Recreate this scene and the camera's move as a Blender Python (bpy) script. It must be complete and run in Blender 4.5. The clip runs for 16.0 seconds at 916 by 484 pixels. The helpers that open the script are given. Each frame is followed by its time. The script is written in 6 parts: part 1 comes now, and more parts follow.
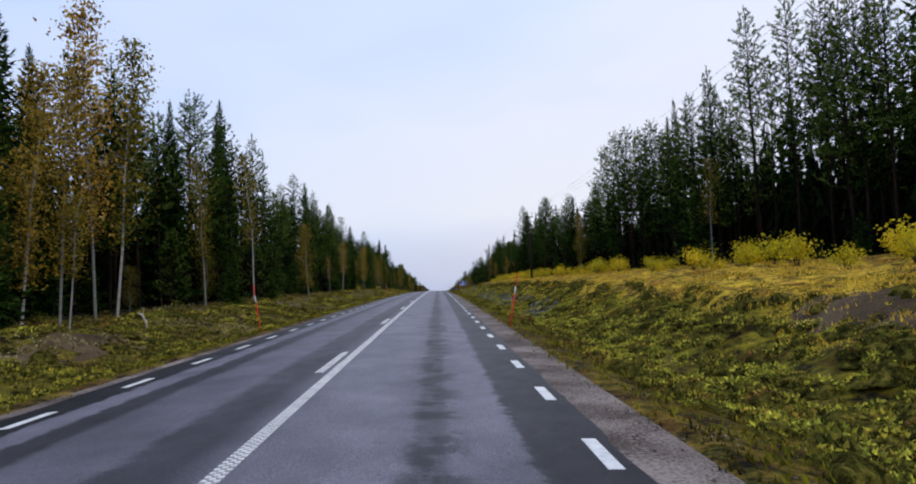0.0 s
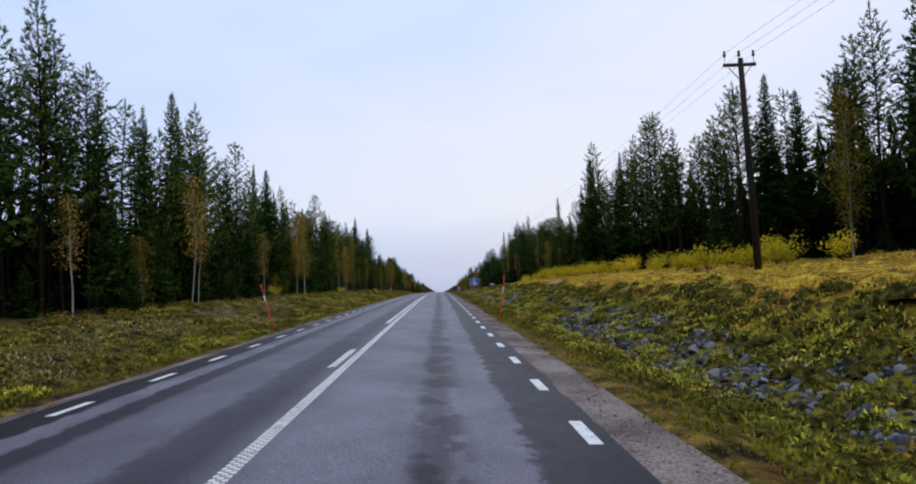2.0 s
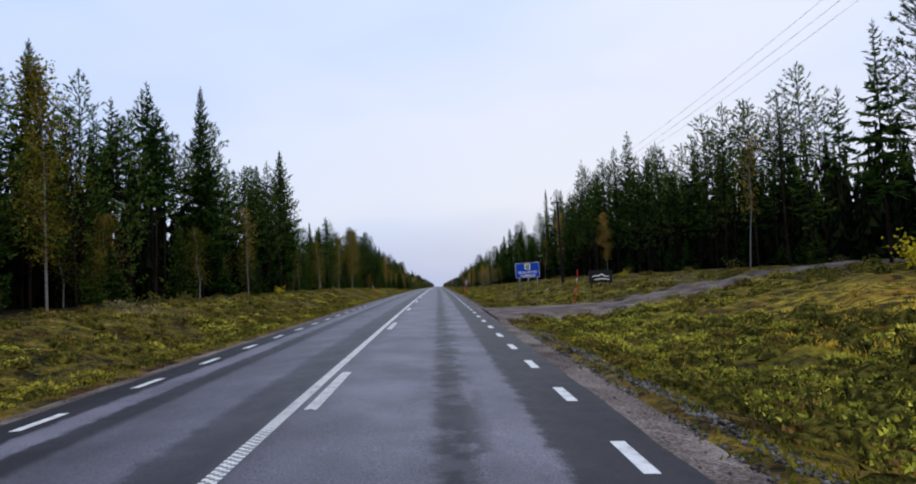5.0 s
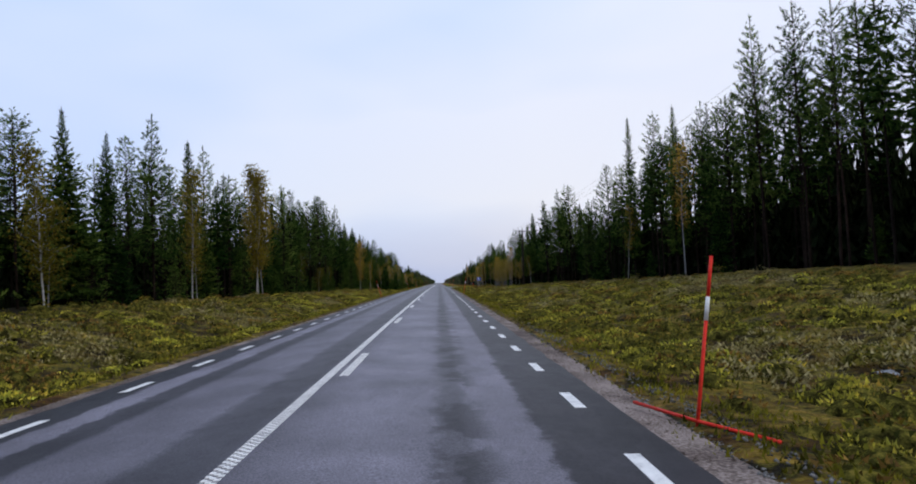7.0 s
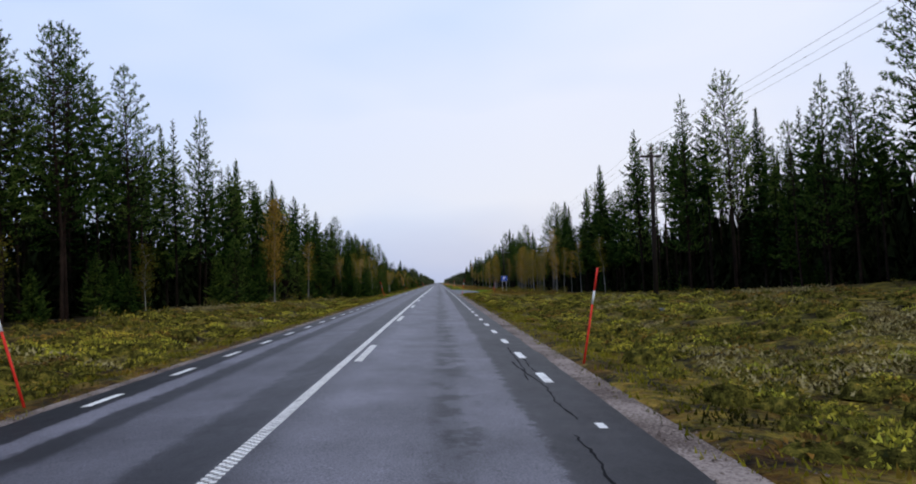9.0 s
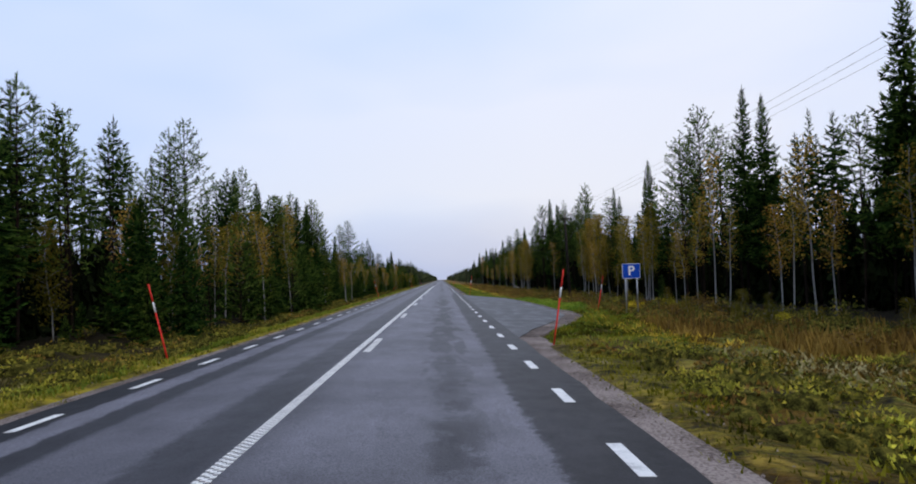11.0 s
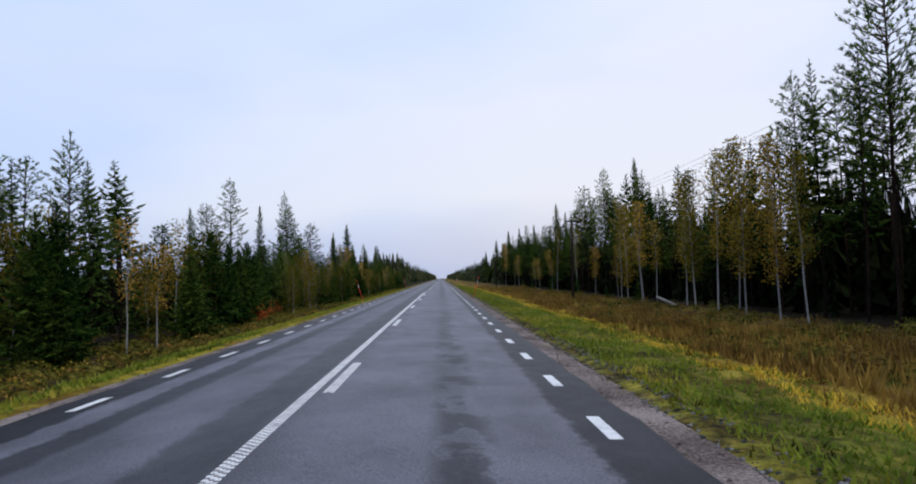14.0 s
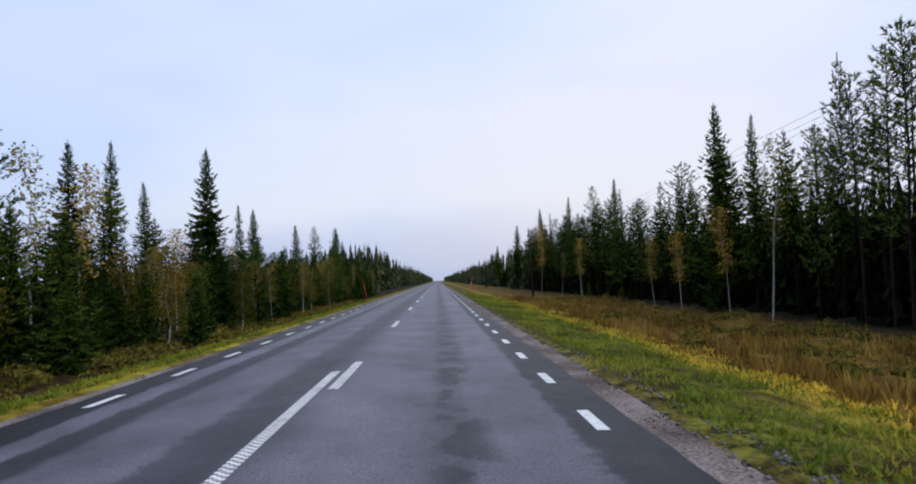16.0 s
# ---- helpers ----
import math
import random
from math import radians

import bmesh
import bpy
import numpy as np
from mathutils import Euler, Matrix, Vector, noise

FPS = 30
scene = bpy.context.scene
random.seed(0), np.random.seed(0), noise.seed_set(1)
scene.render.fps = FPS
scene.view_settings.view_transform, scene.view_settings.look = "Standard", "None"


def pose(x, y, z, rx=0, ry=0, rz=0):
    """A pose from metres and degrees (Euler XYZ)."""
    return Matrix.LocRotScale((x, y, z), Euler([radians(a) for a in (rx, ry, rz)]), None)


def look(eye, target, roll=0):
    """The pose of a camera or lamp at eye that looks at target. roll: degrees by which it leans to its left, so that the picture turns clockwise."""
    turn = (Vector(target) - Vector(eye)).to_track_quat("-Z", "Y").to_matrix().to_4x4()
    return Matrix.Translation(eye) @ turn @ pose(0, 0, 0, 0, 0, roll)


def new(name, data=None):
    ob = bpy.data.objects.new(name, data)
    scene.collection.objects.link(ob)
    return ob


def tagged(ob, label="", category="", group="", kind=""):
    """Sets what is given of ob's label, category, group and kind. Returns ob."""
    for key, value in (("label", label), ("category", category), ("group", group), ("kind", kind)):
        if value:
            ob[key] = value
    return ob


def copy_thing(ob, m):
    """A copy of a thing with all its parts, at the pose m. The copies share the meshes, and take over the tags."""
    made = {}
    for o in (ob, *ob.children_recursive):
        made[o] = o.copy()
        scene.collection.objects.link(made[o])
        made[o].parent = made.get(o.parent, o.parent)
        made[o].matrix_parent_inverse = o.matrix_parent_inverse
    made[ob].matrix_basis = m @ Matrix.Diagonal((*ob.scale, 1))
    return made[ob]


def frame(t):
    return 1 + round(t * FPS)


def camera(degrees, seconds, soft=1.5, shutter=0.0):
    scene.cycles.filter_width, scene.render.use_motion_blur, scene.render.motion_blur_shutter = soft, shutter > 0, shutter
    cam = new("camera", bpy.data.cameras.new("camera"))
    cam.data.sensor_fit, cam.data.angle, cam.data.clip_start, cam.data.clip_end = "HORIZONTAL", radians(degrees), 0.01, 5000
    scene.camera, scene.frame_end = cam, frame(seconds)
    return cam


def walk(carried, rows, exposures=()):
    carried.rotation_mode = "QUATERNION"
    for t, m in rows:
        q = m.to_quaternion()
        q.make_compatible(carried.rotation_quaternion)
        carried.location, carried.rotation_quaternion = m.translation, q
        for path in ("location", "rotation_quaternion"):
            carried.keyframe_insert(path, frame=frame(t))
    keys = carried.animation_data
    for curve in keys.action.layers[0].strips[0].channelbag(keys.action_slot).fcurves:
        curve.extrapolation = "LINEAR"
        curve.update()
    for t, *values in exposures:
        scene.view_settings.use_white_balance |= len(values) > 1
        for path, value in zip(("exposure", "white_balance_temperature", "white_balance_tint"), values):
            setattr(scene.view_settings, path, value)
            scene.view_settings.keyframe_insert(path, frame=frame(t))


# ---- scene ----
LENS = 71.0
cam = camera(LENS, 16.0, soft=1.9)


# ---- the road's line: y runs along it, x across it from the middle marking ----
def interp(v, table):
    """Linear interpolation in rows (key, value)."""
    return float(np.interp(v, [a for a, b in table], [b for a, b in table]))


SLOPE = [(-400, 0.014), (-40, 0.014), (200, -0.0095), (335, -0.0165), (4000, -0.0165)]
_ys = np.arange(-400, 3001, 1.0)
_sl = np.interp(_ys, [a for a, b in SLOPE], [b for a, b in SLOPE])
_zs = np.concatenate([[0], np.cumsum((_sl[1:] + _sl[:-1]) / 2)])
_zs = _zs - np.interp(0, _ys, _zs)


def road_z(y):
    return np.interp(y, _ys, _zs)


def crown(x):
    """The carriageway falls to both sides from its middle."""
    return -0.041 * np.abs(x)


# ---- camera ----
# seconds, metres along the road, metres from the middle marking, tilt over the road, turn
EYE, LEAN = 1.523, 2.25
ROWS = [
    (0.0, -0.08, 1.915, 3.28, -1.78),
    (0.5, 14.73, 1.984, 3.31, -1.48),
    (1.0, 29.51, 1.885, 3.35, -1.78),
    (1.5, 44.31, 1.893, 3.30, -1.72),
    (2.0, 59.08, 1.882, 3.42, -1.68),
    (2.5, 73.73, 1.846, 3.14, -1.56),
    (3.5, 102.62, 1.717, 3.49, -1.83),
    (4.0, 117.40, 1.669, 3.10, -1.94),
    (6.3, 184.26, 1.694, 3.30, -1.63),
    (6.5, 189.77, 1.670, 3.26, -1.82),
    (7.0, 204.55, 1.687, 3.16, -1.72),
    (8.0, 233.59, 1.654, 3.22, -1.59),
    (9.0, 262.56, 1.710, 3.30, -1.76),
    (11.4, 333.06, 1.791, 3.07, -1.51),
    (11.5, 336.04, 1.797, 3.01, -1.53),
    (12.5, 365.69, 1.741, 3.27, -1.63),
    (13.5, 395.23, 1.736, 3.17, -1.51),
    (14.5, 424.93, 1.659, 3.10, -1.68),
    (15.0, 439.81, 1.661, 2.98, -1.75),
    (15.5, 454.72, 1.655, 3.13, -1.73),
    (16.0, 469.59, 1.664, 3.34, -1.85),
]


def camera_row(t, y, x, tilt, turn):
    slope = math.degrees(math.atan(np.interp(y, [a for a, b in SLOPE], [b for a, b in SLOPE])))
    return t, pose(x, y, float(road_z(y)) + crown(x) + EYE, 90 + tilt + slope, LEAN, turn)


walk(cam, [camera_row(*r) for r in ROWS])

# ---- sky and light ----
SUN_EL, SUN_AZ = radians(38), radians(150)
world = bpy.data.worlds.new("sky")
scene.world = world
world.use_nodes = True
nt = world.node_tree
nt.nodes.clear()
w_out = nt.nodes.new("ShaderNodeOutputWorld")
w_bg = nt.nodes.new("ShaderNodeBackground")
w_sky = nt.nodes.new("ShaderNodeTexSky")
w_sky.sky_type, w_sky.sun_disc = "NISHITA", False
w_sky.sun_elevation, w_sky.sun_rotation = SUN_EL, SUN_AZ
w_sky.air_density, w_sky.dust_density = 1.0, 3.0
w_co = nt.nodes.new("ShaderNodeTexCoord")
w_sep = nt.nodes.new("ShaderNodeSeparateXYZ")
w_map = nt.nodes.new("ShaderNodeMapping")
w_map.inputs["Scale"].default_value = (1.2, 1.2, 3.5)
w_noise = nt.nodes.new("ShaderNodeTexNoise")
w_noise.inputs["Scale"].default_value, w_noise.inputs["Detail"].default_value = 1.6, 5
w_ramp = nt.nodes.new("ShaderNodeValToRGB")       # cloud base: greyer blue low down, paler above
w_ramp.color_ramp.elements[0].position, w_ramp.color_ramp.elements[0].color = 0.0, (6.4, 6.8, 8.8, 1)
w_ramp.color_ramp.elements[1].position, w_ramp.color_ramp.elements[1].color = 0.42, (8.6, 9.4, 11.8, 1)
e = w_ramp.color_ramp.elements.new(0.10)
e.color = (8.6, 8.9, 10.3, 1)
w_add = nt.nodes.new("ShaderNodeMath")
w_add.operation, w_add.inputs[2].default_value = "MULTIPLY_ADD", -0.06
w_add.inputs[1].default_value = 0.12
w_sum = nt.nodes.new("ShaderNodeMath")
w_mix = nt.nodes.new("ShaderNodeMix")
w_mix.data_type = "RGBA"
w_mix.inputs["Factor"].default_value = 0.86
nt.links.new(w_co.outputs["Generated"], w_sep.inputs[0])
nt.links.new(w_co.outputs["Generated"], w_map.inputs[0])
nt.links.new(w_map.outputs[0], w_noise.inputs["Vector"])
nt.links.new(w_noise.outputs["Fac"], w_add.inputs[0])
nt.links.new(w_sep.outputs["Z"], w_sum.inputs[0])
nt.links.new(w_add.outputs[0], w_sum.inputs[1])
nt.links.new(w_sum.outputs[0], w_ramp.inputs[0])
nt.links.new(w_sky.outputs[0], w_mix.inputs["A"])
nt.links.new(w_ramp.outputs[0], w_mix.inputs["B"])
w_broad = nt.nodes.new("ShaderNodeTexNoise")      # thinner, bluer parts of the cloud
w_broad.inputs["Scale"].default_value, w_broad.inputs["Detail"].default_value = 1.1, 3
w_tint = nt.nodes.new("ShaderNodeValToRGB")
w_tint.color_ramp.elements[0].position, w_tint.color_ramp.elements[0].color = 0.36, (0.84, 0.92, 1.03, 1)
w_tint.color_ramp.elements[1].position, w_tint.color_ramp.elements[1].color = 0.62, (1.06, 1.04, 1.0, 1)
w_mul = nt.nodes.new("ShaderNodeMix")
w_mul.data_type, w_mul.blend_type = "RGBA", "MULTIPLY"
w_mul.inputs["Factor"].default_value = 1.0
nt.links.new(w_map.outputs[0], w_broad.inputs["Vector"])
nt.links.new(w_broad.outputs["Fac"], w_tint.inputs[0])
nt.links.new(w_mix.outputs["Result"], w_mul.inputs["A"])
nt.links.new(w_tint.outputs[0], w_mul.inputs["B"])
w_side = nt.nodes.new("ShaderNodeValToRGB")       # thinner cloud to one side
w_side.color_ramp.elements[0].position, w_side.color_ramp.elements[0].color = 0.0, (0.80, 0.885, 1.0, 1)
w_side.color_ramp.elements[1].position, w_side.color_ramp.elements[1].color = 0.62, (1, 1, 1, 1)
w_half = nt.nodes.new("ShaderNodeMath")
w_half.operation, w_half.inputs[1].default_value, w_half.inputs[2].default_value = "MULTIPLY_ADD", 0.75, 0.5
w_mul2 = nt.nodes.new("ShaderNodeMix")
w_mul2.data_type, w_mul2.blend_type = "RGBA", "MULTIPLY"
w_mul2.inputs["Factor"].default_value = 1.0
nt.links.new(w_sep.outputs["X"], w_half.inputs[0])
nt.links.new(w_half.outputs[0], w_side.inputs[0])
nt.links.new(w_mul.outputs["Result"], w_mul2.inputs["A"])
nt.links.new(w_side.outputs[0], w_mul2.inputs["B"])
nt.links.new(w_mul2.outputs["Result"], w_bg.inputs[0])
w_bg.inputs[1].default_value = 0.10
nt.links.new(w_bg.outputs[0], w_out.inputs[0])

sun = new("sun", bpy.data.lights.new("sun", "SUN"))
sun.data.energy, sun.data.angle, sun.data.color = 0.8, radians(20), (1.0, 0.96, 0.9)
sun.matrix_basis = look((0, 0, 60), (-60 * math.sin(SUN_AZ) / math.tan(SUN_EL), -60 * math.cos(SUN_AZ) / math.tan(SUN_EL), 0))
scene.view_settings.exposure = 0.0


# ---- materials ----
def material(name, stops, scale=4.0, fine=40.0, rough=0.85, bump=0.3, bump_dist=0.02, vary=0.0, island=0.0, stretch=(1, 1, 1), metal=0.0, spec=0.12, mixin=0.35, gain=1.0):
    """Noise at two scales through a colour ramp; vary: brightness from thing to thing, island: from piece to piece."""
    m = bpy.data.materials.new(name)
    m.use_nodes = True
    t = m.node_tree
    b = t.nodes["Principled BSDF"]
    co = t.nodes.new("ShaderNodeTexCoord")
    mp = t.nodes.new("ShaderNodeMapping")
    mp.inputs["Scale"].default_value = stretch
    t.links.new(co.outputs["Object"], mp.inputs[0])
    n1, n2 = t.nodes.new("ShaderNodeTexNoise"), t.nodes.new("ShaderNodeTexNoise")
    n1.inputs["Scale"].default_value, n2.inputs["Scale"].default_value = scale, fine
    n1.inputs["Detail"].default_value, n2.inputs["Detail"].default_value = 5, 3
    t.links.new(mp.outputs[0], n1.inputs["Vector"])
    t.links.new(mp.outputs[0], n2.inputs["Vector"])
    mix = t.nodes.new("ShaderNodeMix")
    mix.inputs["Factor"].default_value = mixin
    t.links.new(n1.outputs["Fac"], mix.inputs["A"])
    t.links.new(n2.outputs["Fac"], mix.inputs["B"])
    value = mix.outputs["Result"]
    if gain != 1.0:
        mg = t.nodes.new("ShaderNodeMapRange")
        mg.inputs["From Min"].default_value, mg.inputs["From Max"].default_value = 0.5 - 0.5 / gain, 0.5 + 0.5 / gain
        t.links.new(value, mg.inputs["Value"])
        value = mg.outputs[0]
    if island:
        geo = t.nodes.new("ShaderNodeNewGeometry")
        ma = t.nodes.new("ShaderNodeMath")
        ma.operation = "MULTIPLY_ADD"
        ma.inputs[1].default_value = island
        t.links.new(geo.outputs["Random Per Island"], ma.inputs[0])
        sub = t.nodes.new("ShaderNodeMath")
        sub.operation, sub.inputs[1].default_value = "ADD", -island / 2
        t.links.new(value, sub.inputs[0])
        t.links.new(sub.outputs[0], ma.inputs[2])
        value = ma.outputs[0]
    ramp = t.nodes.new("ShaderNodeValToRGB")
    els = ramp.color_ramp.elements
    els[0].position, els[0].color = stops[0][0], (*stops[0][1], 1)
    els[1].position, els[1].color = stops[-1][0], (*stops[-1][1], 1)
    for p, c in stops[1:-1]:
        els.new(p).color = (*c, 1)
    t.links.new(value, ramp.inputs[0])
    colour = ramp.outputs[0]
    if vary:
        info = t.nodes.new("ShaderNodeObjectInfo")
        hsv = t.nodes.new("ShaderNodeHueSaturation")
        mr = t.nodes.new("ShaderNodeMapRange")
        mr.inputs["To Min"].default_value, mr.inputs["To Max"].default_value = 1 - vary, 1 + vary
        t.links.new(info.outputs["Random"], mr.inputs["Value"])
        mh = t.nodes.new("ShaderNodeMapRange")
        mh.inputs["To Min"].default_value, mh.inputs["To Max"].default_value = 0.5 + vary * 0.05, 0.5 - vary * 0.05
        t.links.new(info.outputs["Random"], mh.inputs["Value"])
        t.links.new(mr.outputs[0], hsv.inputs["Value"])
        t.links.new(mh.outputs[0], hsv.inputs["Hue"])
        t.links.new(colour, hsv.inputs["Color"])
        colour = hsv.outputs[0]
    t.links.new(colour, b.inputs["Base Color"])
    b.inputs["Roughness"].default_value, b.inputs["Metallic"].default_value = rough, metal
    b.inputs["Specular IOR Level"].default_value = spec
    if bump:
        bp = t.nodes.new("ShaderNodeBump")
        bp.inputs["Strength"].default_value, bp.inputs["Distance"].default_value = bump, bump_dist
        t.links.new(mix.outputs["Result"], bp.inputs["Height"])
        t.links.new(bp.outputs[0], b.inputs["Normal"])
    return m


def add_cover(m):
    """Lets a ground's cover colours, stored on its mesh, painted forest shade included, show through its grain."""
    t = m.node_tree
    b = t.nodes["Principled BSDF"]
    link = b.inputs["Base Color"].links[0]
    grain = link.from_socket
    at = t.nodes.new("ShaderNodeAttribute")
    at.attribute_name = "cover"
    n = t.nodes.new("ShaderNodeTexNoise")
    n.inputs["Scale"].default_value, n.inputs["Detail"].default_value, n.inputs["Roughness"].default_value = 2.4, 7, 0.66
    co = t.nodes.new("ShaderNodeTexCoord")
    t.links.new(co.outputs["Object"], n.inputs["Vector"])
    # steep contrast: the dark pockets paint in shade between the plants
    mr = t.nodes.new("ShaderNodeMapRange")
    mr.inputs["From Min"].default_value, mr.inputs["From Max"].default_value = 0.42, 0.60
    mr.inputs["To Min"].default_value, mr.inputs["To Max"].default_value = 0.03, 2.1
    t.links.new(n.outputs["Fac"], mr.inputs["Value"])
    vm = t.nodes.new("ShaderNodeVectorMath")
    vm.operation = "SCALE"
    t.links.new(at.outputs["Color"], vm.inputs[0])
    calm = t.nodes.new("ShaderNodeMapRange")        # grass swards are more even than heath
    calm.inputs["From Min"].default_value, calm.inputs["From Max"].default_value = 0.6, 0.85
    calm.inputs["To Min"].default_value, calm.inputs["To Max"].default_value = 0.0, 0.78
    t.links.new(at.outputs["Alpha"], calm.inputs["Value"])
    evened = t.nodes.new("ShaderNodeMix")
    evened.inputs["B"].default_value = 1.0
    t.links.new(calm.outputs[0], evened.inputs["Factor"])
    t.links.new(mr.outputs[0], evened.inputs["A"])
    t.links.new(evened.outputs["Result"], vm.inputs["Scale"])
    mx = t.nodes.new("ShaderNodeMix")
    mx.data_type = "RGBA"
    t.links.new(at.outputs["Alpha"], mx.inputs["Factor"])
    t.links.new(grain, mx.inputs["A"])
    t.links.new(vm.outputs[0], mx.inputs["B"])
    n2 = t.nodes.new("ShaderNodeTexNoise")          # browner and greener patches
    n2.inputs["Scale"].default_value, n2.inputs["Detail"].default_value = 0.8, 6
    t.links.new(co.outputs["Object"], n2.inputs["Vector"])
    tint = t.nodes.new("ShaderNodeValToRGB")
    els = tint.color_ramp.elements
    els[0].position, els[0].color = 0.38, (0.66, 0.50, 0.5, 1)
    els[1].position, els[1].color = 0.62, (1.25, 1.28, 1.0, 1)
    els.new(0.5).color = (1, 1, 1, 1)
    t.links.new(n2.outputs["Fac"], tint.inputs[0])
    mu = t.nodes.new("ShaderNodeMix")
    mu.data_type, mu.blend_type = "RGBA", "MULTIPLY"
    mu.inputs["Factor"].default_value = 1.0
    t.links.new(mx.outputs["Result"], mu.inputs["A"])
    t.links.new(tint.outputs[0], mu.inputs["B"])
    t.links.new(mu.outputs["Result"], b.inputs["Base Color"])


def let_light_through(m, share, boost=1.3):
    """Thin leaves and needles pass part of the light that falls on their other side."""
    t = m.node_tree
    b = t.nodes["Principled BSDF"]
    out = t.nodes["Material Output"]
    colour = b.inputs["Base Color"].links[0].from_socket
    vm = t.nodes.new("ShaderNodeVectorMath")
    vm.operation = "SCALE"
    vm.inputs["Scale"].default_value = boost
    t.links.new(colour, vm.inputs[0])
    tr = t.nodes.new("ShaderNodeBsdfTranslucent")
    t.links.new(vm.outputs[0], tr.inputs["Color"])
    mx = t.nodes.new("ShaderNodeMixShader")
    mx.inputs[0].default_value = share
    t.links.new(b.outputs[0], mx.inputs[1])
    t.links.new(tr.outputs[0], mx.inputs[2])
    t.links.new(mx.outputs[0], out.inputs["Surface"])


def asphalt_material():
    """Worn asphalt: bands along the wheel tracks, ragged damp seams, fine aggregate."""
    m = bpy.data.materials.new("asphalt")
    m.use_nodes = True
    t = m.node_tree
    b = t.nodes["Principled BSDF"]
    co = t.nodes.new("ShaderNodeTexCoord")
    sep = t.nodes.new("ShaderNodeSeparateXYZ")
    t.links.new(co.outputs["Object"], sep.inputs[0])
    mp = t.nodes.new("ShaderNodeMapping")
    mp.inputs["Scale"].default_value = (1.0, 0.75, 1.0)
    t.links.new(co.outputs["Object"], mp.inputs[0])
    warp = t.nodes.new("ShaderNodeTexNoise")
    warp.inputs["Scale"].default_value, warp.inputs["Detail"].default_value, warp.inputs["Roughness"].default_value = 3.4, 9, 0.78
    t.links.new(mp.outputs[0], warp.inputs["Vector"])
    slow = t.nodes.new("ShaderNodeTexNoise")
    slow.inputs["Scale"].default_value, slow.inputs["Detail"].default_value = 0.35, 3
    t.links.new(mp.outputs[0], slow.inputs["Vector"])
    ws = t.nodes.new("ShaderNodeMath")
    ws.operation, ws.inputs[1].default_value, ws.inputs[2].default_value = "MULTIPLY_ADD", 0.065, -0.0325
    t.links.new(warp.outputs["Fac"], ws.inputs[0])
    ss = t.nodes.new("ShaderNodeMath")
    ss.operation, ss.inputs[1].default_value = "MULTIPLY_ADD", 0.02
    t.links.new(slow.outputs["Fac"], ss.inputs[0])
    t.links.new(ws.outputs[0], ss.inputs[2])
    mr = t.nodes.new("ShaderNodeMapRange")        # -4 .. 4 m to 0 .. 1
    mr.inputs["From Min"].default_value, mr.inputs["From Max"].default_value = -4, 4
    t.links.new(sep.outputs["X"], mr.inputs["Value"])
    ad = t.nodes.new("ShaderNodeMath")
    t.links.new(mr.outputs[0], ad.inputs[0])
    past = t.nodes.new("ShaderNodeMapRange")
    past.inputs["From Min"].default_value, past.inputs["From Max"].default_value = 378, 392
    past.inputs["To Min"].default_value, past.inputs["To Max"].default_value = 0.0, -0.042
    t.links.new(sep.outputs["Y"], past.inputs["Value"])
    outer = t.nodes.new("ShaderNodeMapRange")
    outer.inputs["From Min"].default_value, outer.inputs["From Max"].default_value = 2.2, 2.5
    t.links.new(sep.outputs["X"], outer.inputs["Value"])
    slip = t.nodes.new("ShaderNodeMath")
    slip.operation = "MULTIPLY_ADD"
    t.links.new(past.outputs[0], slip.inputs[0])
    t.links.new(outer.outputs[0], slip.inputs[1])
    t.links.new(ss.outputs[0], slip.inputs[2])
    t.links.new(slip.outputs[0], ad.inputs[1])
    ramp = t.nodes.new("ShaderNodeValToRGB")
    bands = ((-3.8, .012), (-2.99, .014), (-2.93, .134), (-2.52, .150), (-2.44, .030), (-2.05, .028), (-1.92, .096), (-0.90, .112),
             (-0.76, .048), (-0.2, .036), (0.2, .100), (0.5, .130), (1.2, .136), (1.62, .116), (1.74, .058), (1.96, .056), (2.06, .122), (2.68, .126), (2.76, .022), (3.9, .012))
    els = ramp.color_ramp.elements
    els.remove(els[1])
    for i, (x, v) in enumerate(bands):
        el = els[0] if i == 0 else els.new((x + 4) / 8)
        el.position, el.color = (x + 4) / 8, (v * 1.22, v * 1.16, v * 1.41, 1)
    t.links.new(ad.outputs[0], ramp.inputs[0])
    ramp2 = t.nodes.new("ShaderNodeValToRGB")
    els = ramp2.color_ramp.elements
    els.remove(els[1])
    for i, (x, v) in enumerate(bands):
        v = {1.74: .086, 1.96: .086, 1.2: .118, 1.62: .105}.get(x, v) * .86
        el = els[0] if i == 0 else els.new((x + 4) / 8)
        el.position, el.color = (x + 4) / 8, (v * 1.19, v * 1.17, v * 1.38, 1)
    t.links.new(ad.outputs[0], ramp2.inputs[0])
    later = t.nodes.new("ShaderNodeMapRange")
    later.inputs["From Min"].default_value, later.inputs["From Max"].default_value = 225, 275
    t.links.new(sep.outputs["Y"], later.inputs["Value"])
    both = t.nodes.new("ShaderNodeMix")
    both.data_type = "RGBA"
    t.links.new(later.outputs[0], both.inputs["Factor"])
    t.links.new(ramp.outputs[0], both.inputs["A"])
    t.links.new(ramp2.outputs[0], both.inputs["B"])
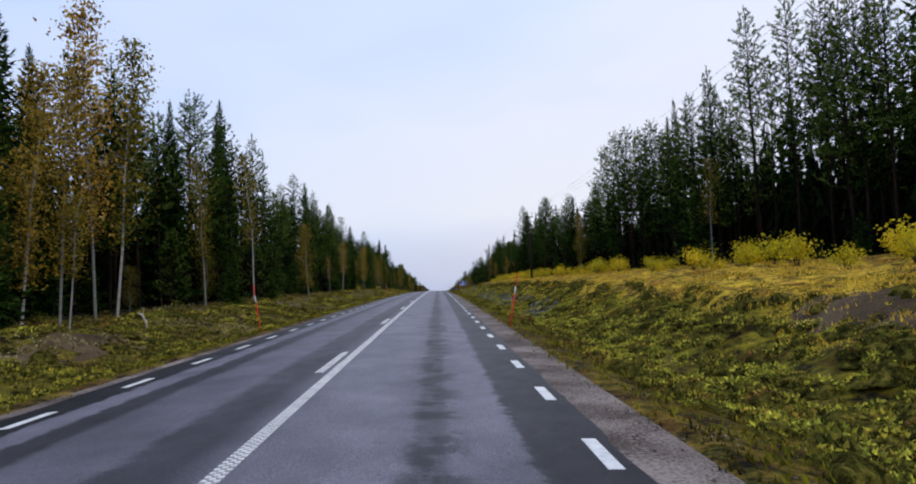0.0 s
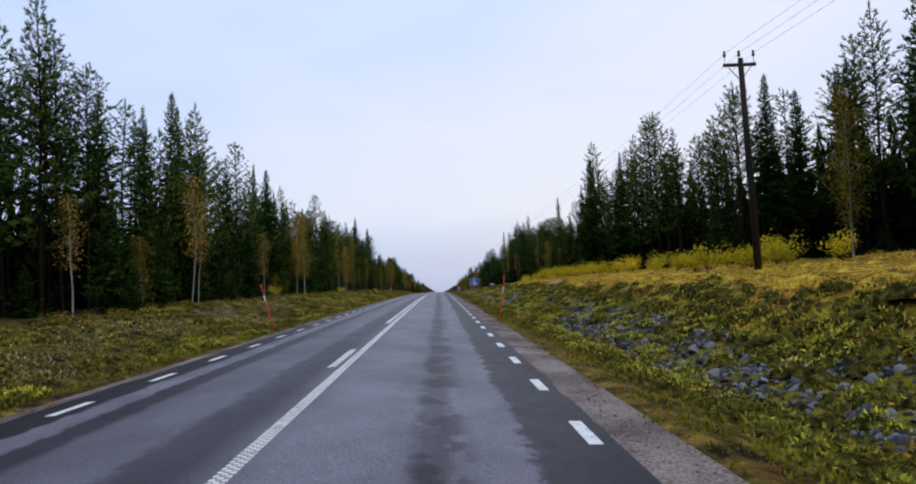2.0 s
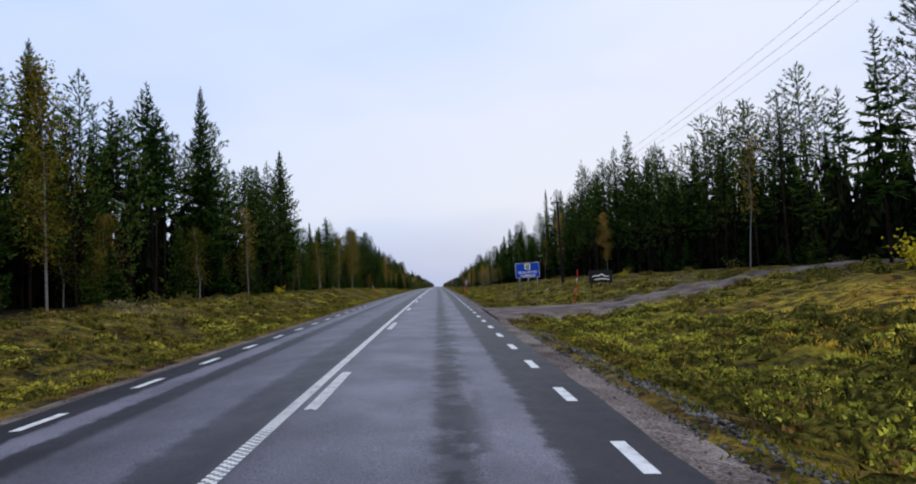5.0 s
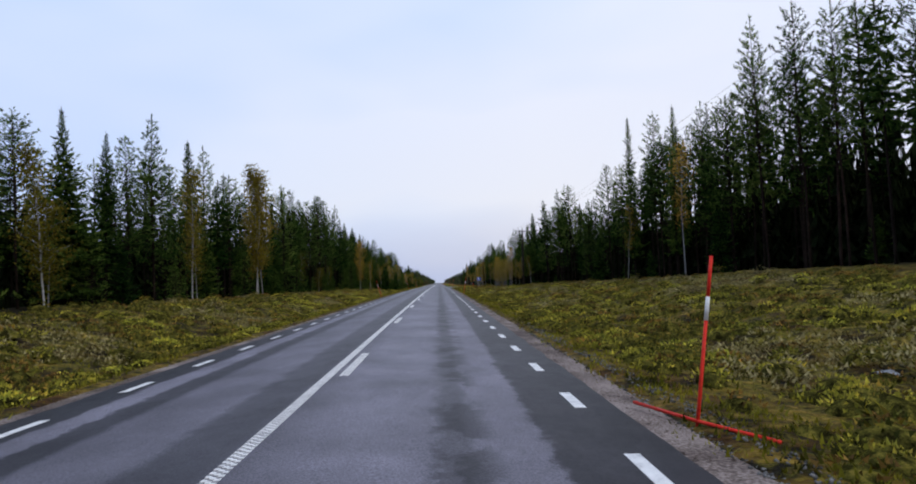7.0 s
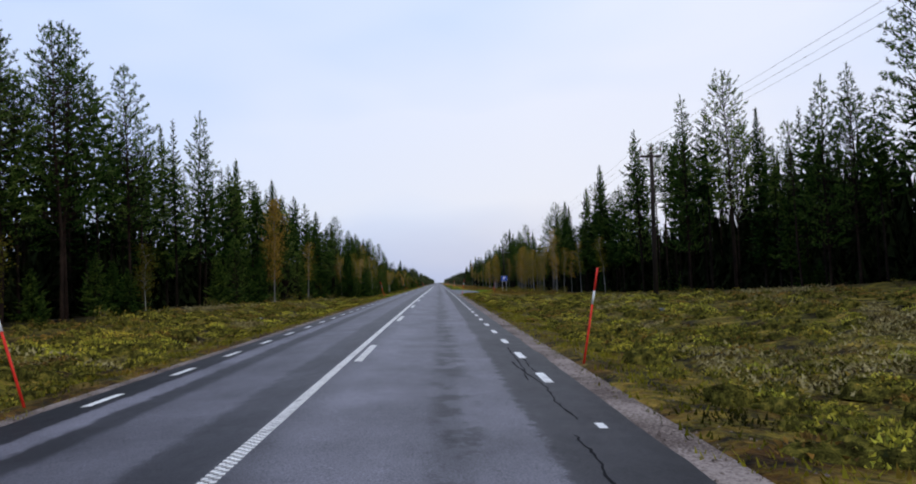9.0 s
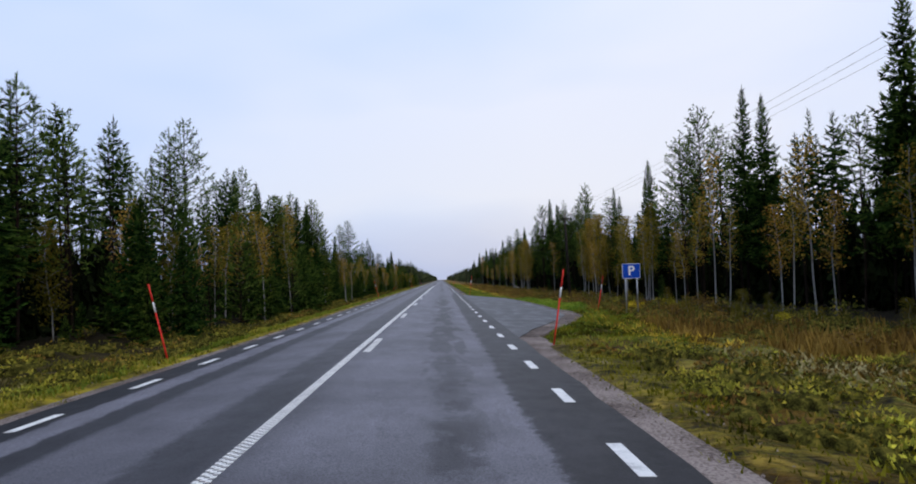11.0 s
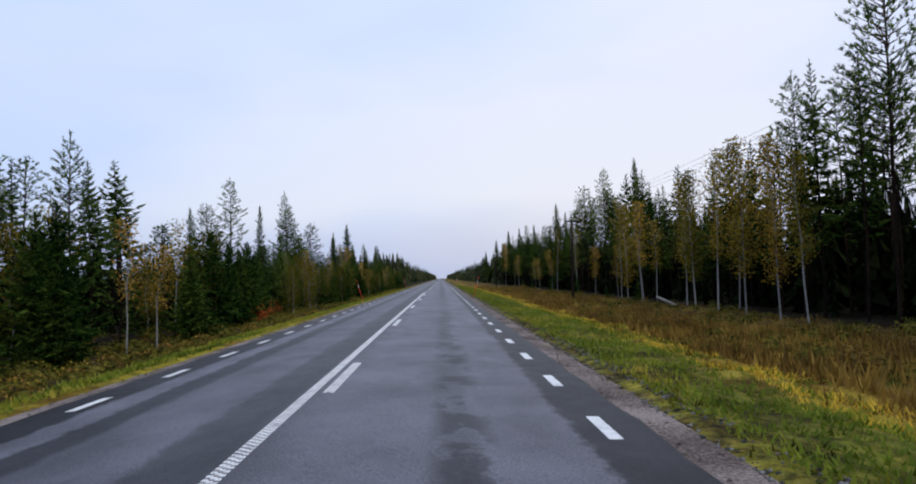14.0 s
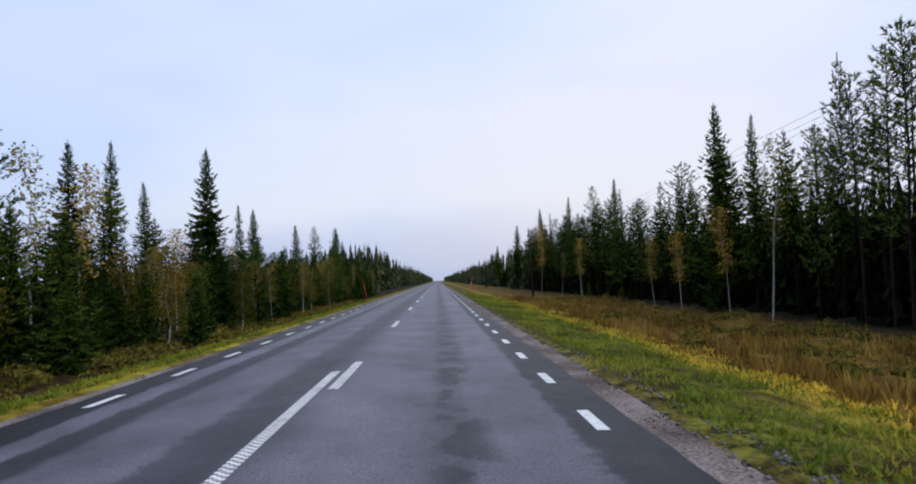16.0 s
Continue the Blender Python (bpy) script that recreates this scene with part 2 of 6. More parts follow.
    # beside the lay-by the right wheel track is broken into ragged damp patches
    ramp3 = t.nodes.new("ShaderNodeValToRGB")
    els = ramp3.color_ramp.elements
    els.remove(els[1])
    for i, (x, v) in enumerate(bands):
        v = {1.74: .108, 1.96: .108, 1.2: .112, 1.62: .108, 2.06: .112}.get(x, v) * .88
        el = els[0] if i == 0 else els.new((x + 4) / 8)
        el.position, el.color = (x + 4) / 8, (v * 1.19, v * 1.17, v * 1.38, 1)
    t.links.new(ad.outputs[0], ramp3.inputs[0])
    begin = t.nodes.new("ShaderNodeMapRange")
    begin.inputs["From Min"].default_value, begin.inputs["From Max"].default_value = 322, 340
    t.links.new(sep.outputs["Y"], begin.inputs["Value"])
    end = t.nodes.new("ShaderNodeMapRange")
    end.inputs["From Min"].default_value, end.inputs["From Max"].default_value = 412, 392
    t.links.new(sep.outputs["Y"], end.inputs["Value"])
    late = t.nodes.new("ShaderNodeMapRange")           # and the track is faint on the last stretch
    late.inputs["From Min"].default_value, late.inputs["From Max"].default_value = 428, 448
    late.inputs["To Max"].default_value = 0.7
    t.links.new(sep.outputs["Y"], late.inputs["Value"])
    back = t.nodes.new("ShaderNodeMapRange")
    back.inputs["From Min"].default_value, back.inputs["From Max"].default_value = 464, 452
    t.links.new(sep.outputs["Y"], back.inputs["Value"])
    faint = t.nodes.new("ShaderNodeMath")
    faint.operation = "MULTIPLY"
    t.links.new(late.outputs[0], faint.inputs[0])
    t.links.new(back.outputs[0], faint.inputs[1])
    most = t.nodes.new("ShaderNodeMath")
    most.operation = "MAXIMUM"
    t.links.new(end.outputs[0], most.inputs[0])
    t.links.new(faint.outputs[0], most.inputs[1])
    mid = t.nodes.new("ShaderNodeMath")
    mid.operation = "MULTIPLY"
    t.links.new(begin.outputs[0], mid.inputs[0])
    t.links.new(most.outputs[0], mid.inputs[1])
    tone = t.nodes.new("ShaderNodeMix")
    tone.data_type = "RGBA"
    t.links.new(mid.outputs[0], tone.inputs["Factor"])
    t.links.new(both.outputs["Result"], tone.inputs["A"])
    t.links.new(ramp3.outputs[0], tone.inputs["B"])
    both = tone
    mp4 = t.nodes.new("ShaderNodeMapping")
    mp4.inputs["Scale"].default_value = (1.9, 0.42, 1.0)
    t.links.new(co.outputs["Object"], mp4.inputs[0])
    torn = t.nodes.new("ShaderNodeTexNoise")
    torn.inputs["Scale"].default_value, torn.inputs["Detail"].default_value, torn.inputs["Roughness"].default_value = 1.15, 8, 0.68
    t.links.new(mp4.outputs[0], torn.inputs["Vector"])
    apart = t.nodes.new("ShaderNodeMath")
    apart.operation, apart.inputs[1].default_value = "SUBTRACT", 1.84
    t.links.new(sep.outputs["X"], apart.inputs[0])
    apart2 = t.nodes.new("ShaderNodeMath")
    apart2.operation = "ABSOLUTE"
    t.links.new(apart.outputs[0], apart2.inputs[0])
    need = t.nodes.new("ShaderNodeMath")               # the farther from the track, the fewer patches
    need.operation, need.inputs[1].default_value, need.inputs[2].default_value = "MULTIPLY_ADD", 0.30, 0.412
    t.links.new(apart2.outputs[0], need.inputs[0])
    over = t.nodes.new("ShaderNodeMath")
    over.operation = "SUBTRACT"
    t.links.new(torn.outputs["Fac"], over.inputs[0])
    t.links.new(need.outputs[0], over.inputs[1])
    damp = t.nodes.new("ShaderNodeMapRange")
    damp.inputs["From Min"].default_value, damp.inputs["From Max"].default_value = 0.0, 0.035
    damp.inputs["To Min"].default_value, damp.inputs["To Max"].default_value = 0.0, 0.62
    t.links.new(over.outputs[0], damp.inputs["Value"])
    damp2 = t.nodes.new("ShaderNodeMath")
    damp2.operation = "MULTIPLY"
    t.links.new(damp.outputs[0], damp2.inputs[0])
    heal = t.nodes.new("ShaderNodeMapRange")
    heal.inputs["From Min"].default_value, heal.inputs["From Max"].default_value = 386, 368
    heal.inputs["To Min"].default_value, heal.inputs["To Max"].default_value = 0.12, 1.0
    t.links.new(sep.outputs["Y"], heal.inputs["Value"])
    damp3 = t.nodes.new("ShaderNodeMath")
    damp3.operation = "MULTIPLY"
    t.links.new(heal.outputs[0], damp3.inputs[0])
    t.links.new(mid.outputs[0], damp3.inputs[1])
    t.links.new(damp3.outputs[0], damp2.inputs[1])
    dry = t.nodes.new("ShaderNodeMath")
    dry.operation, dry.inputs[0].default_value = "SUBTRACT", 1.0
    t.links.new(damp2.outputs[0], dry.inputs[1])
    fine = t.nodes.new("ShaderNodeTexNoise")
    fine.inputs["Scale"].default_value, fine.inputs["Detail"].default_value = 55, 4
    t.links.new(co.outputs["Object"], fine.inputs["Vector"])
    fr = t.nodes.new("ShaderNodeMapRange")
    fr.inputs["From Min"].default_value, fr.inputs["From Max"].default_value = 0.3, 0.7
    fr.inputs["To Min"].default_value, fr.inputs["To Max"].default_value = 0.50, 1.50
    t.links.new(fine.outputs["Fac"], fr.inputs["Value"])
    patch = t.nodes.new("ShaderNodeTexNoise")
    patch.inputs["Scale"].default_value, patch.inputs["Detail"].default_value = 0.9, 5
    t.links.new(mp.outputs[0], patch.inputs["Vector"])
    pr = t.nodes.new("ShaderNodeMapRange")
    pr.inputs["From Min"].default_value, pr.inputs["From Max"].default_value = 0.3, 0.7
    pr.inputs["To Min"].default_value, pr.inputs["To Max"].default_value = 0.66, 1.24
    t.links.new(patch.outputs["Fac"], pr.inputs["Value"])
    mul = t.nodes.new("ShaderNodeMath")
    mul.operation = "MULTIPLY"
    t.links.new(fr.outputs[0], mul.inputs[0])
    t.links.new(pr.outputs[0], mul.inputs[1])
    blot = t.nodes.new("ShaderNodeTexNoise")        # dark damp blotches in the wheel track
    blot.inputs["Scale"].default_value, blot.inputs["Detail"].default_value, blot.inputs["Roughness"].default_value = 1.5, 7, 0.6
    mp3 = t.nodes.new("ShaderNodeMapping")
    mp3.inputs["Scale"].default_value = (1.1, 0.85, 1.0)
    t.links.new(co.outputs["Object"], mp3.inputs[0])
    t.links.new(mp3.outputs[0], blot.inputs["Vector"])
    bm_ = t.nodes.new("ShaderNodeMapRange")
    bm_.inputs["From Min"].default_value, bm_.inputs["From Max"].default_value = 0.48, 0.54
    t.links.new(blot.outputs["Fac"], bm_.inputs["Value"])
    off = t.nodes.new("ShaderNodeMath")
    off.operation, off.inputs[1].default_value = "SUBTRACT", 1.85
    t.links.new(sep.outputs["X"], off.inputs[0])
    ab = t.nodes.new("ShaderNodeMath")
    ab.operation = "ABSOLUTE"
    t.links.new(off.outputs[0], ab.inputs[0])
    near = t.nodes.new("ShaderNodeMapRange")
    near.inputs["From Min"].default_value, near.inputs["From Max"].default_value = 0.16, 0.36
    near.inputs["To Min"].default_value, near.inputs["To Max"].default_value = 0.60, 0.0
    t.links.new(ab.outputs[0], near.inputs["Value"])
    bl = t.nodes.new("ShaderNodeMath")
    bl.operation = "MULTIPLY"
    t.links.new(bm_.outputs[0], bl.inputs[0])
    t.links.new(near.outputs[0], bl.inputs[1])
    left_over = t.nodes.new("ShaderNodeMath")
    left_over.operation, left_over.inputs[0].default_value = "SUBTRACT", 1.0
    t.links.new(mid.outputs[0], left_over.inputs[1])
    bl2 = t.nodes.new("ShaderNodeMath")
    bl2.operation = "MULTIPLY"
    t.links.new(bl.outputs[0], bl2.inputs[0])
    t.links.new(left_over.outputs[0], bl2.inputs[1])
    inv = t.nodes.new("ShaderNodeMath")
    inv.operation, inv.inputs[0].default_value = "SUBTRACT", 1.0
    t.links.new(bl2.outputs[0], inv.inputs[1])
    mul1 = mul
    mul0 = t.nodes.new("ShaderNodeMath")
    mul0.operation = "MULTIPLY"
    t.links.new(mul1.outputs[0], mul0.inputs[0])
    t.links.new(dry.outputs[0], mul0.inputs[1])
    mul = t.nodes.new("ShaderNodeMath")
    mul.operation = "MULTIPLY"
    t.links.new(mul0.outputs[0], mul.inputs[0])
    t.links.new(inv.outputs[0], mul.inputs[1])
    vm = t.nodes.new("ShaderNodeVectorMath")
    vm.operation = "SCALE"
    along = t.nodes.new("ShaderNodeTexNoise")       # streaks fade and return along the road
    mp2 = t.nodes.new("ShaderNodeMapping")
    mp2.inputs["Scale"].default_value = (0.6, 0.10, 1.0)
    t.links.new(co.outputs["Object"], mp2.inputs[0])
    t.links.new(mp2.outputs[0], along.inputs["Vector"])
    along.inputs["Scale"].default_value, along.inputs["Detail"].default_value = 1.0, 6
    fr2 = t.nodes.new("ShaderNodeMapRange")
    fr2.inputs["From Min"].default_value, fr2.inputs["From Max"].default_value = 0.42, 0.66
    fr2.inputs["To Min"].default_value, fr2.inputs["To Max"].default_value = 0.0, 0.18
    t.links.new(along.outputs["Fac"], fr2.inputs["Value"])
    even = t.nodes.new("ShaderNodeMix")
    even.data_type = "RGBA"
    even.inputs["B"].default_value = (.084, .085, .097, 1)
    t.links.new(fr2.outputs[0], even.inputs["Factor"])
    t.links.new(both.outputs["Result"], even.inputs["A"])
    t.links.new(even.outputs["Result"], vm.inputs[0])
    t.links.new(mul.outputs[0], vm.inputs["Scale"])
    t.links.new(vm.outputs[0], b.inputs["Base Color"])
    rr = t.nodes.new("ShaderNodeMapRange")
    rr.inputs["To Min"].default_value, rr.inputs["To Max"].default_value = 0.36, 0.62
    t.links.new(warp.outputs["Fac"], rr.inputs["Value"])
    t.links.new(rr.outputs[0], b.inputs["Roughness"])
    b.inputs["Specular IOR Level"].default_value = 0.11
    bp = t.nodes.new("ShaderNodeBump")
    bp.inputs["Strength"].default_value, bp.inputs["Distance"].default_value = 0.35, 0.006
    t.links.new(fine.outputs["Fac"], bp.inputs["Height"])
    t.links.new(bp.outputs[0], b.inputs["Normal"])
    return m


M_ASPHALT = asphalt_material()
M_APRON = material("bay_asphalt", [(0.1, (.014, .016, .019)), (0.36, (.022, .024, .029)), (0.50, (.040, .043, .050)), (0.62, (.066, .070, .079)), (0.9, (.15, .155, .166))], 1.5, 38, 0.5, 0.3, 0.006, gain=2.6, spec=0.2, mixin=.42, stretch=(1.3, .55, 1))
M_PAINT = material("road_paint", [(0.3, (.46, .46, .46)), (0.45, (.70, .70, .69)), (0.7, (.82, .82, .80))], 6, 60, 0.6, 0.2, 0.003, gain=1.4)
M_GRAVEL = material("gravel", [(0.1, (.034, .026, .022)), (0.4, (.092, .070, .060)), (0.6, (.150, .118, .103)), (0.9, (.30, .25, .225))], 0.9, 30, 0.9, 1.0, 0.04, mixin=0.5, island=0.3, gain=2.8)
M_SOIL = material("sandy_soil", [(0.15, (.028, .019, .011)), (0.5, (.10, .066, .036)), (0.85, (.19, .135, .080))], 0.9, 14, 0.95, 1.0, 0.06, gain=1.8)
M_PALEGRIT = material("pale_grit", [(0.3, (.10, .10, .105)), (0.5, (.20, .20, .205)), (0.7, (.32, .32, .325))], 6, 40, 0.9, 0.4, 0.01)
# darkest stops: dirt and moss, plus the hummocks' self-shadow put into the colour
M_GROUND = material("forest_ground", [(0.10, (.004, .003, .001)), (0.32, (.016, .013, .003)), (0.46, (.060, .055, .007)), (0.56, (.18, .155, .016)), (0.64, (.055, .042, .007)), (0.80, (.16, .105, .020)), (0.95, (.32, .22, .05))], 1.6, 8, 0.95, 1.0, 0.18, mixin=.45, gain=3.4)
add_cover(M_GROUND)
M_GRASS = material("grass_blades", [(0.14, (.014, .014, .003)), (0.36, (.050, .050, .005)), (0.52, (.16, .15, .012)), (0.64, (.23, .205, .016)), (0.76, (.105, .075, .010)), (0.92, (.28, .17, .03))], 0.6, 4, 0.8, 0, island=0.14, spec=0.05, mixin=0.2, gain=2.2)
M_GREENGRASS = material("green_grass", [(0.2, (0.0540, 0.0780, 0.0096)), (0.45, (0.1260, 0.1740, 0.0168)), (0.65, (0.2400, 0.2460, 0.0264)), (0.85, (0.3840, 0.2880, 0.0480))], 0.5, 3, 0.8, 0, island=0.2, gain=1.8)
M_LUSH = material("lush_grass", [(0.2, (.055, .105, .010)), (0.5, (.145, .240, .020)), (0.8, (.30, .36, .035))], 0.6, 3, 0.8, 0, island=0.25, gain=1.6)
M_HEATHER = material("low_shrub_leaves", [(0.18, (0.019, 0.022, 0.006)), (0.42, (0.065, 0.070, 0.012)), (0.60, (0.163, 0.150, 0.022)), (0.82, (0.326, 0.211, 0.035))], 0.5, 6, 0.85, 0, island=0.45, spec=0.05, gain=1.6)
M_DRY = material("dry_grass", [(0.2, (.048, .026, .007)), (0.42, (.135, .078, .017)), (0.62, (.255, .158, .032)), (0.85, (.37, .26, .06))], 0.4, 3, 0.85, 0, island=0.25, gain=1.6)
M_PALE = material("pale_withered_grass", [(0.2, (.085, .070, .028)), (0.5, (.21, .175, .075)), (0.8, (.36, .31, .15))], 0.8, 6, 0.9, 0, island=0.35, spec=0.04, gain=1.5)
M_OCHRE = material("ochre_grass", [(0.18, (0.1430, 0.0825, 0.0132)), (0.4, (0.4840, 0.3190, 0.0330)), (0.6, (0.7480, 0.5280, 0.0660)), (0.8, (0.5940, 0.3300, 0.0550))], 0.4, 3, 0.85, 0, island=0.25, spec=0.05, gain=1.5)
M_LEAFY = material("leafy_plants", [(0.2, (.085, .092, .016)), (0.45, (.255, .248, .034)), (0.7, (.54, .46, .058)), (0.9, (.84, .61, .078))], 0.5, 6, 0.8, 0, island=0.4, spec=0.05, gain=1.55)
M_STONE = material("blasted_rock", [(0.3, (.026, .029, .032)), (0.5, (.092, .099, .107)), (0.7, (.25, .258, .27))], 3, 25, 0.85, 0.5, 0.02, vary=0.35, island=0.5)
M_REDLEAF = material("red_autumn_leaves", [(0.22, (.10, .022, .006)), (0.5, (.34, .085, .015)), (0.75, (.52, .20, .03))], 1.0, 6, 0.7, 0, vary=0.25, island=0.4)
M_LIME = material("lime_moss", [(0.2, (.115, .128, .020)), (0.45, (.305, .318, .042)), (0.7, (.63, .58, .068)), (0.9, (.93, .69, .088))], 0.7, 6, 0.85, 0, island=0.4, spec=0.04, gain=1.45)
M_RUST = material("rusty_heath", [(0.2, (0.044, 0.029, 0.012)), (0.5, (0.155, 0.092, 0.025)), (0.8, (0.376, 0.211, 0.044))], 0.6, 6, 0.85, 0, island=0.45, spec=0.04, gain=1.5)
# clump bodies: shade under the shoots is painted into this darker colour
M_UNDER = material("shade_tone_stems", [(0.2, (.010, .009, .003)), (0.45, (.040, .038, .009)), (0.65, (.105, .095, .018)), (0.85, (.20, .155, .03))], 7, 42, 0.95, 0.8, 0.04, spec=0.0, gain=2.4)
M_OLIVE = material("olive_birch_leaves", [(0.2, (.028, .028, .004)), (0.45, (.085, .082, .010)), (0.65, (.16, .13, .016)), (0.85, (.26, .13, .016))], 1.0, 6, 0.75, 0, vary=0.4, island=0.4, spec=0.05)
M_SPRUCE = material("spruce_needles", [(0.28, (.0025, .007, .002)), (0.46, (.012, .032, .006)), (0.58, (.038, .080, .013)), (0.76, (.100, .150, .024))], 1.2, 12, 0.8, 0, vary=0.45, island=0.4, spec=0.03)
M_PINE = material("pine_needles", [(0.28, (.004, .011, .002)), (0.46, (.024, .054, .009)), (0.58, (.072, .128, .022)), (0.76, (.165, .225, .045))], 1.2, 12, 0.8, 0, vary=0.45, island=0.4, spec=0.02)
M_BIRCH = material("birch_leaves", [(0.22, (.040, .030, .006)), (0.42, (.14, .098, .013)), (0.6, (.345, .240, .028)), (0.80, (.29, .24, .04))], 0.7, 6, 0.7, 0, vary=0.45, island=0.5, spec=0.05)
M_YELLOW = material("yellow_leaves", [(0.22, (.24, .20, .010)), (0.5, (.60, .48, .018)), (0.75, (.80, .66, .035))], 1.0, 6, 0.7, 0, vary=0.25, island=0.4)
# near black: the shade inside the forest is put into this colour
M_INNERSHADE = material("shade_black_twigs", [(0.3, (.0015, .0022, .001)), (0.5, (.006, .009, .004)), (0.7, (.014, .020, .007))], 1.2, 12, 0.95, 0, island=0.4, spec=0.0)
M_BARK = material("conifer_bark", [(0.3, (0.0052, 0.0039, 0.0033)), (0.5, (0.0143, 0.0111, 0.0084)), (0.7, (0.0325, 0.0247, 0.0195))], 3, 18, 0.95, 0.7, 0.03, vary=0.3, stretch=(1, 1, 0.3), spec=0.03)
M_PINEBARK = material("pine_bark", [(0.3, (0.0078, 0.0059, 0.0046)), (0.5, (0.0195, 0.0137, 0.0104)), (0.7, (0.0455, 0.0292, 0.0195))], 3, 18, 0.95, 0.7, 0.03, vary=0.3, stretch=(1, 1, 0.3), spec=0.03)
M_BIRCHBARK = material("birch_bark", [(0.36, (.03, .027, .025)), (0.44, (.20, .195, .185)), (0.6, (.34, .335, .325)), (0.75, (.44, .435, .425))], 5, 22, 0.8, 0.4, 0.01, vary=0.25, stretch=(0.4, 0.4, 2.2))
M_TWIG = material("bare_twigs", [(0.3, (.06, .045, .035)), (0.7, (.14, .11, .09))], 5, 30, 0.9, 0)
M_CRACK = material("open_crack", [(0.3, (.006, .006, .007)), (0.7, (.016, .016, .018))], 8, 60, 0.95, 0)
M_POLEWOOD = material("creosoted_wood", [(0.3, (.010, .008, .007)), (0.5, (.022, .017, .014)), (0.7, (.05, .04, .032))], 3, 25, 0.9, 0.5, 0.01, stretch=(1, 1, 0.1))
M_RED = material("red_plastic", [(0.3, (.55, .022, .015)), (0.7, (.80, .05, .03))], 8, 60, 0.45, 0.05, 0.002)
M_WHITE = material("white_reflector", [(0.3, (.62, .62, .62)), (0.7, (.85, .85, .85))], 8, 60, 0.4, 0)
M_BLUE = material("sign_blue", [(0.3, (.004, .045, .33)), (0.7, (.008, .07, .46))], 2, 40, 0.4, 0)
M_SIGNWHITE = material("sign_white", [(0.3, (.72, .72, .72)), (0.7, (.85, .85, .85))], 2, 40, 0.4, 0)
M_STEEL = material("galvanised_steel", [(0.3, (.30, .31, .32)), (0.7, (.48, .49, .50))], 5, 50, 0.45, 0.1, 0.002, metal=0.8)
M_WIRE = material("aluminium_wire", [(0.3, (.10, .10, .105)), (0.7, (.18, .18, .185))], 5, 50, 0.5, 0, metal=0.5)
M_CERAMIC = material("brown_ceramic", [(0.3, (.05, .025, .018)), (0.7, (.09, .045, .03))], 5, 50, 0.3, 0)
M_SHIELD = material("coat_of_arms_yellow", [(0.3, (.55, .38, .03)), (0.7, (.75, .55, .06))], 5, 50, 0.5, 0)
M_SHIELDGREEN = material("coat_of_arms_green", [(0.3, (.02, .12, .06)), (0.7, (.03, .18, .09))], 5, 50, 0.5, 0)
M_BOARD = material("black_board", [(0.3, (.010, .010, .011)), (0.7, (.022, .022, .024))], 3, 40, 0.5, 0.05, 0.002)
M_DEADWOOD = material("bleached_wood", [(0.3, (.28, .25, .21)), (0.7, (.55, .51, .46))], 4, 30, 0.9, 0.4, 0.01)

# greyed spruce green: distance haze is mixed into this colour
M_FARWOOD = material("hazed_far_wood", [(0.3, (.012, .018, .010)), (0.5, (.040, .055, .026)), (0.7, (.09, .095, .04))], 0.1, 3, 0.95, 0, island=0.5, spec=0.0)
for m, share in ((M_REDLEAF, .4), (M_SPRUCE, .25), (M_PINE, .3), (M_BIRCH, .38), (M_YELLOW, .45), (M_GRASS, .25), (M_OCHRE, .35), (M_DRY, .3), (M_LEAFY, .3), (M_GREENGRASS, .3), (M_OLIVE, .45)):
    let_light_through(m, share)

# ---- mesh helpers ----
def mesh(name, verts, faces, mat, smooth=False):
    me = bpy.data.meshes.new(name)
    me.from_pydata([tuple(v) for v in verts], [], faces)
    for m in mat if isinstance(mat, (list, tuple)) else [mat]:
        me.materials.append(m)
    if smooth:
        me.polygons.foreach_set("use_smooth", [True] * len(me.polygons))
    me.update()
    return me


def mesh_np(name, verts, tris, mat):
    """Many triangles from arrays of vertices and corner numbers."""
    me = bpy.data.meshes.new(name)
    n, k = len(verts), len(tris)
    me.vertices.add(n)
    me.vertices.foreach_set("co", np.asarray(verts, dtype=np.float32).ravel())
    me.loops.add(k * 3)
    me.loops.foreach_set("vertex_index", np.asarray(tris, dtype=np.int32).ravel())
    me.polygons.add(k)
    me.polygons.foreach_set("loop_start", np.arange(0, k * 3, 3, dtype=np.int32))
    me.polygons.foreach_set("loop_total", np.full(k, 3, dtype=np.int32))
    me.materials.append(mat)
    me.update(calc_edges=True)
    me.validate()
    return me


def child(name, me, parent, label="", m=None):
    ob = new(name, me)
    ob.parent = parent
    if m is not None:
        ob.matrix_basis = m
    return tagged(ob, label)


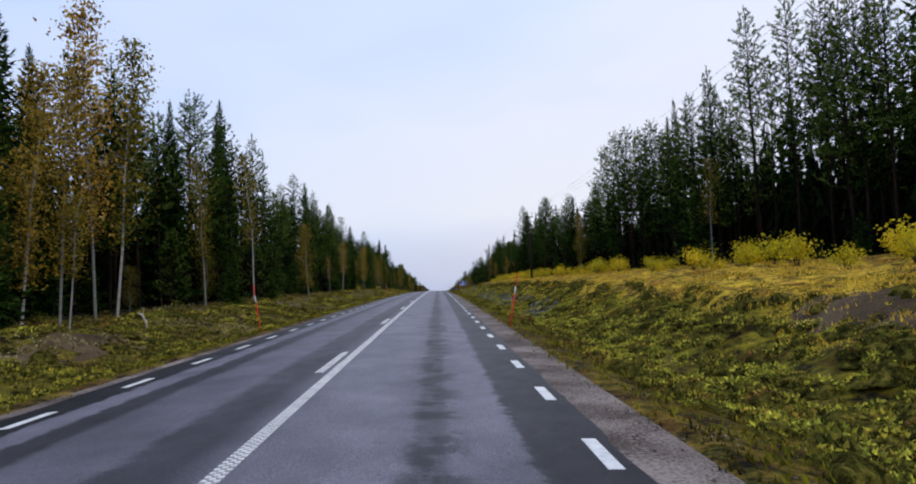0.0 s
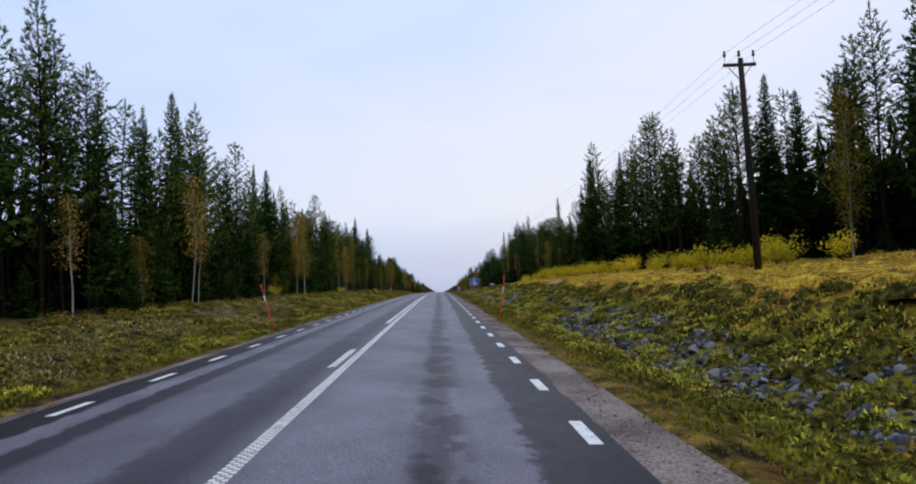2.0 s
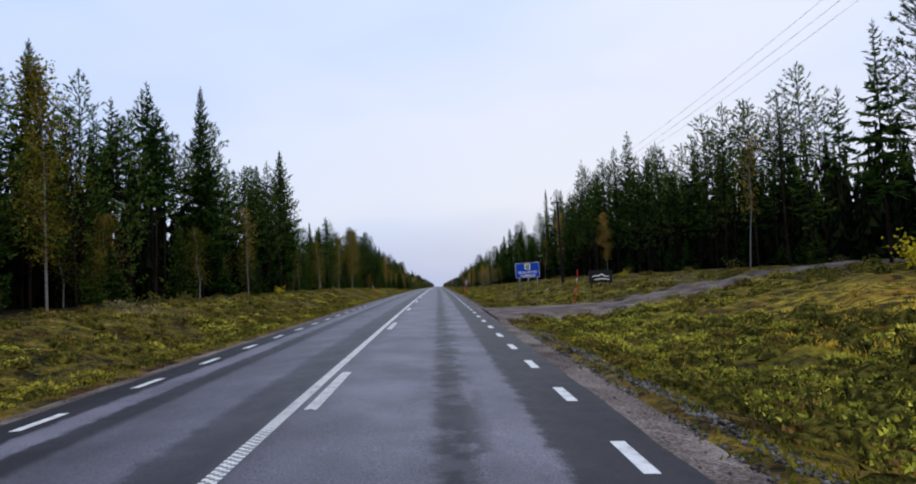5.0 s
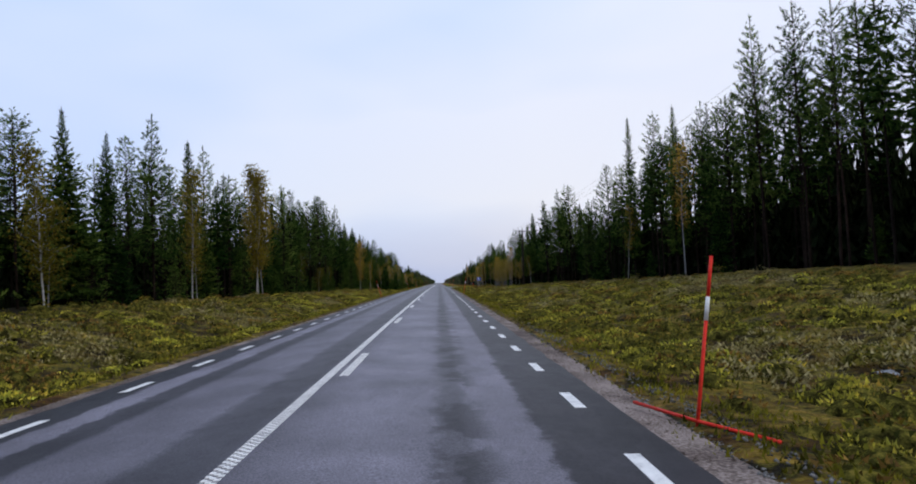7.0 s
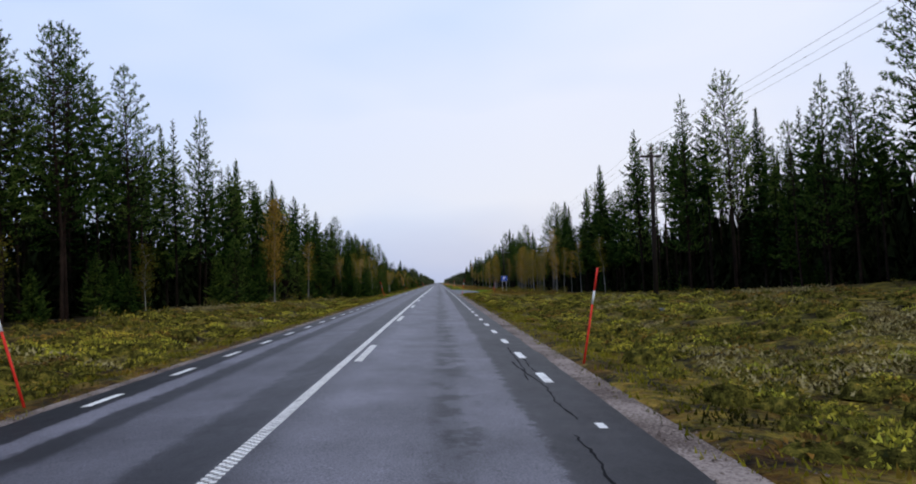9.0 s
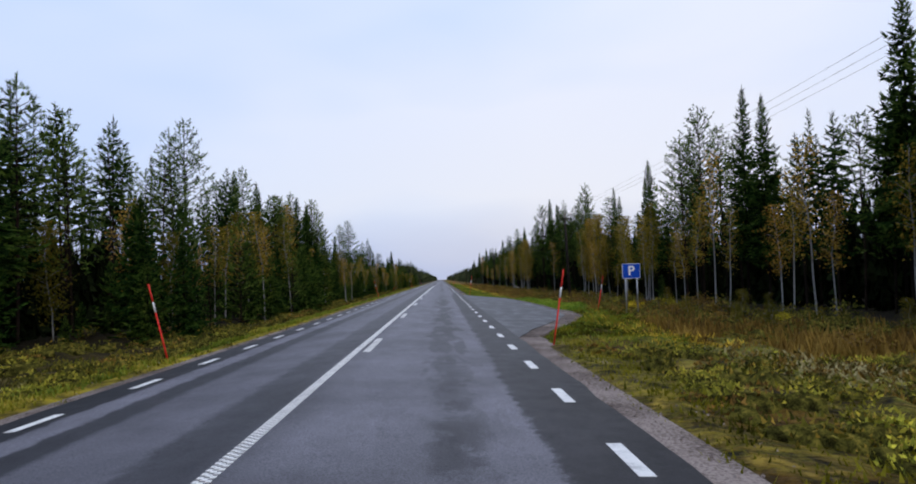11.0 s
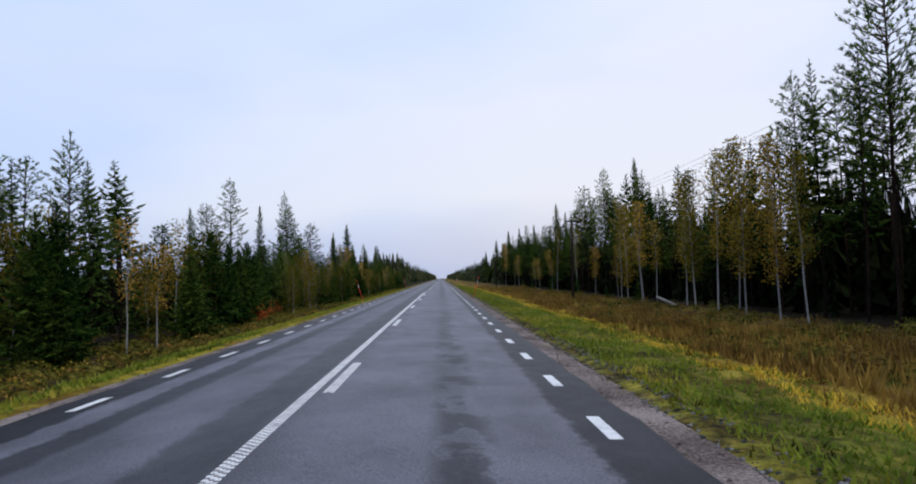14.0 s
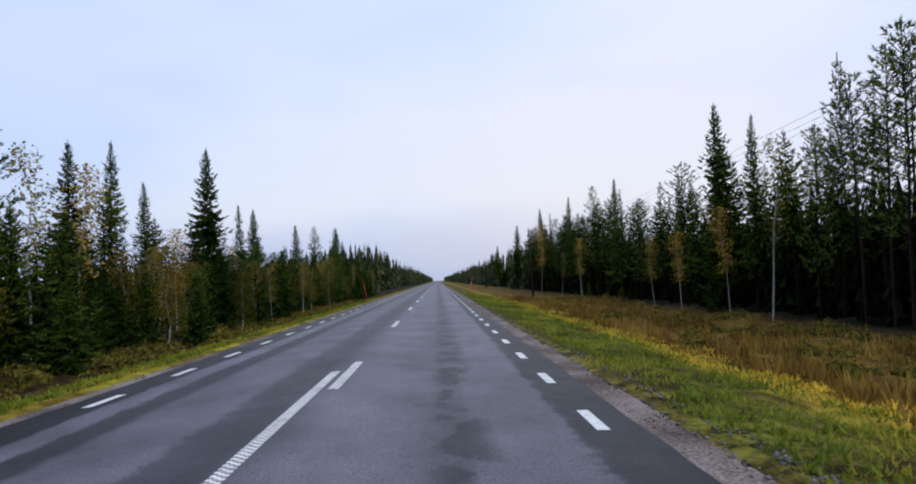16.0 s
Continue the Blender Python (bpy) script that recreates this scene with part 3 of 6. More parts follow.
def tube(points, radii, sides=7):
    """Vertices and faces of a bent, tapering, closed rod."""
    verts, faces = [], []
    pts = [Vector(p) for p in points]
    for i, p in enumerate(pts):
        d = (pts[min(i + 1, len(pts) - 1)] - pts[max(i - 1, 0)]).normalized()
        a = d.cross(Vector((0.31, 0.95, 0.05))).normalized()
        b = d.cross(a)
        for k in range(sides):
            w = 2 * math.pi * k / sides
            verts.append(p + (a * math.cos(w) + b * math.sin(w)) * radii[i])
    for i in range(len(pts) - 1):
        for k in range(sides):
            j, k2 = i * sides, (k + 1) % sides
            faces.append((j + k, j + k2, j + sides + k2, j + sides + k))
    faces.append(tuple(range(sides))[::-1])
    faces.append(tuple(range((len(pts) - 1) * sides, len(pts) * sides)))
    return verts, faces


def join(*pieces):
    verts, faces = [], []
    for v, f in pieces:
        n = len(verts)
        verts += list(v)
        faces += [tuple(i + n for i in q) for q in f]
    return verts, faces


def box(cx, cy, cz, sx, sy, sz, bevel=0.0):
    bm = bmesh.new()
    bmesh.ops.create_cube(bm, size=1)
    bmesh.ops.scale(bm, vec=(sx, sy, sz), verts=bm.verts)
    if bevel:
        bmesh.ops.bevel(bm, geom=bm.edges[:], offset=bevel, segments=2, affect="EDGES", profile=0.5)
    bmesh.ops.translate(bm, vec=(cx, cy, cz), verts=bm.verts)
    bm.verts.index_update()
    out = [v.co.copy() for v in bm.verts], [tuple(v.index for v in f.verts) for f in bm.faces]
    bm.free()
    return out


# ---- ground ----
# height over the road's middle at distances from it, at stations along the road
RIGHT = [
    (-60, (4.4, -.16), (6.8, -.75), (8.2, -.5), (10.5, .60), (15, 1.1), (21, 1.55), (40, 2.0)),
    (90, (4.4, -.16), (6.8, -.85), (8.2, -.45), (10.8, .95), (15, 1.5), (21, 1.8), (40, 2.2)),
    (140, (4.4, -.16), (6.8, -.80), (8.2, -.40), (10.8, .95), (15, 1.5), (21, 1.8), (40, 2.2)),
    (175, (4.4, -.16), (6.5, -.45), (8.2, -.35), (10.8, .10), (15, .8), (21, 1.4), (40, 1.8)),
    (230, (4.4, -.16), (6.5, -.35), (8.2, -.25), (10.8, .15), (15, .7), (21, 1.2), (40, 1.6)),
    (285, (4.4, -.16), (6.5, -.40), (8.2, -.40), (10.8, -.1), (15, .2), (21, .4), (40, .8)),
    (325, (4.4, -.16), (6.5, -.40), (8.2, -.55), (10.8, -.6), (15, -.6), (21, -.6), (40, -.2)),
    (345, (4.4, -.16), (6.5, -.25), (8.2, -.35), (10.8, -.7), (15, -.9), (21, -.9), (40, -.5)),
    (364, (4.4, -.16), (6.5, -.25), (8.2, -.33), (9.7, -.42), (10.8, -.75), (15, -1.0), (21, -1.05), (40, -.6)),
    (385, (4.4, -.16), (6.5, -.45), (8.2, -.80), (10.8, -1.15), (15, -1.2), (21, -1.2), (40, -.8)),
    (700, (4.4, -.16), (6.5, -.45), (8.2, -.80), (10.8, -1.15), (15, -1.2), (21, -1.2), (40, -.8)),
]
LEFT = [
    (-60, (4.4, -.16), (5.8, -.50), (7.5, -.35), (9.5, .0), (12.5, .15), (20, .3), (40, .5)),
    (40, (4.4, -.16), (5.8, -.50), (7.5, -.20), (9.5, .3), (12.5, .45), (20, .6), (40, .8)),
    (110, (4.4, -.16), (5.8, -.40), (7.5, .0), (9.5, .5), (12.5, .7), (20, .8), (40, 1.0)),
    (230, (4.4, -.16), (5.8, -.40), (7.5, .0), (9.5, .5), (12.5, .75), (20, .8), (40, 1.0)),
    (300, (4.4, -.16), (5.8, -.35), (7.5, -.15), (9.5, .2), (12.5, .3), (20, .3), (40, .5)),
    (345, (4.4, -.16), (5.8, -.40), (7.5, -.5), (9.5, -.4), (12.5, -.4), (20, -.3), (40, 0)),
    (700, (4.4, -.16), (5.8, -.45), (7.5, -.65), (9.5, -.6), (12.5, -.6), (20, -.5), (40, -.2)),
]


def side_height(a, y, table):
    keys = [r[0] for r in table]
    i = min(max(int(np.searchsorted(keys, y)) - 1, 0), len(keys) - 2)
    f = min(max((y - keys[i]) / (keys[i + 1] - keys[i]), 0), 1)
    f = f * f * (3 - 2 * f)
    za = np.interp(a, [p[0] for p in table[i][1:]], [p[1] for p in table[i][1:]])
    zb = np.interp(a, [p[0] for p in table[i + 1][1:]], [p[1] for p in table[i + 1][1:]])
    return za * (1 - f) + zb * f


BAY = [(338.2, 3.78), (340.85, 4.5), (343.3, 5.35), (345.8, 6.2), (348.9, 7.05), (352.5, 7.35), (361, 7.4), (368.6, 7.1), (372.7, 6.85), (374.6, 6.4), (377.3, 5.7), (379.7, 4.8), (383.4, 3.85)]


def ground_z(x, y):
    """Height of the ground at a place, with its hummocks."""
    base = float(road_z(y))
    a = abs(x)
    if a < 4.4:
        return base + crown(x) - 0.06
    h = side_height(a, y, RIGHT if x > 0 else LEFT)
    w = min((a - 4.4) / 2.5, 1) * (1 if a < 60 else 0)
    rough = 0.0
    if w > 0 and -60 < y < 900:
        p = Vector((x, y, 0))
        rough = 0.20 * noise.noise(p * 0.35) + 0.22 * noise.noise(p * 0.9) + 0.09 * noise.noise(p * 2.3)
    z = base + h + rough * w
    if x > 0 and 336 < y < 384:                     # the ground lies under the lay-by
        out = x - interp(y, BAY)
        if out < 1.2:
            z = min(z, base + crown(x) - .12) if out < .6 else z + (min(z, base + crown(x) - .12) - z) * (1.2 - out) / .6
    return z


gx = sorted({round(s * a, 3) for s in (-1, 1) for a in
             [0, 2, 3.6, 4.0, 4.4, 4.7, 5.0, 5.3, 5.6, 5.9, 6.2, 6.5, 6.8, 7.1, 7.4, 7.7, 8.0, 8.3, 8.6, 9, 9.4, 9.8, 10.2, 10.6, 11, 11.5, 12, 12.6, 13.2, 14, 15, 16, 17, 18.2, 19.5, 21, 23, 26, 30, 36, 45, 60, 90, 150, 300, 700, 1600]})
gy = [-900, -500, -250, -120, -80] + list(np.arange(-60, 40, 1.0)) + list(np.arange(40, 560, 0.8)) + list(np.arange(560, 760, 2.0)) + [780, 820, 880, 960, 1060, 1200, 1400, 1700, 2100, 2600, 3000]
gv = [(x, y, ground_z(x, y)) for y in gy for x in gx]
nx = len(gx)
gf = [(j * nx + i, j * nx + i + 1, (j + 1) * nx + i + 1, (j + 1) * nx + i) for j in range(len(gy) - 1) for i in range(nx - 1)]
ground = tagged(new("ground", mesh("ground", gv, gf, M_GROUND, True)), "mossy olive and brown roadside ground under spruce forest", "ground", kind="structure")

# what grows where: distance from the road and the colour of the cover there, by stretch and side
# the near-black end of each row paints the forest's shade on its floor
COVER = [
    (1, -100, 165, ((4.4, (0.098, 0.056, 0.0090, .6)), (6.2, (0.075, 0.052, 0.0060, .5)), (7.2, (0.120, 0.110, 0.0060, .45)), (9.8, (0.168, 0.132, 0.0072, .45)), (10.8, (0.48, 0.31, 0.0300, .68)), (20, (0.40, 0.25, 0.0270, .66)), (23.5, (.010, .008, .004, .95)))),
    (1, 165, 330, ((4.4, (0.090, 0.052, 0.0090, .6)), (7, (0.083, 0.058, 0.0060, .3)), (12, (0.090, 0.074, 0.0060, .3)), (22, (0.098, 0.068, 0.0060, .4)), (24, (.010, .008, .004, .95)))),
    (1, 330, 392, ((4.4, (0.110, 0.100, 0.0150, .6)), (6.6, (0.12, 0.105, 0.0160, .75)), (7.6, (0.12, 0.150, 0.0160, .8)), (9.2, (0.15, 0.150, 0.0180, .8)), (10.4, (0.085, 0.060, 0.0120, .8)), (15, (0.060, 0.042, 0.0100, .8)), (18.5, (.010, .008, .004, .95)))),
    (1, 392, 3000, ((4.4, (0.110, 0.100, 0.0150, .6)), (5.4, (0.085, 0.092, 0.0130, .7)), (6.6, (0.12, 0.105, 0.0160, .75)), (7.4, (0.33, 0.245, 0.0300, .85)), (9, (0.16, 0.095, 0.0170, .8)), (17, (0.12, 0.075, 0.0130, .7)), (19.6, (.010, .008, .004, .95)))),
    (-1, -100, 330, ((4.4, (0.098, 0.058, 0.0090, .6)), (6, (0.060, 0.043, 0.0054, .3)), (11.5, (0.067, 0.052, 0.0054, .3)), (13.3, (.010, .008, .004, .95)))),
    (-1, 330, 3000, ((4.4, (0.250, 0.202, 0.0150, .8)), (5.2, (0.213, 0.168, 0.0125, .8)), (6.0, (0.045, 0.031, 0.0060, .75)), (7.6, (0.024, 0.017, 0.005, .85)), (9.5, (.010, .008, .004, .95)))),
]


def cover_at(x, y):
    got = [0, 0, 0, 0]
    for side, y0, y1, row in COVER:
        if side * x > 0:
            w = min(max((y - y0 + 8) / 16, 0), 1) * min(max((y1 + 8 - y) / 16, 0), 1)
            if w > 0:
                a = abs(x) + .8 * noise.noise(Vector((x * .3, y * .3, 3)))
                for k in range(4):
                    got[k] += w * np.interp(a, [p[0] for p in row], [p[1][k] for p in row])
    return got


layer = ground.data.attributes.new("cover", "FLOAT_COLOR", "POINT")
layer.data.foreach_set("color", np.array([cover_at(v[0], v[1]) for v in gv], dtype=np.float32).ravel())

# ---- road ----
RIGHT_EDGE, LEFT_EDGE = 3.30, -3.34


def strip(name, xs_of_y, ys, mat, lift=0.0, thick=0.05):
    """A strip along the road whose cross section may change with y."""
    verts, faces = [], []
    n = len(xs_of_y(ys[0]))
    for y in ys:
        for x in xs_of_y(y):
            verts.append((x, y, float(road_z(y)) + crown(x) + lift))
    for j in range(len(ys) - 1):
        for i in range(n - 1):
            faces.append((j * n + i, j * n + i + 1, (j + 1) * n + i + 1, (j + 1) * n + i))
    k = len(verts)                                  # kerb faces down both sides
    for side in (0, n - 1):
        for j in range(len(ys)):
            v = verts[j * n + side]
            verts.append((v[0], v[1], v[2] - thick))
    for s, side in enumerate((0, n - 1)):
        for j in range(len(ys) - 1):
            a, b = j * n + side, (j + 1) * n + side
            c, d = k + s * len(ys) + j + 1, k + s * len(ys) + j
            faces.append((a, b, c, d) if s == 0 else (b, a, d, c))
    return new(name, mesh(name, verts, faces, mat))


def ragged(y, seed):
    return 0.05 * noise.noise(Vector((seed, y * 0.8, 0))) + 0.03 * noise.noise(Vector((seed, y * 3.1, 4)))


CRACKS = [[(-3.3, 267.15), (-2.2, 267.2), (-1.3, 267.18), (-.2, 267.22), (.9, 267.26), (1.8, 267.25), (2.65, 267.28)], [(3.22, 277.2), (3.16, 275.4), (3.10, 273.1), (3.18, 271.7), (3.12, 270.6), (3.17, 269.6)], [(2.98, 268.9), (3.02, 268.2), (2.94, 267.4), (3.0, 266.0), (2.95, 264.5), (3.05, 262.5)],
          [(3.30, 275.2), (3.24, 273.9), (3.30, 272.8)], [(3.02, 274.6), (3.08, 273.4), (3.0, 272.4)]]
PAVED = [(0, 3.50), (60, 3.50), (110, 3.62), (200, 3.74), (3000, 3.74)]
ry = list(np.arange(-60, 560, 0.5)) + list(np.arange(560, 800, 4)) + [840, 900, 1000, 1200, 1500, 2000, 2900]
road = tagged(strip("road", lambda y: (-3.82 + ragged(y, 1), -3.4, -2.6, -1.8, -0.9, 0, 0.9, 1.8, 2.6, 3.3, interp(y, PAVED) + ragged(y, 7)), ry, M_ASPHALT),
              "worn grey two-lane asphalt road with damp dark streaks", "road", kind="structure")
for nm, s in (("shoulder_left", -1), ("shoulder_right", 1)):
    tagged(strip(nm, lambda y: sorted((s * 3.35, s * 4.1, s * (4.38 + 5 * ragged(y, 11 + s) + .08 * noise.noise(Vector((s, y * 1.9, 8)))))), ry, M_GRAVEL, -0.02, 0.2),
           "pinkish grey gravel shoulder beside the asphalt", "shoulder", kind="structure")

# ---- road markings ----
def painted(x0, x1, y0, y1, lift=0.004):
    """A flat slab of paint on the road, 4 mm thick."""
    c = [(x0, y0), (x1, y0), (x1, y1), (x0, y1)]
    v = [(x, y, float(road_z(y)) + crown(x) + lift) for x, y in c] + [(x, y, float(road_z(y)) + crown(x) - 0.002) for x, y in c]
    return v, [(0, 1, 2, 3), (0, 4, 5, 1), (1, 5, 6, 2), (2, 6, 7, 3), (3, 7, 4, 0)]


def ribbed(xc, y0, y1):
    """Profiled paint: small raised blocks in three columns, each offset from its neighbours."""
    verts, faces = [], []
    q, w = 0.05, 0.15
    for r in range(int((y1 - y0) / q)):
        y = y0 + r * q
        for c in range(3):
            if (r + c) % 2 == 0:
                x = xc - w / 2 + c * w / 3
                n = len(verts)
                z = float(road_z(y)) + crown(x)
                verts += [(x, y, z + .007), (x + w / 3, y, z + .007), (x + w / 3, y + q, z + .007), (x, y + q, z + .007), (x, y, z - .002), (x + w / 3, y, z - .002)]
                faces += [(n, n + 1, n + 2, n + 3), (n + 4, n + 5, n + 1, n)]
    return verts, faces


DASH = 22.7                 # where the first centre dash starts; one every 12 m
Y_DOUBLE, Y_SINGLE, Y_OPEN = 83.0, 135.0, 480.5
lines = []
lines.append(("centre_line_solid", 0.15, -40, Y_SINGLE))
lines.append(("centre_line_solid", -0.09, Y_DOUBLE, Y_OPEN))
for nm, xc, y0, y1 in lines:
    tagged(new(nm, mesh(nm, *ribbed(xc, y0, y1), M_PAINT)), "white profiled solid centre line on the asphalt", "road marking", kind="structure")
marks = tagged(new("centre_dashes"), "white dashed centre line on the asphalt", "road marking", kind="structure")
for k in range(-4, 60):
    y0 = DASH + 12 * k
    if y0 + 3 < Y_DOUBLE - 2 or y0 > Y_SINGLE + 2:
        xc = -0.09 if y0 < Y_DOUBLE else 0.15
        if y0 < 520:
            child("dash", mesh("dash", *ribbed(xc, y0, y0 + 3), M_PAINT), marks)
        else:
            child("dash", mesh("dash", *painted(xc - .075, xc + .075, y0, y0 + 3), M_PAINT), marks)
EDGE0, EDGE_LEFT_SHIFT = 5.66, -0.27
for nm, xc in (("edge_line_left", LEFT_EDGE), ("edge_line_right", RIGHT_EDGE)):
    line = tagged(new(nm), "white broken edge line on the asphalt", "road marking", kind="structure")
    shift = 0.0 if xc > 0 else EDGE_LEFT_SHIFT
    far = ([], [])
    for k in range(-12, 320):
        yc = EDGE0 + 3 * k + shift
        slab = painted(xc - .07, xc + .07, yc - .5, yc + .5)
        if xc > 0 and k == 88:                       # worn down to a scrap
            slab = painted(xc + .01, xc + .10, yc - .46, yc - .22)
        if -20 < yc < 560:
            child("dash", mesh("dash", *slab, M_PAINT), line)
        else:
            far = join(far, slab)
    tagged(child("distant_dashes", mesh("distant_dashes", *far, M_PAINT), line), kind="stuff")


# ---- trees ----
def needles(r, places, heads, long, wide, spread, n):
    """Tufts: n slim triangles at each place, fanned round its heading."""
    p, d, k = np.repeat(places, n, axis=0), np.repeat(heads, n, axis=0), np.repeat(long, n)
    d = d / (np.linalg.norm(d, axis=1)[:, None] + 1e-6) + spread * r.normal(size=d.shape)
    d /= np.linalg.norm(d, axis=1)[:, None] + 1e-6
    k = k * r.uniform(.65, 1.3, len(k))
    side = np.cross(d, r.normal(size=d.shape))
    side *= (wide * k / (np.linalg.norm(side, axis=1) + 1e-6))[:, None]
    p = p - d * (k * .15)[:, None]
    return np.stack([p - side, p + side, p + d * k[:, None]], 1).reshape(-1, 3)


def crown_mesh(pieces, mat):
    v = np.concatenate(pieces)
    return mesh_np("crown", v, np.arange(len(v)).reshape(-1, 3), mat)


def spruce_meshes(seed, height, radius, low=0.05, step=0.05, grain=.15, taper=1.0):
    """A spruce: short boughs all the way up, sagging and then turning up, with hanging twigs."""
    r = np.random.RandomState(seed)
    pieces, z, a = [], height * low, 0.0
    lump = r.uniform(.72, 1.12, 14)                     # fuller and thinner tiers
    while z < height * .985:
        f = (z / height - low) / (1 - low)
        reach = radius * ((1 - f) ** taper) * (.62 + .38 * min(1, f * 5)) * lump[int(f * 13.9)] * r.uniform(.55, 1.12) + .05
        a += 2.4 + r.uniform(-.5, .5)
        out = np.array([math.cos(a), math.sin(a), 0])
        side = np.array([-out[1], out[0], 0])
        m, fine = max(3, int(reach / grain)), min(grain, .05 + reach * .28)
        g = (np.arange(m) + r.rand(m)) / m * .92 + .08
        up = -.30 + .95 * f ** 1.3 + r.uniform(-.15, .15)
        rise = up * g - (.35 * (1 - f)) * (g - g ** 2) * 1.6 + .14 * (1 - f) * g ** 3
        spine = out[None] * (reach * g)[:, None] + np.array([0, 0, z])[None]
        spine[:, 2] += reach * rise
        half = (reach * .30 * (1.1 - g) + fine * .75)
        for s in (-1, 1):
            head = side[None] * s * r.uniform(.6, 1.1, m)[:, None] + out[None] * .75 + np.array([0, 0, -.22])[None]
            pieces.append(needles(r, spine, head, half * 1.25, .20, .22, 2))
        hang = out[None] * .25 + np.array([0, 0, -1])[None] + side[None] * r.uniform(-.4, .4, m)[:, None]
        pieces.append(needles(r, spine, hang, half * .8 * (1 - .6 * f) + .06, .22, .25, 1))
        pieces.append(needles(r, spine[-1:], out[None] + np.array([[0, 0, .15 + f]]), np.array([fine * 1.9]), .18, .18, 3))
        z += step * (1 - .45 * f) * r.uniform(.6, 1.4)
    tip = np.stack([np.zeros(9), np.zeros(9), np.linspace(height * .93, height, 9)], 1)
    pieces.append(needles(r, tip, np.tile([[0, 0, 1.0]], (9, 1)), np.full(9, .13), .12, .4, 3))
    rt = height * 0.0056 + 0.014
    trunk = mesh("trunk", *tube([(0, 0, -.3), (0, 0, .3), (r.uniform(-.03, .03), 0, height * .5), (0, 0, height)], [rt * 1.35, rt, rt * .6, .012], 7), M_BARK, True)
    return trunk, crown_mesh(pieces, M_SPRUCE)


def pine_meshes(seed, height, radius, low=0.3, arms=5, step=0.46, tufts=7, taper=.9, long=.20, blades=7):
    """A pine: clear trunk, then spaced whorls of limbs that turn up and end in needle tufts."""
    rng, r = random.Random(seed), np.random.RandomState(seed)
    pieces, limbs = [], []
    rt = height * 0.0052 + 0.012
    bend = [(0, 0, -.3), (0, 0, .3)] + [(rng.uniform(-.1, .1), rng.uniform(-.1, .1), height * f) for f in (.3, .6)] + [(0, 0, height * .85), (0, 0, height * .985)]
    limbs.append(tube(bend, [rt * 1.3, rt, rt * .85, rt * .6, rt * .28, .012], 7))
    z = height * low
    while z < height * .965:
        f = (z / height - low) / (1 - low)
        full = radius * min(1, .62 + f * 1.4) * ((1 - f) ** taper) + .16
        a0 = rng.uniform(0, 6.28)
        for k in range(arms):
            if rng.random() < .16 - .2 * f:
                continue
            a = a0 + 6.283 * k / arms + rng.uniform(-.4, .4)
            reach = full * rng.uniform(.55, 1.2)
            up, curl = .10 + .75 * f + rng.uniform(-.18, .18), .28 * (1 - f)
            b = z + rng.uniform(-.12, .12)
            out, side = np.array([math.cos(a), math.sin(a), 0]), np.array([-math.sin(a), math.cos(a), 0])
            m = max(3, int(round(tufts * reach / radius)) + 1)
            g = .28 + .72 * np.sqrt((np.arange(m) + r.rand(m)) / m)
            off = r.uniform(-1, 1, m) * reach * (.42 * (1.15 - g))
            p = out[None] * (reach * g)[:, None] + side[None] * off[:, None]
            p[:, 2] = b + reach * (up * g + curl * g ** 2) + r.uniform(-.08, .12, m)
            head = out[None] * .7 + side[None] * (off / reach * 1.6)[:, None] + np.array([0, 0, .55 + .5 * f])[None]
            pieces.append(needles(r, p, head, np.full(m, long) * (1 - .25 * f), .14, .6, blades))
            if tufts > 5 and reach > .6:
                limbs.append(tube([(0, 0, b), (out[0] * reach * .55, out[1] * reach * .55, b + reach * (up * .55 + curl * .3)), (out[0] * reach * .95, out[1] * reach * .95, b + reach * (up * .95 + curl * .9))], [.026, .015, .006], 3))
        z += step * (1 - .35 * f) * rng.uniform(.8, 1.2)
    tip = np.stack([np.zeros(6), np.zeros(6), np.linspace(height * .95, height, 6)], 1)
    pieces.append(needles(r, tip, np.tile([[0, 0, 1.0]], (6, 1)), np.full(6, .24), .12, .4, 5))
    for k in range(int(height * low * 2.2) if tufts > 5 else 0):              # dead twigs on the bare trunk
        a, z, q = rng.uniform(0, 6.28), height * rng.uniform(.06, low + .1), rng.uniform(.3, 1.3)
        limbs.append(tube([(0, 0, z), (math.cos(a) * q, math.sin(a) * q, z - .1)], [.014, .004], 3))
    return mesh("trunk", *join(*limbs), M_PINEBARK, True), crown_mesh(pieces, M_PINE)


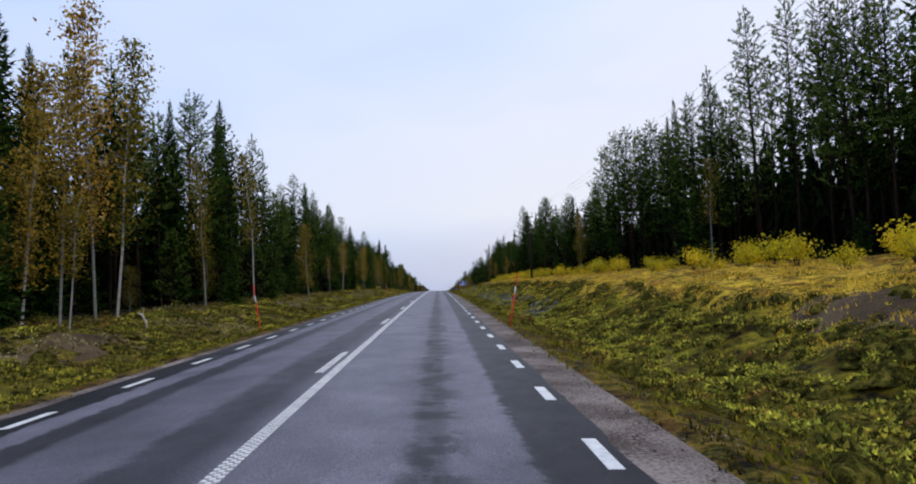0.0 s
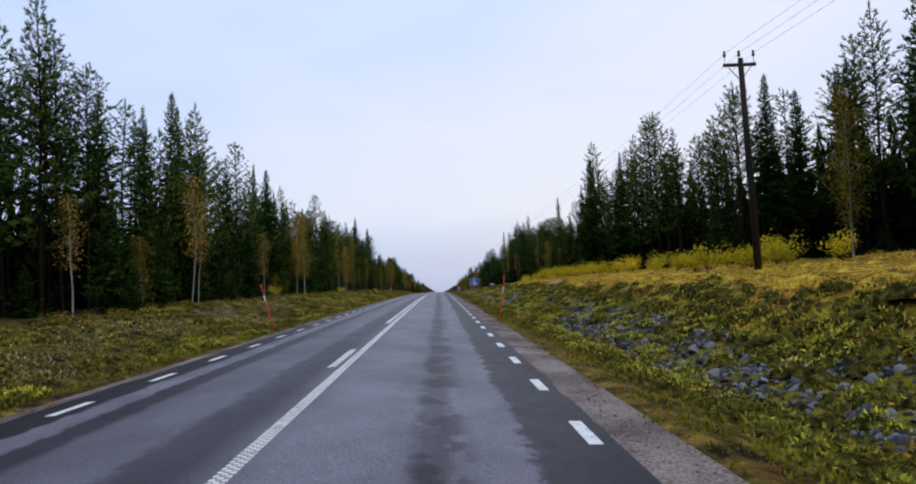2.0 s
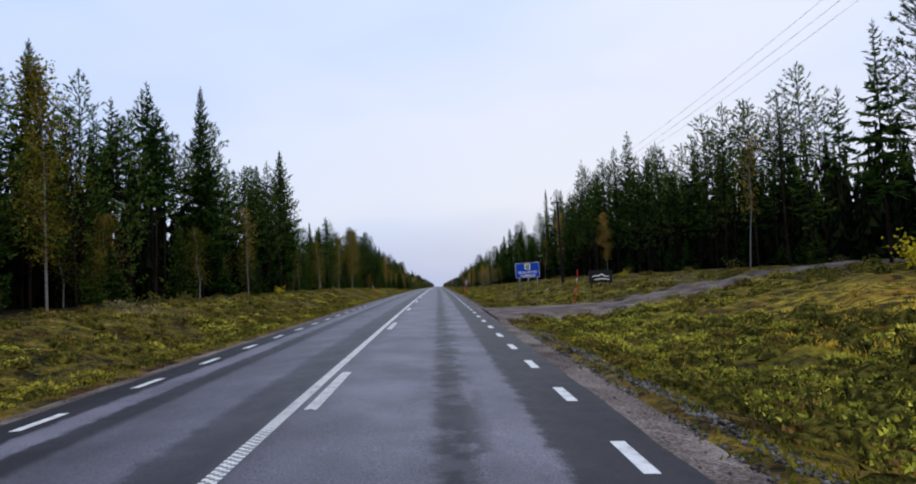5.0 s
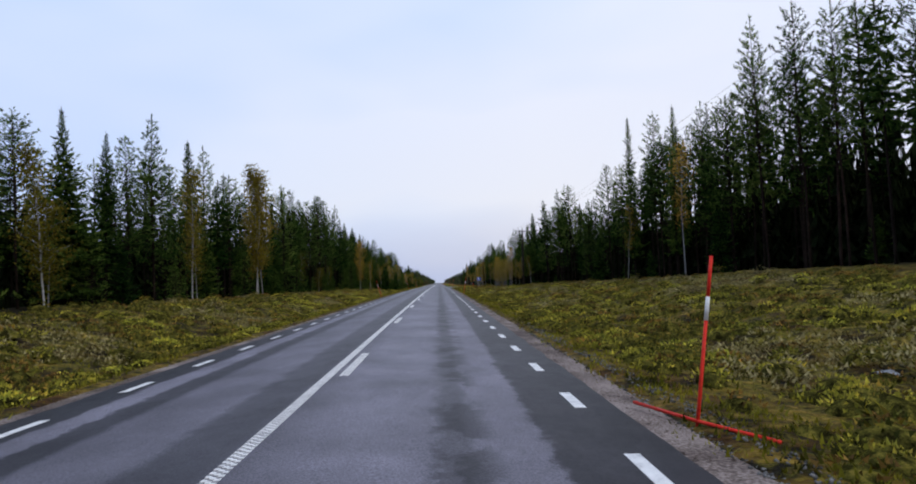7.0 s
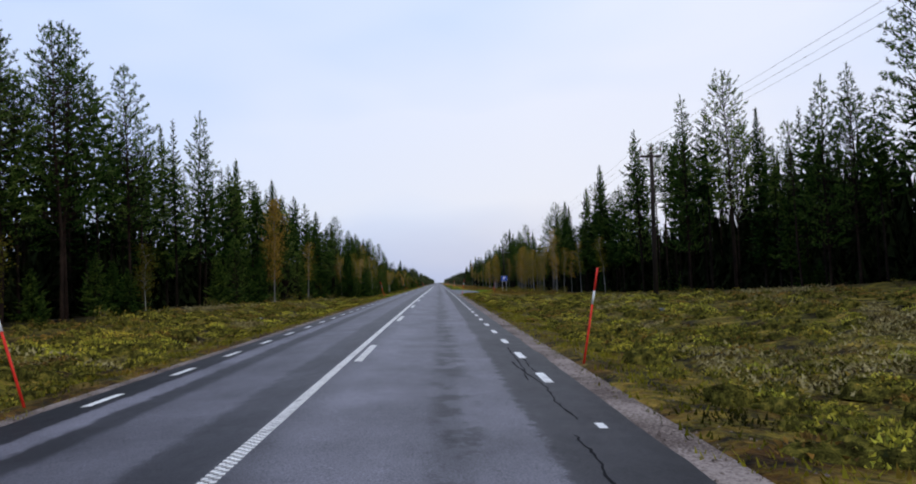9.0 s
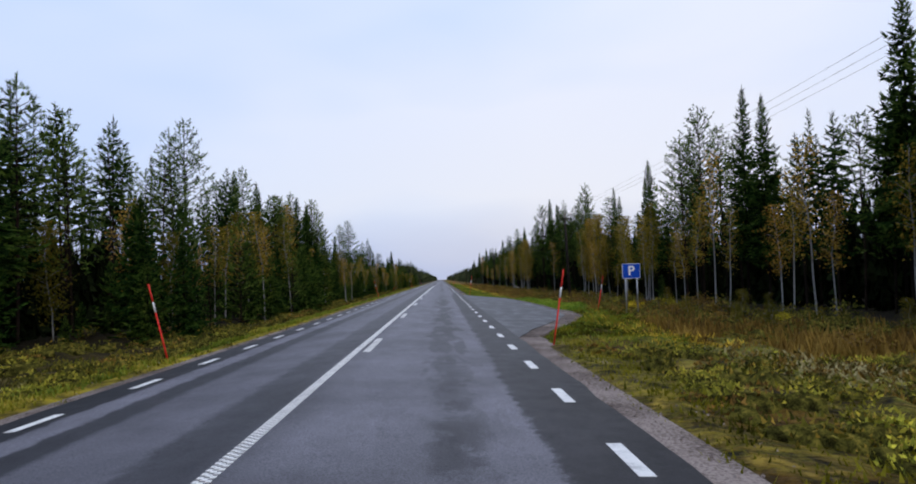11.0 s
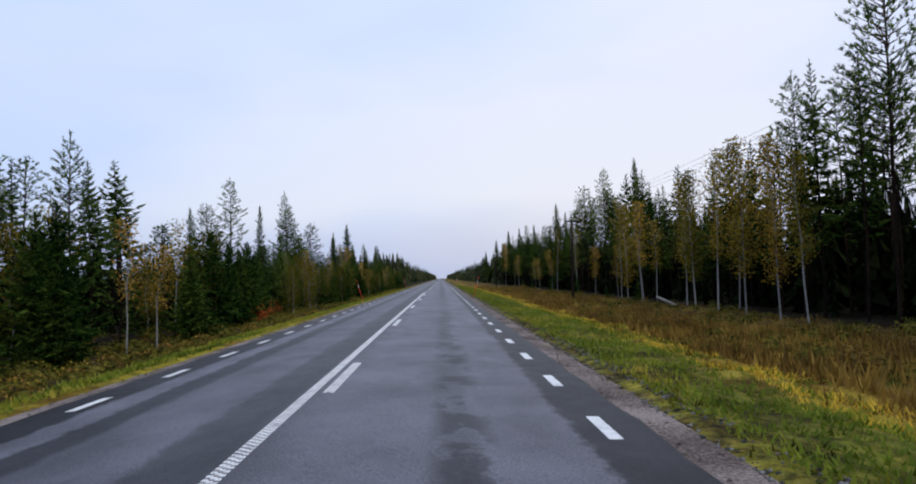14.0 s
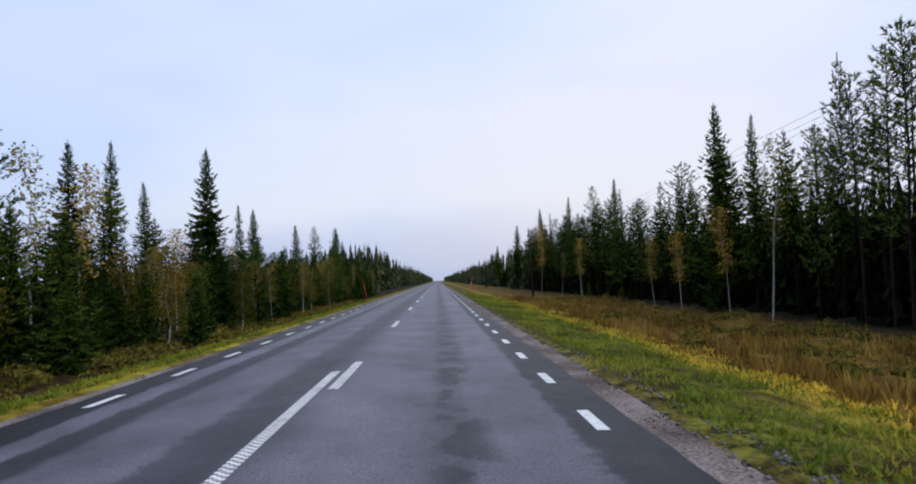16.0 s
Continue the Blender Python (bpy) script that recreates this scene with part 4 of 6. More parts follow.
def birch_meshes(seed, height, radius, low=0.3, leaves=1500, mat=None, leaf=0.12, bark=None):
    """A slim birch: pale trunk, rising limbs, and small leaves in loose hanging clumps."""
    rng = random.Random(seed)
    rt = height * 0.0042 + 0.011
    sway = [(rng.uniform(-.22, .22) * f, rng.uniform(-.22, .22) * f, height * f) for f in (0.25, .5, .75, .98)]
    pts = [(0, 0, -.3), (0, 0, .2)] + sway
    limbs = [tube(pts, [rt * 1.3, rt, rt * .85, rt * .62, rt * .38, .012], 7)]
    tips = []
    for k in range(int(height * 5)):
        f = low + (1 - low) * (k + rng.random()) / (height * 5)
        a = rng.uniform(0, 6.28)
        x0 = Vector((np.interp(f * height, [p[2] for p in pts], [p[0] for p in pts]), np.interp(f * height, [p[2] for p in pts], [p[1] for p in pts]), f * height))
        g = (f - low) / (1 - low)
        r = radius * (math.sin(math.pi * (0.14 + .84 * g)) ** .8 + .06) * rng.uniform(.2, 1.15)
        tip = x0 + Vector((math.cos(a) * r, math.sin(a) * r, r * rng.uniform(.4, 1.0)))
        tip.z = min(tip.z, height * rng.uniform(.93, .99))
        mid = x0.lerp(tip, .5) + Vector((0, 0, .06))
        limbs.append(tube([x0, tip], [.013, .004], 3))
        tips.append((x0, mid, tip))
    r = np.random.RandomState(seed)
    pick, g = r.randint(0, len(tips), leaves), r.uniform(-.6, 1.12, leaves)[:, None]
    mids, ends = np.array([m for x0, m, e in tips])[pick], np.array([e for x0, m, e in tips])[pick]
    at = mids + (ends - mids) * g + r.normal(size=(leaves, 3)) * (.24, .24, .30) - (0, 0, .16)
    at[:, 2] = np.minimum(at[:, 2], height)
    v = needles(r, at, r.normal(size=(leaves, 3)) - (0, 0, .4), np.full(leaves, leaf), .42, .3, 1)
    t = np.arange(leaves * 3).reshape(-1, 3)
    return mesh("trunk", *join(*limbs), bark or M_BIRCHBARK, True), mesh_np("crown", v, t, mat or M_BIRCH)


def shrub_meshes(seed, height, radius, leaves, mat):
    rng = random.Random(seed)
    stems, v, t, ends = [], [], [], []
    for k in range(9):
        a, r = rng.uniform(0, 6.28), radius * rng.uniform(.2, .9)
        tip = Vector((math.cos(a) * r, math.sin(a) * r, height * rng.uniform(.6, 1)))
        mid = Vector((tip.x * .4, tip.y * .4, tip.z * .55))
        stems.append(tube([(0, 0, -.1), mid, tip], [.02, .014, .005], 4))
        ends.append((mid, tip))
    for k in range(leaves):
        mid, tip = ends[rng.randrange(len(ends))]
        c = mid.lerp(tip, rng.uniform(-.3, 1.1)) + Vector((rng.gauss(0, .2), rng.gauss(0, .2), rng.gauss(0, .16)))
        c.z = max(c.z, .05)
        ax = Vector((rng.gauss(0, 1), rng.gauss(0, 1), rng.gauss(.2, .8))).normalized()
        sd = ax.cross(Vector((rng.gauss(0, 1), rng.gauss(0, 1), rng.gauss(0, 1)))).normalized()
        s = rng.uniform(.06, .13)
        k0 = len(v)
        v.extend((c - ax * s * .6, c + sd * s * .5, c + ax * s * .7, c - sd * s * .5))
        t.extend(((k0, k0 + 1, k0 + 2), (k0, k0 + 2, k0 + 3)))
    return mesh("stem", *join(*stems), M_TWIG, True), mesh_np("foliage", v, t, mat)


def tree_thing(name, meshes, label, category, group, parts=("trunk", "crown")):
    top = tagged(new(name), label, category, group)
    child(parts[0], meshes[0], top)
    child(parts[1], meshes[1], top)
    return top


KINDS = {}


def kind(key, name, pairs, label, category, group, parts=("trunk", "crown")):
    """Several shapes of one sort of tree; each has its own natural height."""
    KINDS[key] = [(tree_thing(name, m, label, category, group, parts), h) for m, h in pairs]


kind("spruce", "spruce_tree", [(spruce_meshes(i, 12, r, low, .058, .17, q), 12) for i, r, low, q in ((11, 2.7, .14, 1.15), (12, 2.4, .2, 1.2), (13, 3.0, .1, 1.3), (14, 2.5, .24, 1.1))],
     "dark green spruce with drooping branches at the forest edge", "tree", "forest edge trees")
kind("slim_spruce", "slim_spruce_tree", [(spruce_meshes(i, 12, r, low, .062, .15, 1.1), 12) for i, r, low in ((21, 1.75, .2), (22, 2.0, .26), (23, 1.5, .16))],
     "slim dark green spruce with short branches", "tree", "forest edge trees")
kind("pine", "pine_tree", [(pine_meshes(i, 12, r, low, 6, .42, 16, q), 12) for i, r, low, q in ((31, 2.3, .30, .8), (32, 2.1, .24, .95), (33, 2.4, .36, .75), (34, 2.0, .2, 1.05))],
     "green pine with a dark trunk at the forest edge", "tree", "forest edge trees")
kind("tall_pine", "tall_pine_tree", [(pine_meshes(i, 15, r, low, 5, .46, 15, .75, .22), 15) for i, r, low in ((41, 2.2, .38), (42, 1.9, .46), (43, 2.0, .42))],
     "tall thin pine with a long bare trunk", "tree", "forest edge trees")
kind("birch", "birch_tree", [(birch_meshes(i, 10, r, low, n), 10) for i, r, low, n in ((51, 1.2, .22, 3400), (52, 1.05, .28, 2700), (53, 1.3, .18, 3900), (54, 1.0, .34, 1900))],
     "slender white-barked birch with yellowing autumn leaves", "tree", "birches")
kind("thin_birch", "bare_birch_tree", [(birch_meshes(i, 8, r, .4, n), 8) for i, r, n in ((56, .7, 620), (57, .8, 1000))],
     "thin white-barked birch that has shed most leaves", "tree", "birches")
kind("young_birch", "young_birch", [(birch_meshes(i, 5, r, .22, n, M_OLIVE, .10), 5) for i, r, n in ((58, .85, 1900), (59, .7, 1400))],
     "young birch with olive and rusty autumn leaves", "tree", "young birches")
kind("far_spruce", "forest_spruce", [(spruce_meshes(i, 11, r, .30, .13, .25, 1.15), 11) for i, r in ((61, 2.2), (62, 1.9), (63, 2.4))],
     "dark spruce standing inside the forest", "tree", "forest trees")
kind("far_slim", "slender_forest_spruce", [(spruce_meshes(i, 11, r, .30, .14, .22, 1.05), 11) for i, r in ((64, 1.5), (65, 1.35))],
     "slender dark spruce standing inside the forest", "tree", "forest trees")
kind("far_pine", "forest_pine", [(pine_meshes(i, 12, 2.1, .36, 5, .54, 5.5, .85, .28, 6), 12) for i in (66, 67, 70)],
     "pine standing inside the forest", "tree", "forest trees")
kind("far_broad", "broad_forest_pine", [(pine_meshes(i, 12, 2.4, .30, 6, .58, 5.5, .8, .29, 6), 12) for i in (68, 69)],
     "broad green pine standing inside the forest", "tree", "forest trees")
kind("high_spruce", "high_crowned_spruce", [(spruce_meshes(i, 11, r, .52, .12, .24, 1.0), 11) for i, r in ((91, 1.9), (92, 1.6))],
     "forest spruce with a bare lower trunk", "tree", "forest trees")
kind("high_pine", "high_crowned_pine", [(pine_meshes(i, 12, 2.0, .55, 5, .46, 5.5, .8, .28, 6), 12) for i in (93, 94)],
     "forest pine with a bare lower trunk", "tree", "forest trees")
kind("young_spruce", "young_spruce", [(spruce_meshes(i, 4.5, 1.45, .01, .05, .16), 4.5) for i in (74, 75)],
     "young green spruce filling the forest edge", "tree", "young spruces")
kind("young_pine", "young_pine", [(pine_meshes(i, 5, 1.2, .06, 5, .34, 6, .8, .19, 7), 5) for i in (76, 77)],
     "young green pine filling the forest edge", "tree", "young pines")
kind("sapling", "spruce_sapling", [(spruce_meshes(i, 2.4, .75, .02, .045, .13), 2.4) for i in (71, 72)],
     "small green spruce sapling growing in front of the forest", "tree", "saplings")
kind("yellow_bush", "yellow_bush", [(shrub_meshes(i, 1.5, 1.0, 480, M_YELLOW), 1.5) for i in (81, 82, 83)],
     "yellow autumn willow bush on the roadside bank", "bush", "yellow bushes", ("stem", "foliage"))
kind("dry_bush", "dry_bush", [(shrub_meshes(i, 1.0, .9, 300, M_DRY), 1.0) for i in (88, 89)],
     "low rusty brown shrub in the dry grass", "bush", "low shrubs", ("stem", "foliage"))
kind("red_bush", "red_bush", [(shrub_meshes(i, 1.0, .6, 300, M_REDLEAF), 1.0) for i in (84, 85)],
     "small bush with red and orange autumn leaves", "bush", "red bushes", ("stem", "foliage"))
kind("brown_bush", "brown_bush", [(shrub_meshes(i, 1.0, .9, 170, M_HEATHER), 1.0) for i in (86, 87)],
     "low brown and green shrub beside the forest", "bush", "low shrubs", ("stem", "foliage"))

def near_track(x, y):
    """On the gravel track that leaves the road to the right."""
    return x > 0 and abs(y - 176 - .12 * (x - 4)) < 2.6 + 2 * max(0, 1 - (x - 4) / 4)


rng = random.Random(5)
used = set()


def plant(key, x, y, height, turn=None):
    """One tree of a kind at a place, grown to a height."""
    top, h = rng.choice(KINDS[key])
    s = height / h
    wide = s ** 0.6 if key != "sapling" else s
    if key == "pine" and y > 440 and x > 0:                  # narrower crowns on the last stretch
        wide *= .74
    lean = 4.0 if "birch" in key else 1.5
    m = pose(x, y, ground_z(x, y) - 0.05, rng.uniform(-lean, lean), rng.uniform(-lean, lean), rng.uniform(0, 360) if turn is None else turn)
    if id(top) in used:
        ob = copy_thing(top, m)
    else:
        ob = top
        used.add(id(top))
        ob.matrix_basis = m
    ob.scale = (wide, wide, s)
    return ob


# how far the forest's edge stands from the road
EDGE_R = [(-60, 25), (75, 24.5), (140, 21), (170, 21), (200, 24), (270, 25.3), (300, 24), (340, 22), (385, 21), (410, 20.5), (460, 20), (490, 20), (700, 19)]
EDGE_L = [(-60, -13), (60, -13), (100, -14), (200, -15), (270, -14.2), (340, -13.2), (385, -12), (410, -11.6), (460, -11.6), (700, -12)]

# trees that stand out along the forest's edge: metres along the road, and how far their tops stand over it
SORTS = {"P": "pine", "T": "tall_pine", "S": "spruce", "s": "slim_spruce", "B": "birch", "b": "thin_birch"}
PLACED = []
PLACED += [(1, w) for w in "T:24.7:30.8:15.9 P:24.7:33.0:16.7 T:25.8:37.7:18.5 T:25.2:40.2:19.1 T:25.2:44.9:20.8".split()]
PLACED += [(1, w) for w in "P:24.6:50.4:18.2 T:25.8:52.7:17.1 P:24.6:54.2:16.8 s:24.6:57.9:17.5 T:24.6:60.3:15.6 s:25.7:63.5:17.5 P:25.7:67.9:18.1 T:25.1:70.9:18.1 P:24.5:72.9:18.5 P:24.9:78.6:19.3 P:24.7:81.9:18.4 P:25.0:87.6:14.6 B:22.2:89.9:10.3 P:24.8:91.0:15.2 s:23.4:96.2:12.2 s:23.2:99.6:14.3".split()]
PLACED += [(1, w) for w in "P:24.1:104.9:15.3 T:23.2:110.2:12.8 P:22.3:115.4:11.5 P:22.2:117.2:16.4 P:23.2:121.7:17.1 P:22.5:123.2:15.6 S:22.2:128.2:15.2 P:22.1:130.4:13.5 T:20.2:131.3:17.0 P:24.4:132.3:16.4 S:21.6:139.4:16.5 s:22.2:141.5:17.2 S:21.6:143.2:12.4 T:21.0:145.9:12.2 S:22.2:147.9:14.1 B:19.5:149.0:6.0".split()]
PLACED += [(1, w) for w in "P:21.0:151.4:9.2 P:22.2:157.2:10.0 P:21.6:159.9:11.1 B:19.5:163.3:7.9 s:22.2:164.6:15.1 P:22.2:169.8:12.2 P:21.2:171.7:12.4 T:23.5:194.8:14.1".split()]
PLACED += [(1, w) for w in "P:25.4:213.2:15.1 T:25.5:217.2:15.5 P:25.0:220.5:15.2 P:25.7:225.3:18.9 P:24.5:227.5:17.6 P:24.6:233.3:17.1 T:25.3:238.5:15.8 T:25.4:241.7:17.2 T:24.8:243.8:18.2".split()]
PLACED += [(1, w) for w in "P:26.2:252.1:20.5 P:25.0:254.6:15.1 P:25.7:261.4:16.5 T:25.2:265.0:14.7 s:25.2:267.2:17.9 T:25.9:268.6:16.3 P:25.8:272.5:15.0 T:26.3:275.5:19.3 s:24.9:279.7:19.9 T:24.7:283.0:14.8 P:25.5:292.1:16.3 P:24.7:296.9:12.5 P:24.1:298.6:12.4".split()]
PLACED += [(1, w) for w in "s:24.4:303.3:9.8 s:24.8:307.2:13.0 P:23.5:309.1:16.2 P:23.2:316.7:16.5 P:23.1:329.1:15.7 S:22.6:341.4:15.2 S:21.7:347.9:13.3".split()]
PLACED += [(1, w) for w in "S:21.9:360.1:12.2 s:21.8:362.7:13.4 P:22.3:367.0:11.7 P:21.6:369.3:13.8 P:21.0:371.1:12.0 B:19.5:376.1:7.3 B:19.3:381.9:6.8 P:24.7:378.7:14.0 S:27.6:397.9:15.0 s:28.0:402.7:13.6 s:21.0:388.7:9.6 B:19.0:390.0:7.8 s:20.9:390.4:10.7 b:19.0:391.5:7.4 P:20.8:392.4:9.9 B:18.9:393.3:7.7 B:18.8:395.5:7.7 P:20.0:398.3:9.2".split()]
PLACED += [(1, w) for w in "P:19.9:401.9:11.6 T:22.0:409.0:13.9 s:23.1:413.3:13.5 P:22.0:415.0:11.5 P:20.5:419.5:11.1 s:20.4:421.1:12.4 s:21.0:426.0:13.1 S:20.8:430.4:14.6 P:23.4:430.4:14.1 P:20.2:435.6:14.0 T:20.0:442.0:11.3".split()]
PLACED += [(1, w) for w in "B:18.0:440.7:7.9 B:18.2:444.6:8.6 B:18.0:447.7:8.6 B:18.0:451.0:7.8 B:18.4:453.5:7.6 B:17.4:437.3:6.5 b:17.4:459.6:6.8 b:17.6:460.6:7.0 s:20.0:464.7:8.3 B:17.7:464.9:7.2 S:22.7:476.5:13.3 b:18.7:470.4:8.5".split()]
PLACED += [(1, w) for w in "T:21.5:487.0:14.0 b:18.7:489.7:7.3 P:20.0:500.0:8.3 P:24.3:504.0:13.0 s:21.0:508.0:10.9 S:20.5:511.0:12.5 s:24.7:511.0:8.8 s:20.6:518.0:8.9 s:20.0:535.0:11.3 P:20.0:543.0:11.6".split()]
PLACED += [(1, w) for w in "P:25.0:553.0:12.3 s:20.0:558.0:12.4 S:20.9:585.0:13.7 S:19.0:607.6:12.7 S:19.0:652.4:10.7".split()]
PLACED += [(-1, w) for w in "B:11.5:21.1:9.3 P:14.5:22.8:12.3 B:11.5:23.2:9.8 S:15.1:25.1:12.9 B:11.5:25.6:13.1 S:14.5:26.5:12.0 B:11.5:27.3:12.5 P:15.7:35.5:13.4 B:11.5:37.6:9.3 S:14.2:38.9:13.1 P:14.2:41.9:13.6 P:14.2:43.5:14.8 s:13.6:45.9:14.2 S:14.2:49.1:16.1".split()]
PLACED += [(-1, w) for w in "P:13.6:55.0:14.6 P:14.3:62.8:11.2 T:13.7:65.0:12.1 S:14.4:69.4:11.4 T:14.6:76.6:15.1 S:14.1:80.4:14.7 b:12.1:84.1:5.4 P:14.2:85.6:14.3 P:14.3:87.3:13.0 P:14.3:89.3:12.4 s:14.5:95.7:12.2 b:12.4:96.7:8.2 b:12.4:97.7:7.1 s:14.0:99.0:13.1".split()]
PLACED += [(-1, w) for w in "s:15.2:100.5:14.5 P:15.2:104.2:14.0 P:15.3:106.4:15.3 P:15.4:115.9:11.4 P:15.4:118.2:12.4 S:14.2:119.6:12.9 B:12.8:126.0:9.3 S:20.1:136.6:16.9 s:14.9:129.7:11.0 B:12.8:129.9:9.5 P:15.5:131.8:13.1 s:21.2:151.7:15.7 S:14.4:137.1:11.3 P:14.2:145.0:13.9".split()]
PLACED += [(-1, w) for w in "P:14.5:152.8:12.9 P:14.6:155.4:12.3 B:13.1:156.3:9.7 B:13.1:164.1:8.3 P:15.9:169.3:13.1 B:13.2:172.1:10.4 S:16.0:175.6:12.9 S:15.6:195.0:16.5".split()]
PLACED += [(-1, w) for w in "s:15.5:210.3:13.5 P:14.9:212.0:14.1 P:14.8:214.9:14.4 S:15.4:219.0:16.8 P:15.9:228.3:9.3 B:13.2:229.3:7.2 P:15.8:231.8:9.2 S:15.2:234.5:10.1 s:14.6:236.5:9.4 P:15.1:239.9:9.9 P:14.5:241.6:11.5 B:13.0:243.3:8.6".split()]
PLACED += [(-1, w) for w in "s:15.6:250.7:12.1 P:15.6:253.1:12.1 B:12.9:256.4:10.8 B:12.9:256.9:11.3 B:12.8:257.9:10.6 s:14.3:262.8:10.0 s:14.8:269.1:9.9 P:14.2:271.3:11.9 s:14.7:273.5:11.8 P:14.7:276.3:12.0 s:15.2:281.2:10.3 P:14.6:286.8:12.1 P:13.9:289.7:12.9 P:14.5:291.1:13.3 P:14.4:296.8:13.4".split()]
PLACED += [(-1, w) for w in "s:14.9:302.5:11.7 P:14.9:307.7:14.0 s:14.2:313.7:11.8 B:12.0:316.7:8.9 S:14.0:325.8:12.1 s:13.9:335.6:11.4 S:13.1:342.1:10.8".split()]
PLACED += [(-1, w) for w in "b:11.5:356.1:3.9 T:13.9:359.5:11.1 P:13.8:361.3:12.0 B:11.3:363.0:6.4 P:13.1:367.5:9.3 T:13.0:370.1:10.7 S:12.9:373.9:10.0 P:12.2:375.7:9.1 B:11.9:380.5:8.8 S:17.8:384.0:13.0 s:12.6:385.3:10.3 s:12.0:387.8:9.7 P:11.9:389.2:10.4 P:14.8:392.3:11.1 T:14.7:393.9:12.0 S:13.9:396.4:10.3 P:13.0:398.1:10.5".split()]
PLACED += [(-1, w) for w in "P:12.9:401.7:8.2 s:11.7:403.4:7.5 s:12.2:408.2:6.5 s:16.3:416.0:9.6 P:18.0:421.0:9.0 T:18.0:429.4:10.5 P:15.0:427.6:11.1 P:13.1:427.3:11.7 P:12.2:434.3:7.5 s:13.0:448.7:6.3".split()]
PLACED += [(-1, w) for w in "P:15.5:458.6:7.7 T:15.4:463.0:10.4 s:13.2:463.3:8.1 P:17.0:489.3:12.8 P:16.6:487.8:10.6 P:14.8:492.2:9.1 s:12.3:494.5:7.4 s:12.9:498.8:8.4 b:10.3:488.9:6.1 b:10.4:491.7:5.9".split()]
PLACED += [(-1, w) for w in "s:12.3:501.0:6.8 S:12.8:510.6:10.4 s:12.6:517.0:7.6 S:13.8:524.6:8.2 s:13.0:538.0:8.0 P:13.5:566.0:9.9 S:14.7:575.0:10.5 P:17.0:569.0:10.7 P:11.9:641.0:9.7".split()]


def spot(side, word):
    sort, off, y, top = word.split(":")
    x, y = side * float(off), float(y)
    return SORTS[sort], x, y, float(top) + float(road_z(y)) - ground_z(x, y)


PLACED = [spot(*p) for p in PLACED]
for key, x, y, h in PLACED:
    plant(key, x, y, h)


def free(x, y, gap):
    return all((x - px) ** 2 + (y - py) ** 2 > gap * gap for k, px, py, h in PLACED if abs(y - py) < 4)


def skyline(side, y):
    """How tall the forest is near a place, from the trees that stand out."""
    near = sorted(h for k, px, py, h in PLACED if px * side > 0 and abs(py - y) < 13 and not ("birch" in k and px > 0 and py > 430))
    return near[len(near) // 2] if near else 9.0 if side < 0 and y > 100 else 13.0 if y < 330 else 9.0


for edge, sgn in ((EDGE_R, 1), (EDGE_L, -1)):
    for row, (gap, depth) in enumerate(((3.0, -1.6), (2.5 if sgn > 0 else 2.0, 0.7), (3.0 if sgn > 0 else 2.4, 2.6), (4.0, 1.6))):
        y = -12.0
        while y < 600:
            y += gap * rng.uniform(.6, 1.4)
            x = interp(y, edge) + sgn * (depth + rng.uniform(-.7, .9))
            if not free(x, y, 1.2) or near_track(x, y):
                continue
            if y < 335 or sgn < 0 and y < 395:
                grown = rng.uniform(.7, 1.0)
            elif sgn < 0:
                grown = rng.uniform(.42, .70)
            else:
                grown = rng.uniform(.58, .88)
            key = rng.choice(("far_spruce", "far_pine", "far_slim", "far_broad"))
            if sgn > 0 and rng.random() < (.8 if 195 < y < 330 or 400 < y < 440 else .4) or sgn < 0 and not 90 < y < 180 and rng.random() < .45:
                key = rng.choice(("high_spruce", "high_pine"))       # crowns that start high over a dark understory
            pick = rng.random()
            if row == 0:                            # birches and young spruces in front of the tall trees
                if y < 330:
                    if pick > .20:
                        continue
                    if pick < .06:
                        key, grown = "thin_birch", rng.uniform(.4, .8)
                    elif pick < .09:
                        key, grown = "birch", rng.uniform(.4, .65)
                    else:
                        key, grown = "young_spruce", rng.uniform(.2, .5)
                elif sgn > 0 and 437 < y < 476:          # a stand of thin birches
                    if pick > .42:
                        continue
                    key, grown = "thin_birch", rng.uniform(5, 8) / skyline(sgn, y)
                elif pick < (.28 if sgn < 0 else .16):
                    key, grown = "thin_birch", rng.uniform(.4, .8) if sgn > 0 else rng.uniform(.3, .52)
                elif pick < (.36 if sgn < 0 else .19):
                    key, grown = "thin_birch" if sgn > 0 else "young_birch", rng.uniform(.35, .6)
                else:
                    continue
                x -= sgn * rng.random() * .6
            plant(key, x, y, skyline(sgn, y) * grown)


y = 343.0
while y < 560:                                  # young growth and thin birches in front of the forest on the left
    y += rng.uniform(.5, 1.3) if y < 425 else rng.uniform(.35, .85)
    x = -rng.uniform(7.2, 11.5)
    if free(x, y, .8):
        pick, tall = rng.random(), 1.3 if y < 386 else 1.0
        if pick < (.26 if y < 425 else .14):
            plant("thin_birch", x, y, rng.uniform(3.2, 5.0) * tall)
        elif pick < .36:
            plant("young_birch", x, y, rng.uniform(2.2, 3.8) * tall)
        else:
            plant("young_spruce" if pick < .78 else "young_pine", x, y, rng.uniform(1.8, 4.4) * tall)


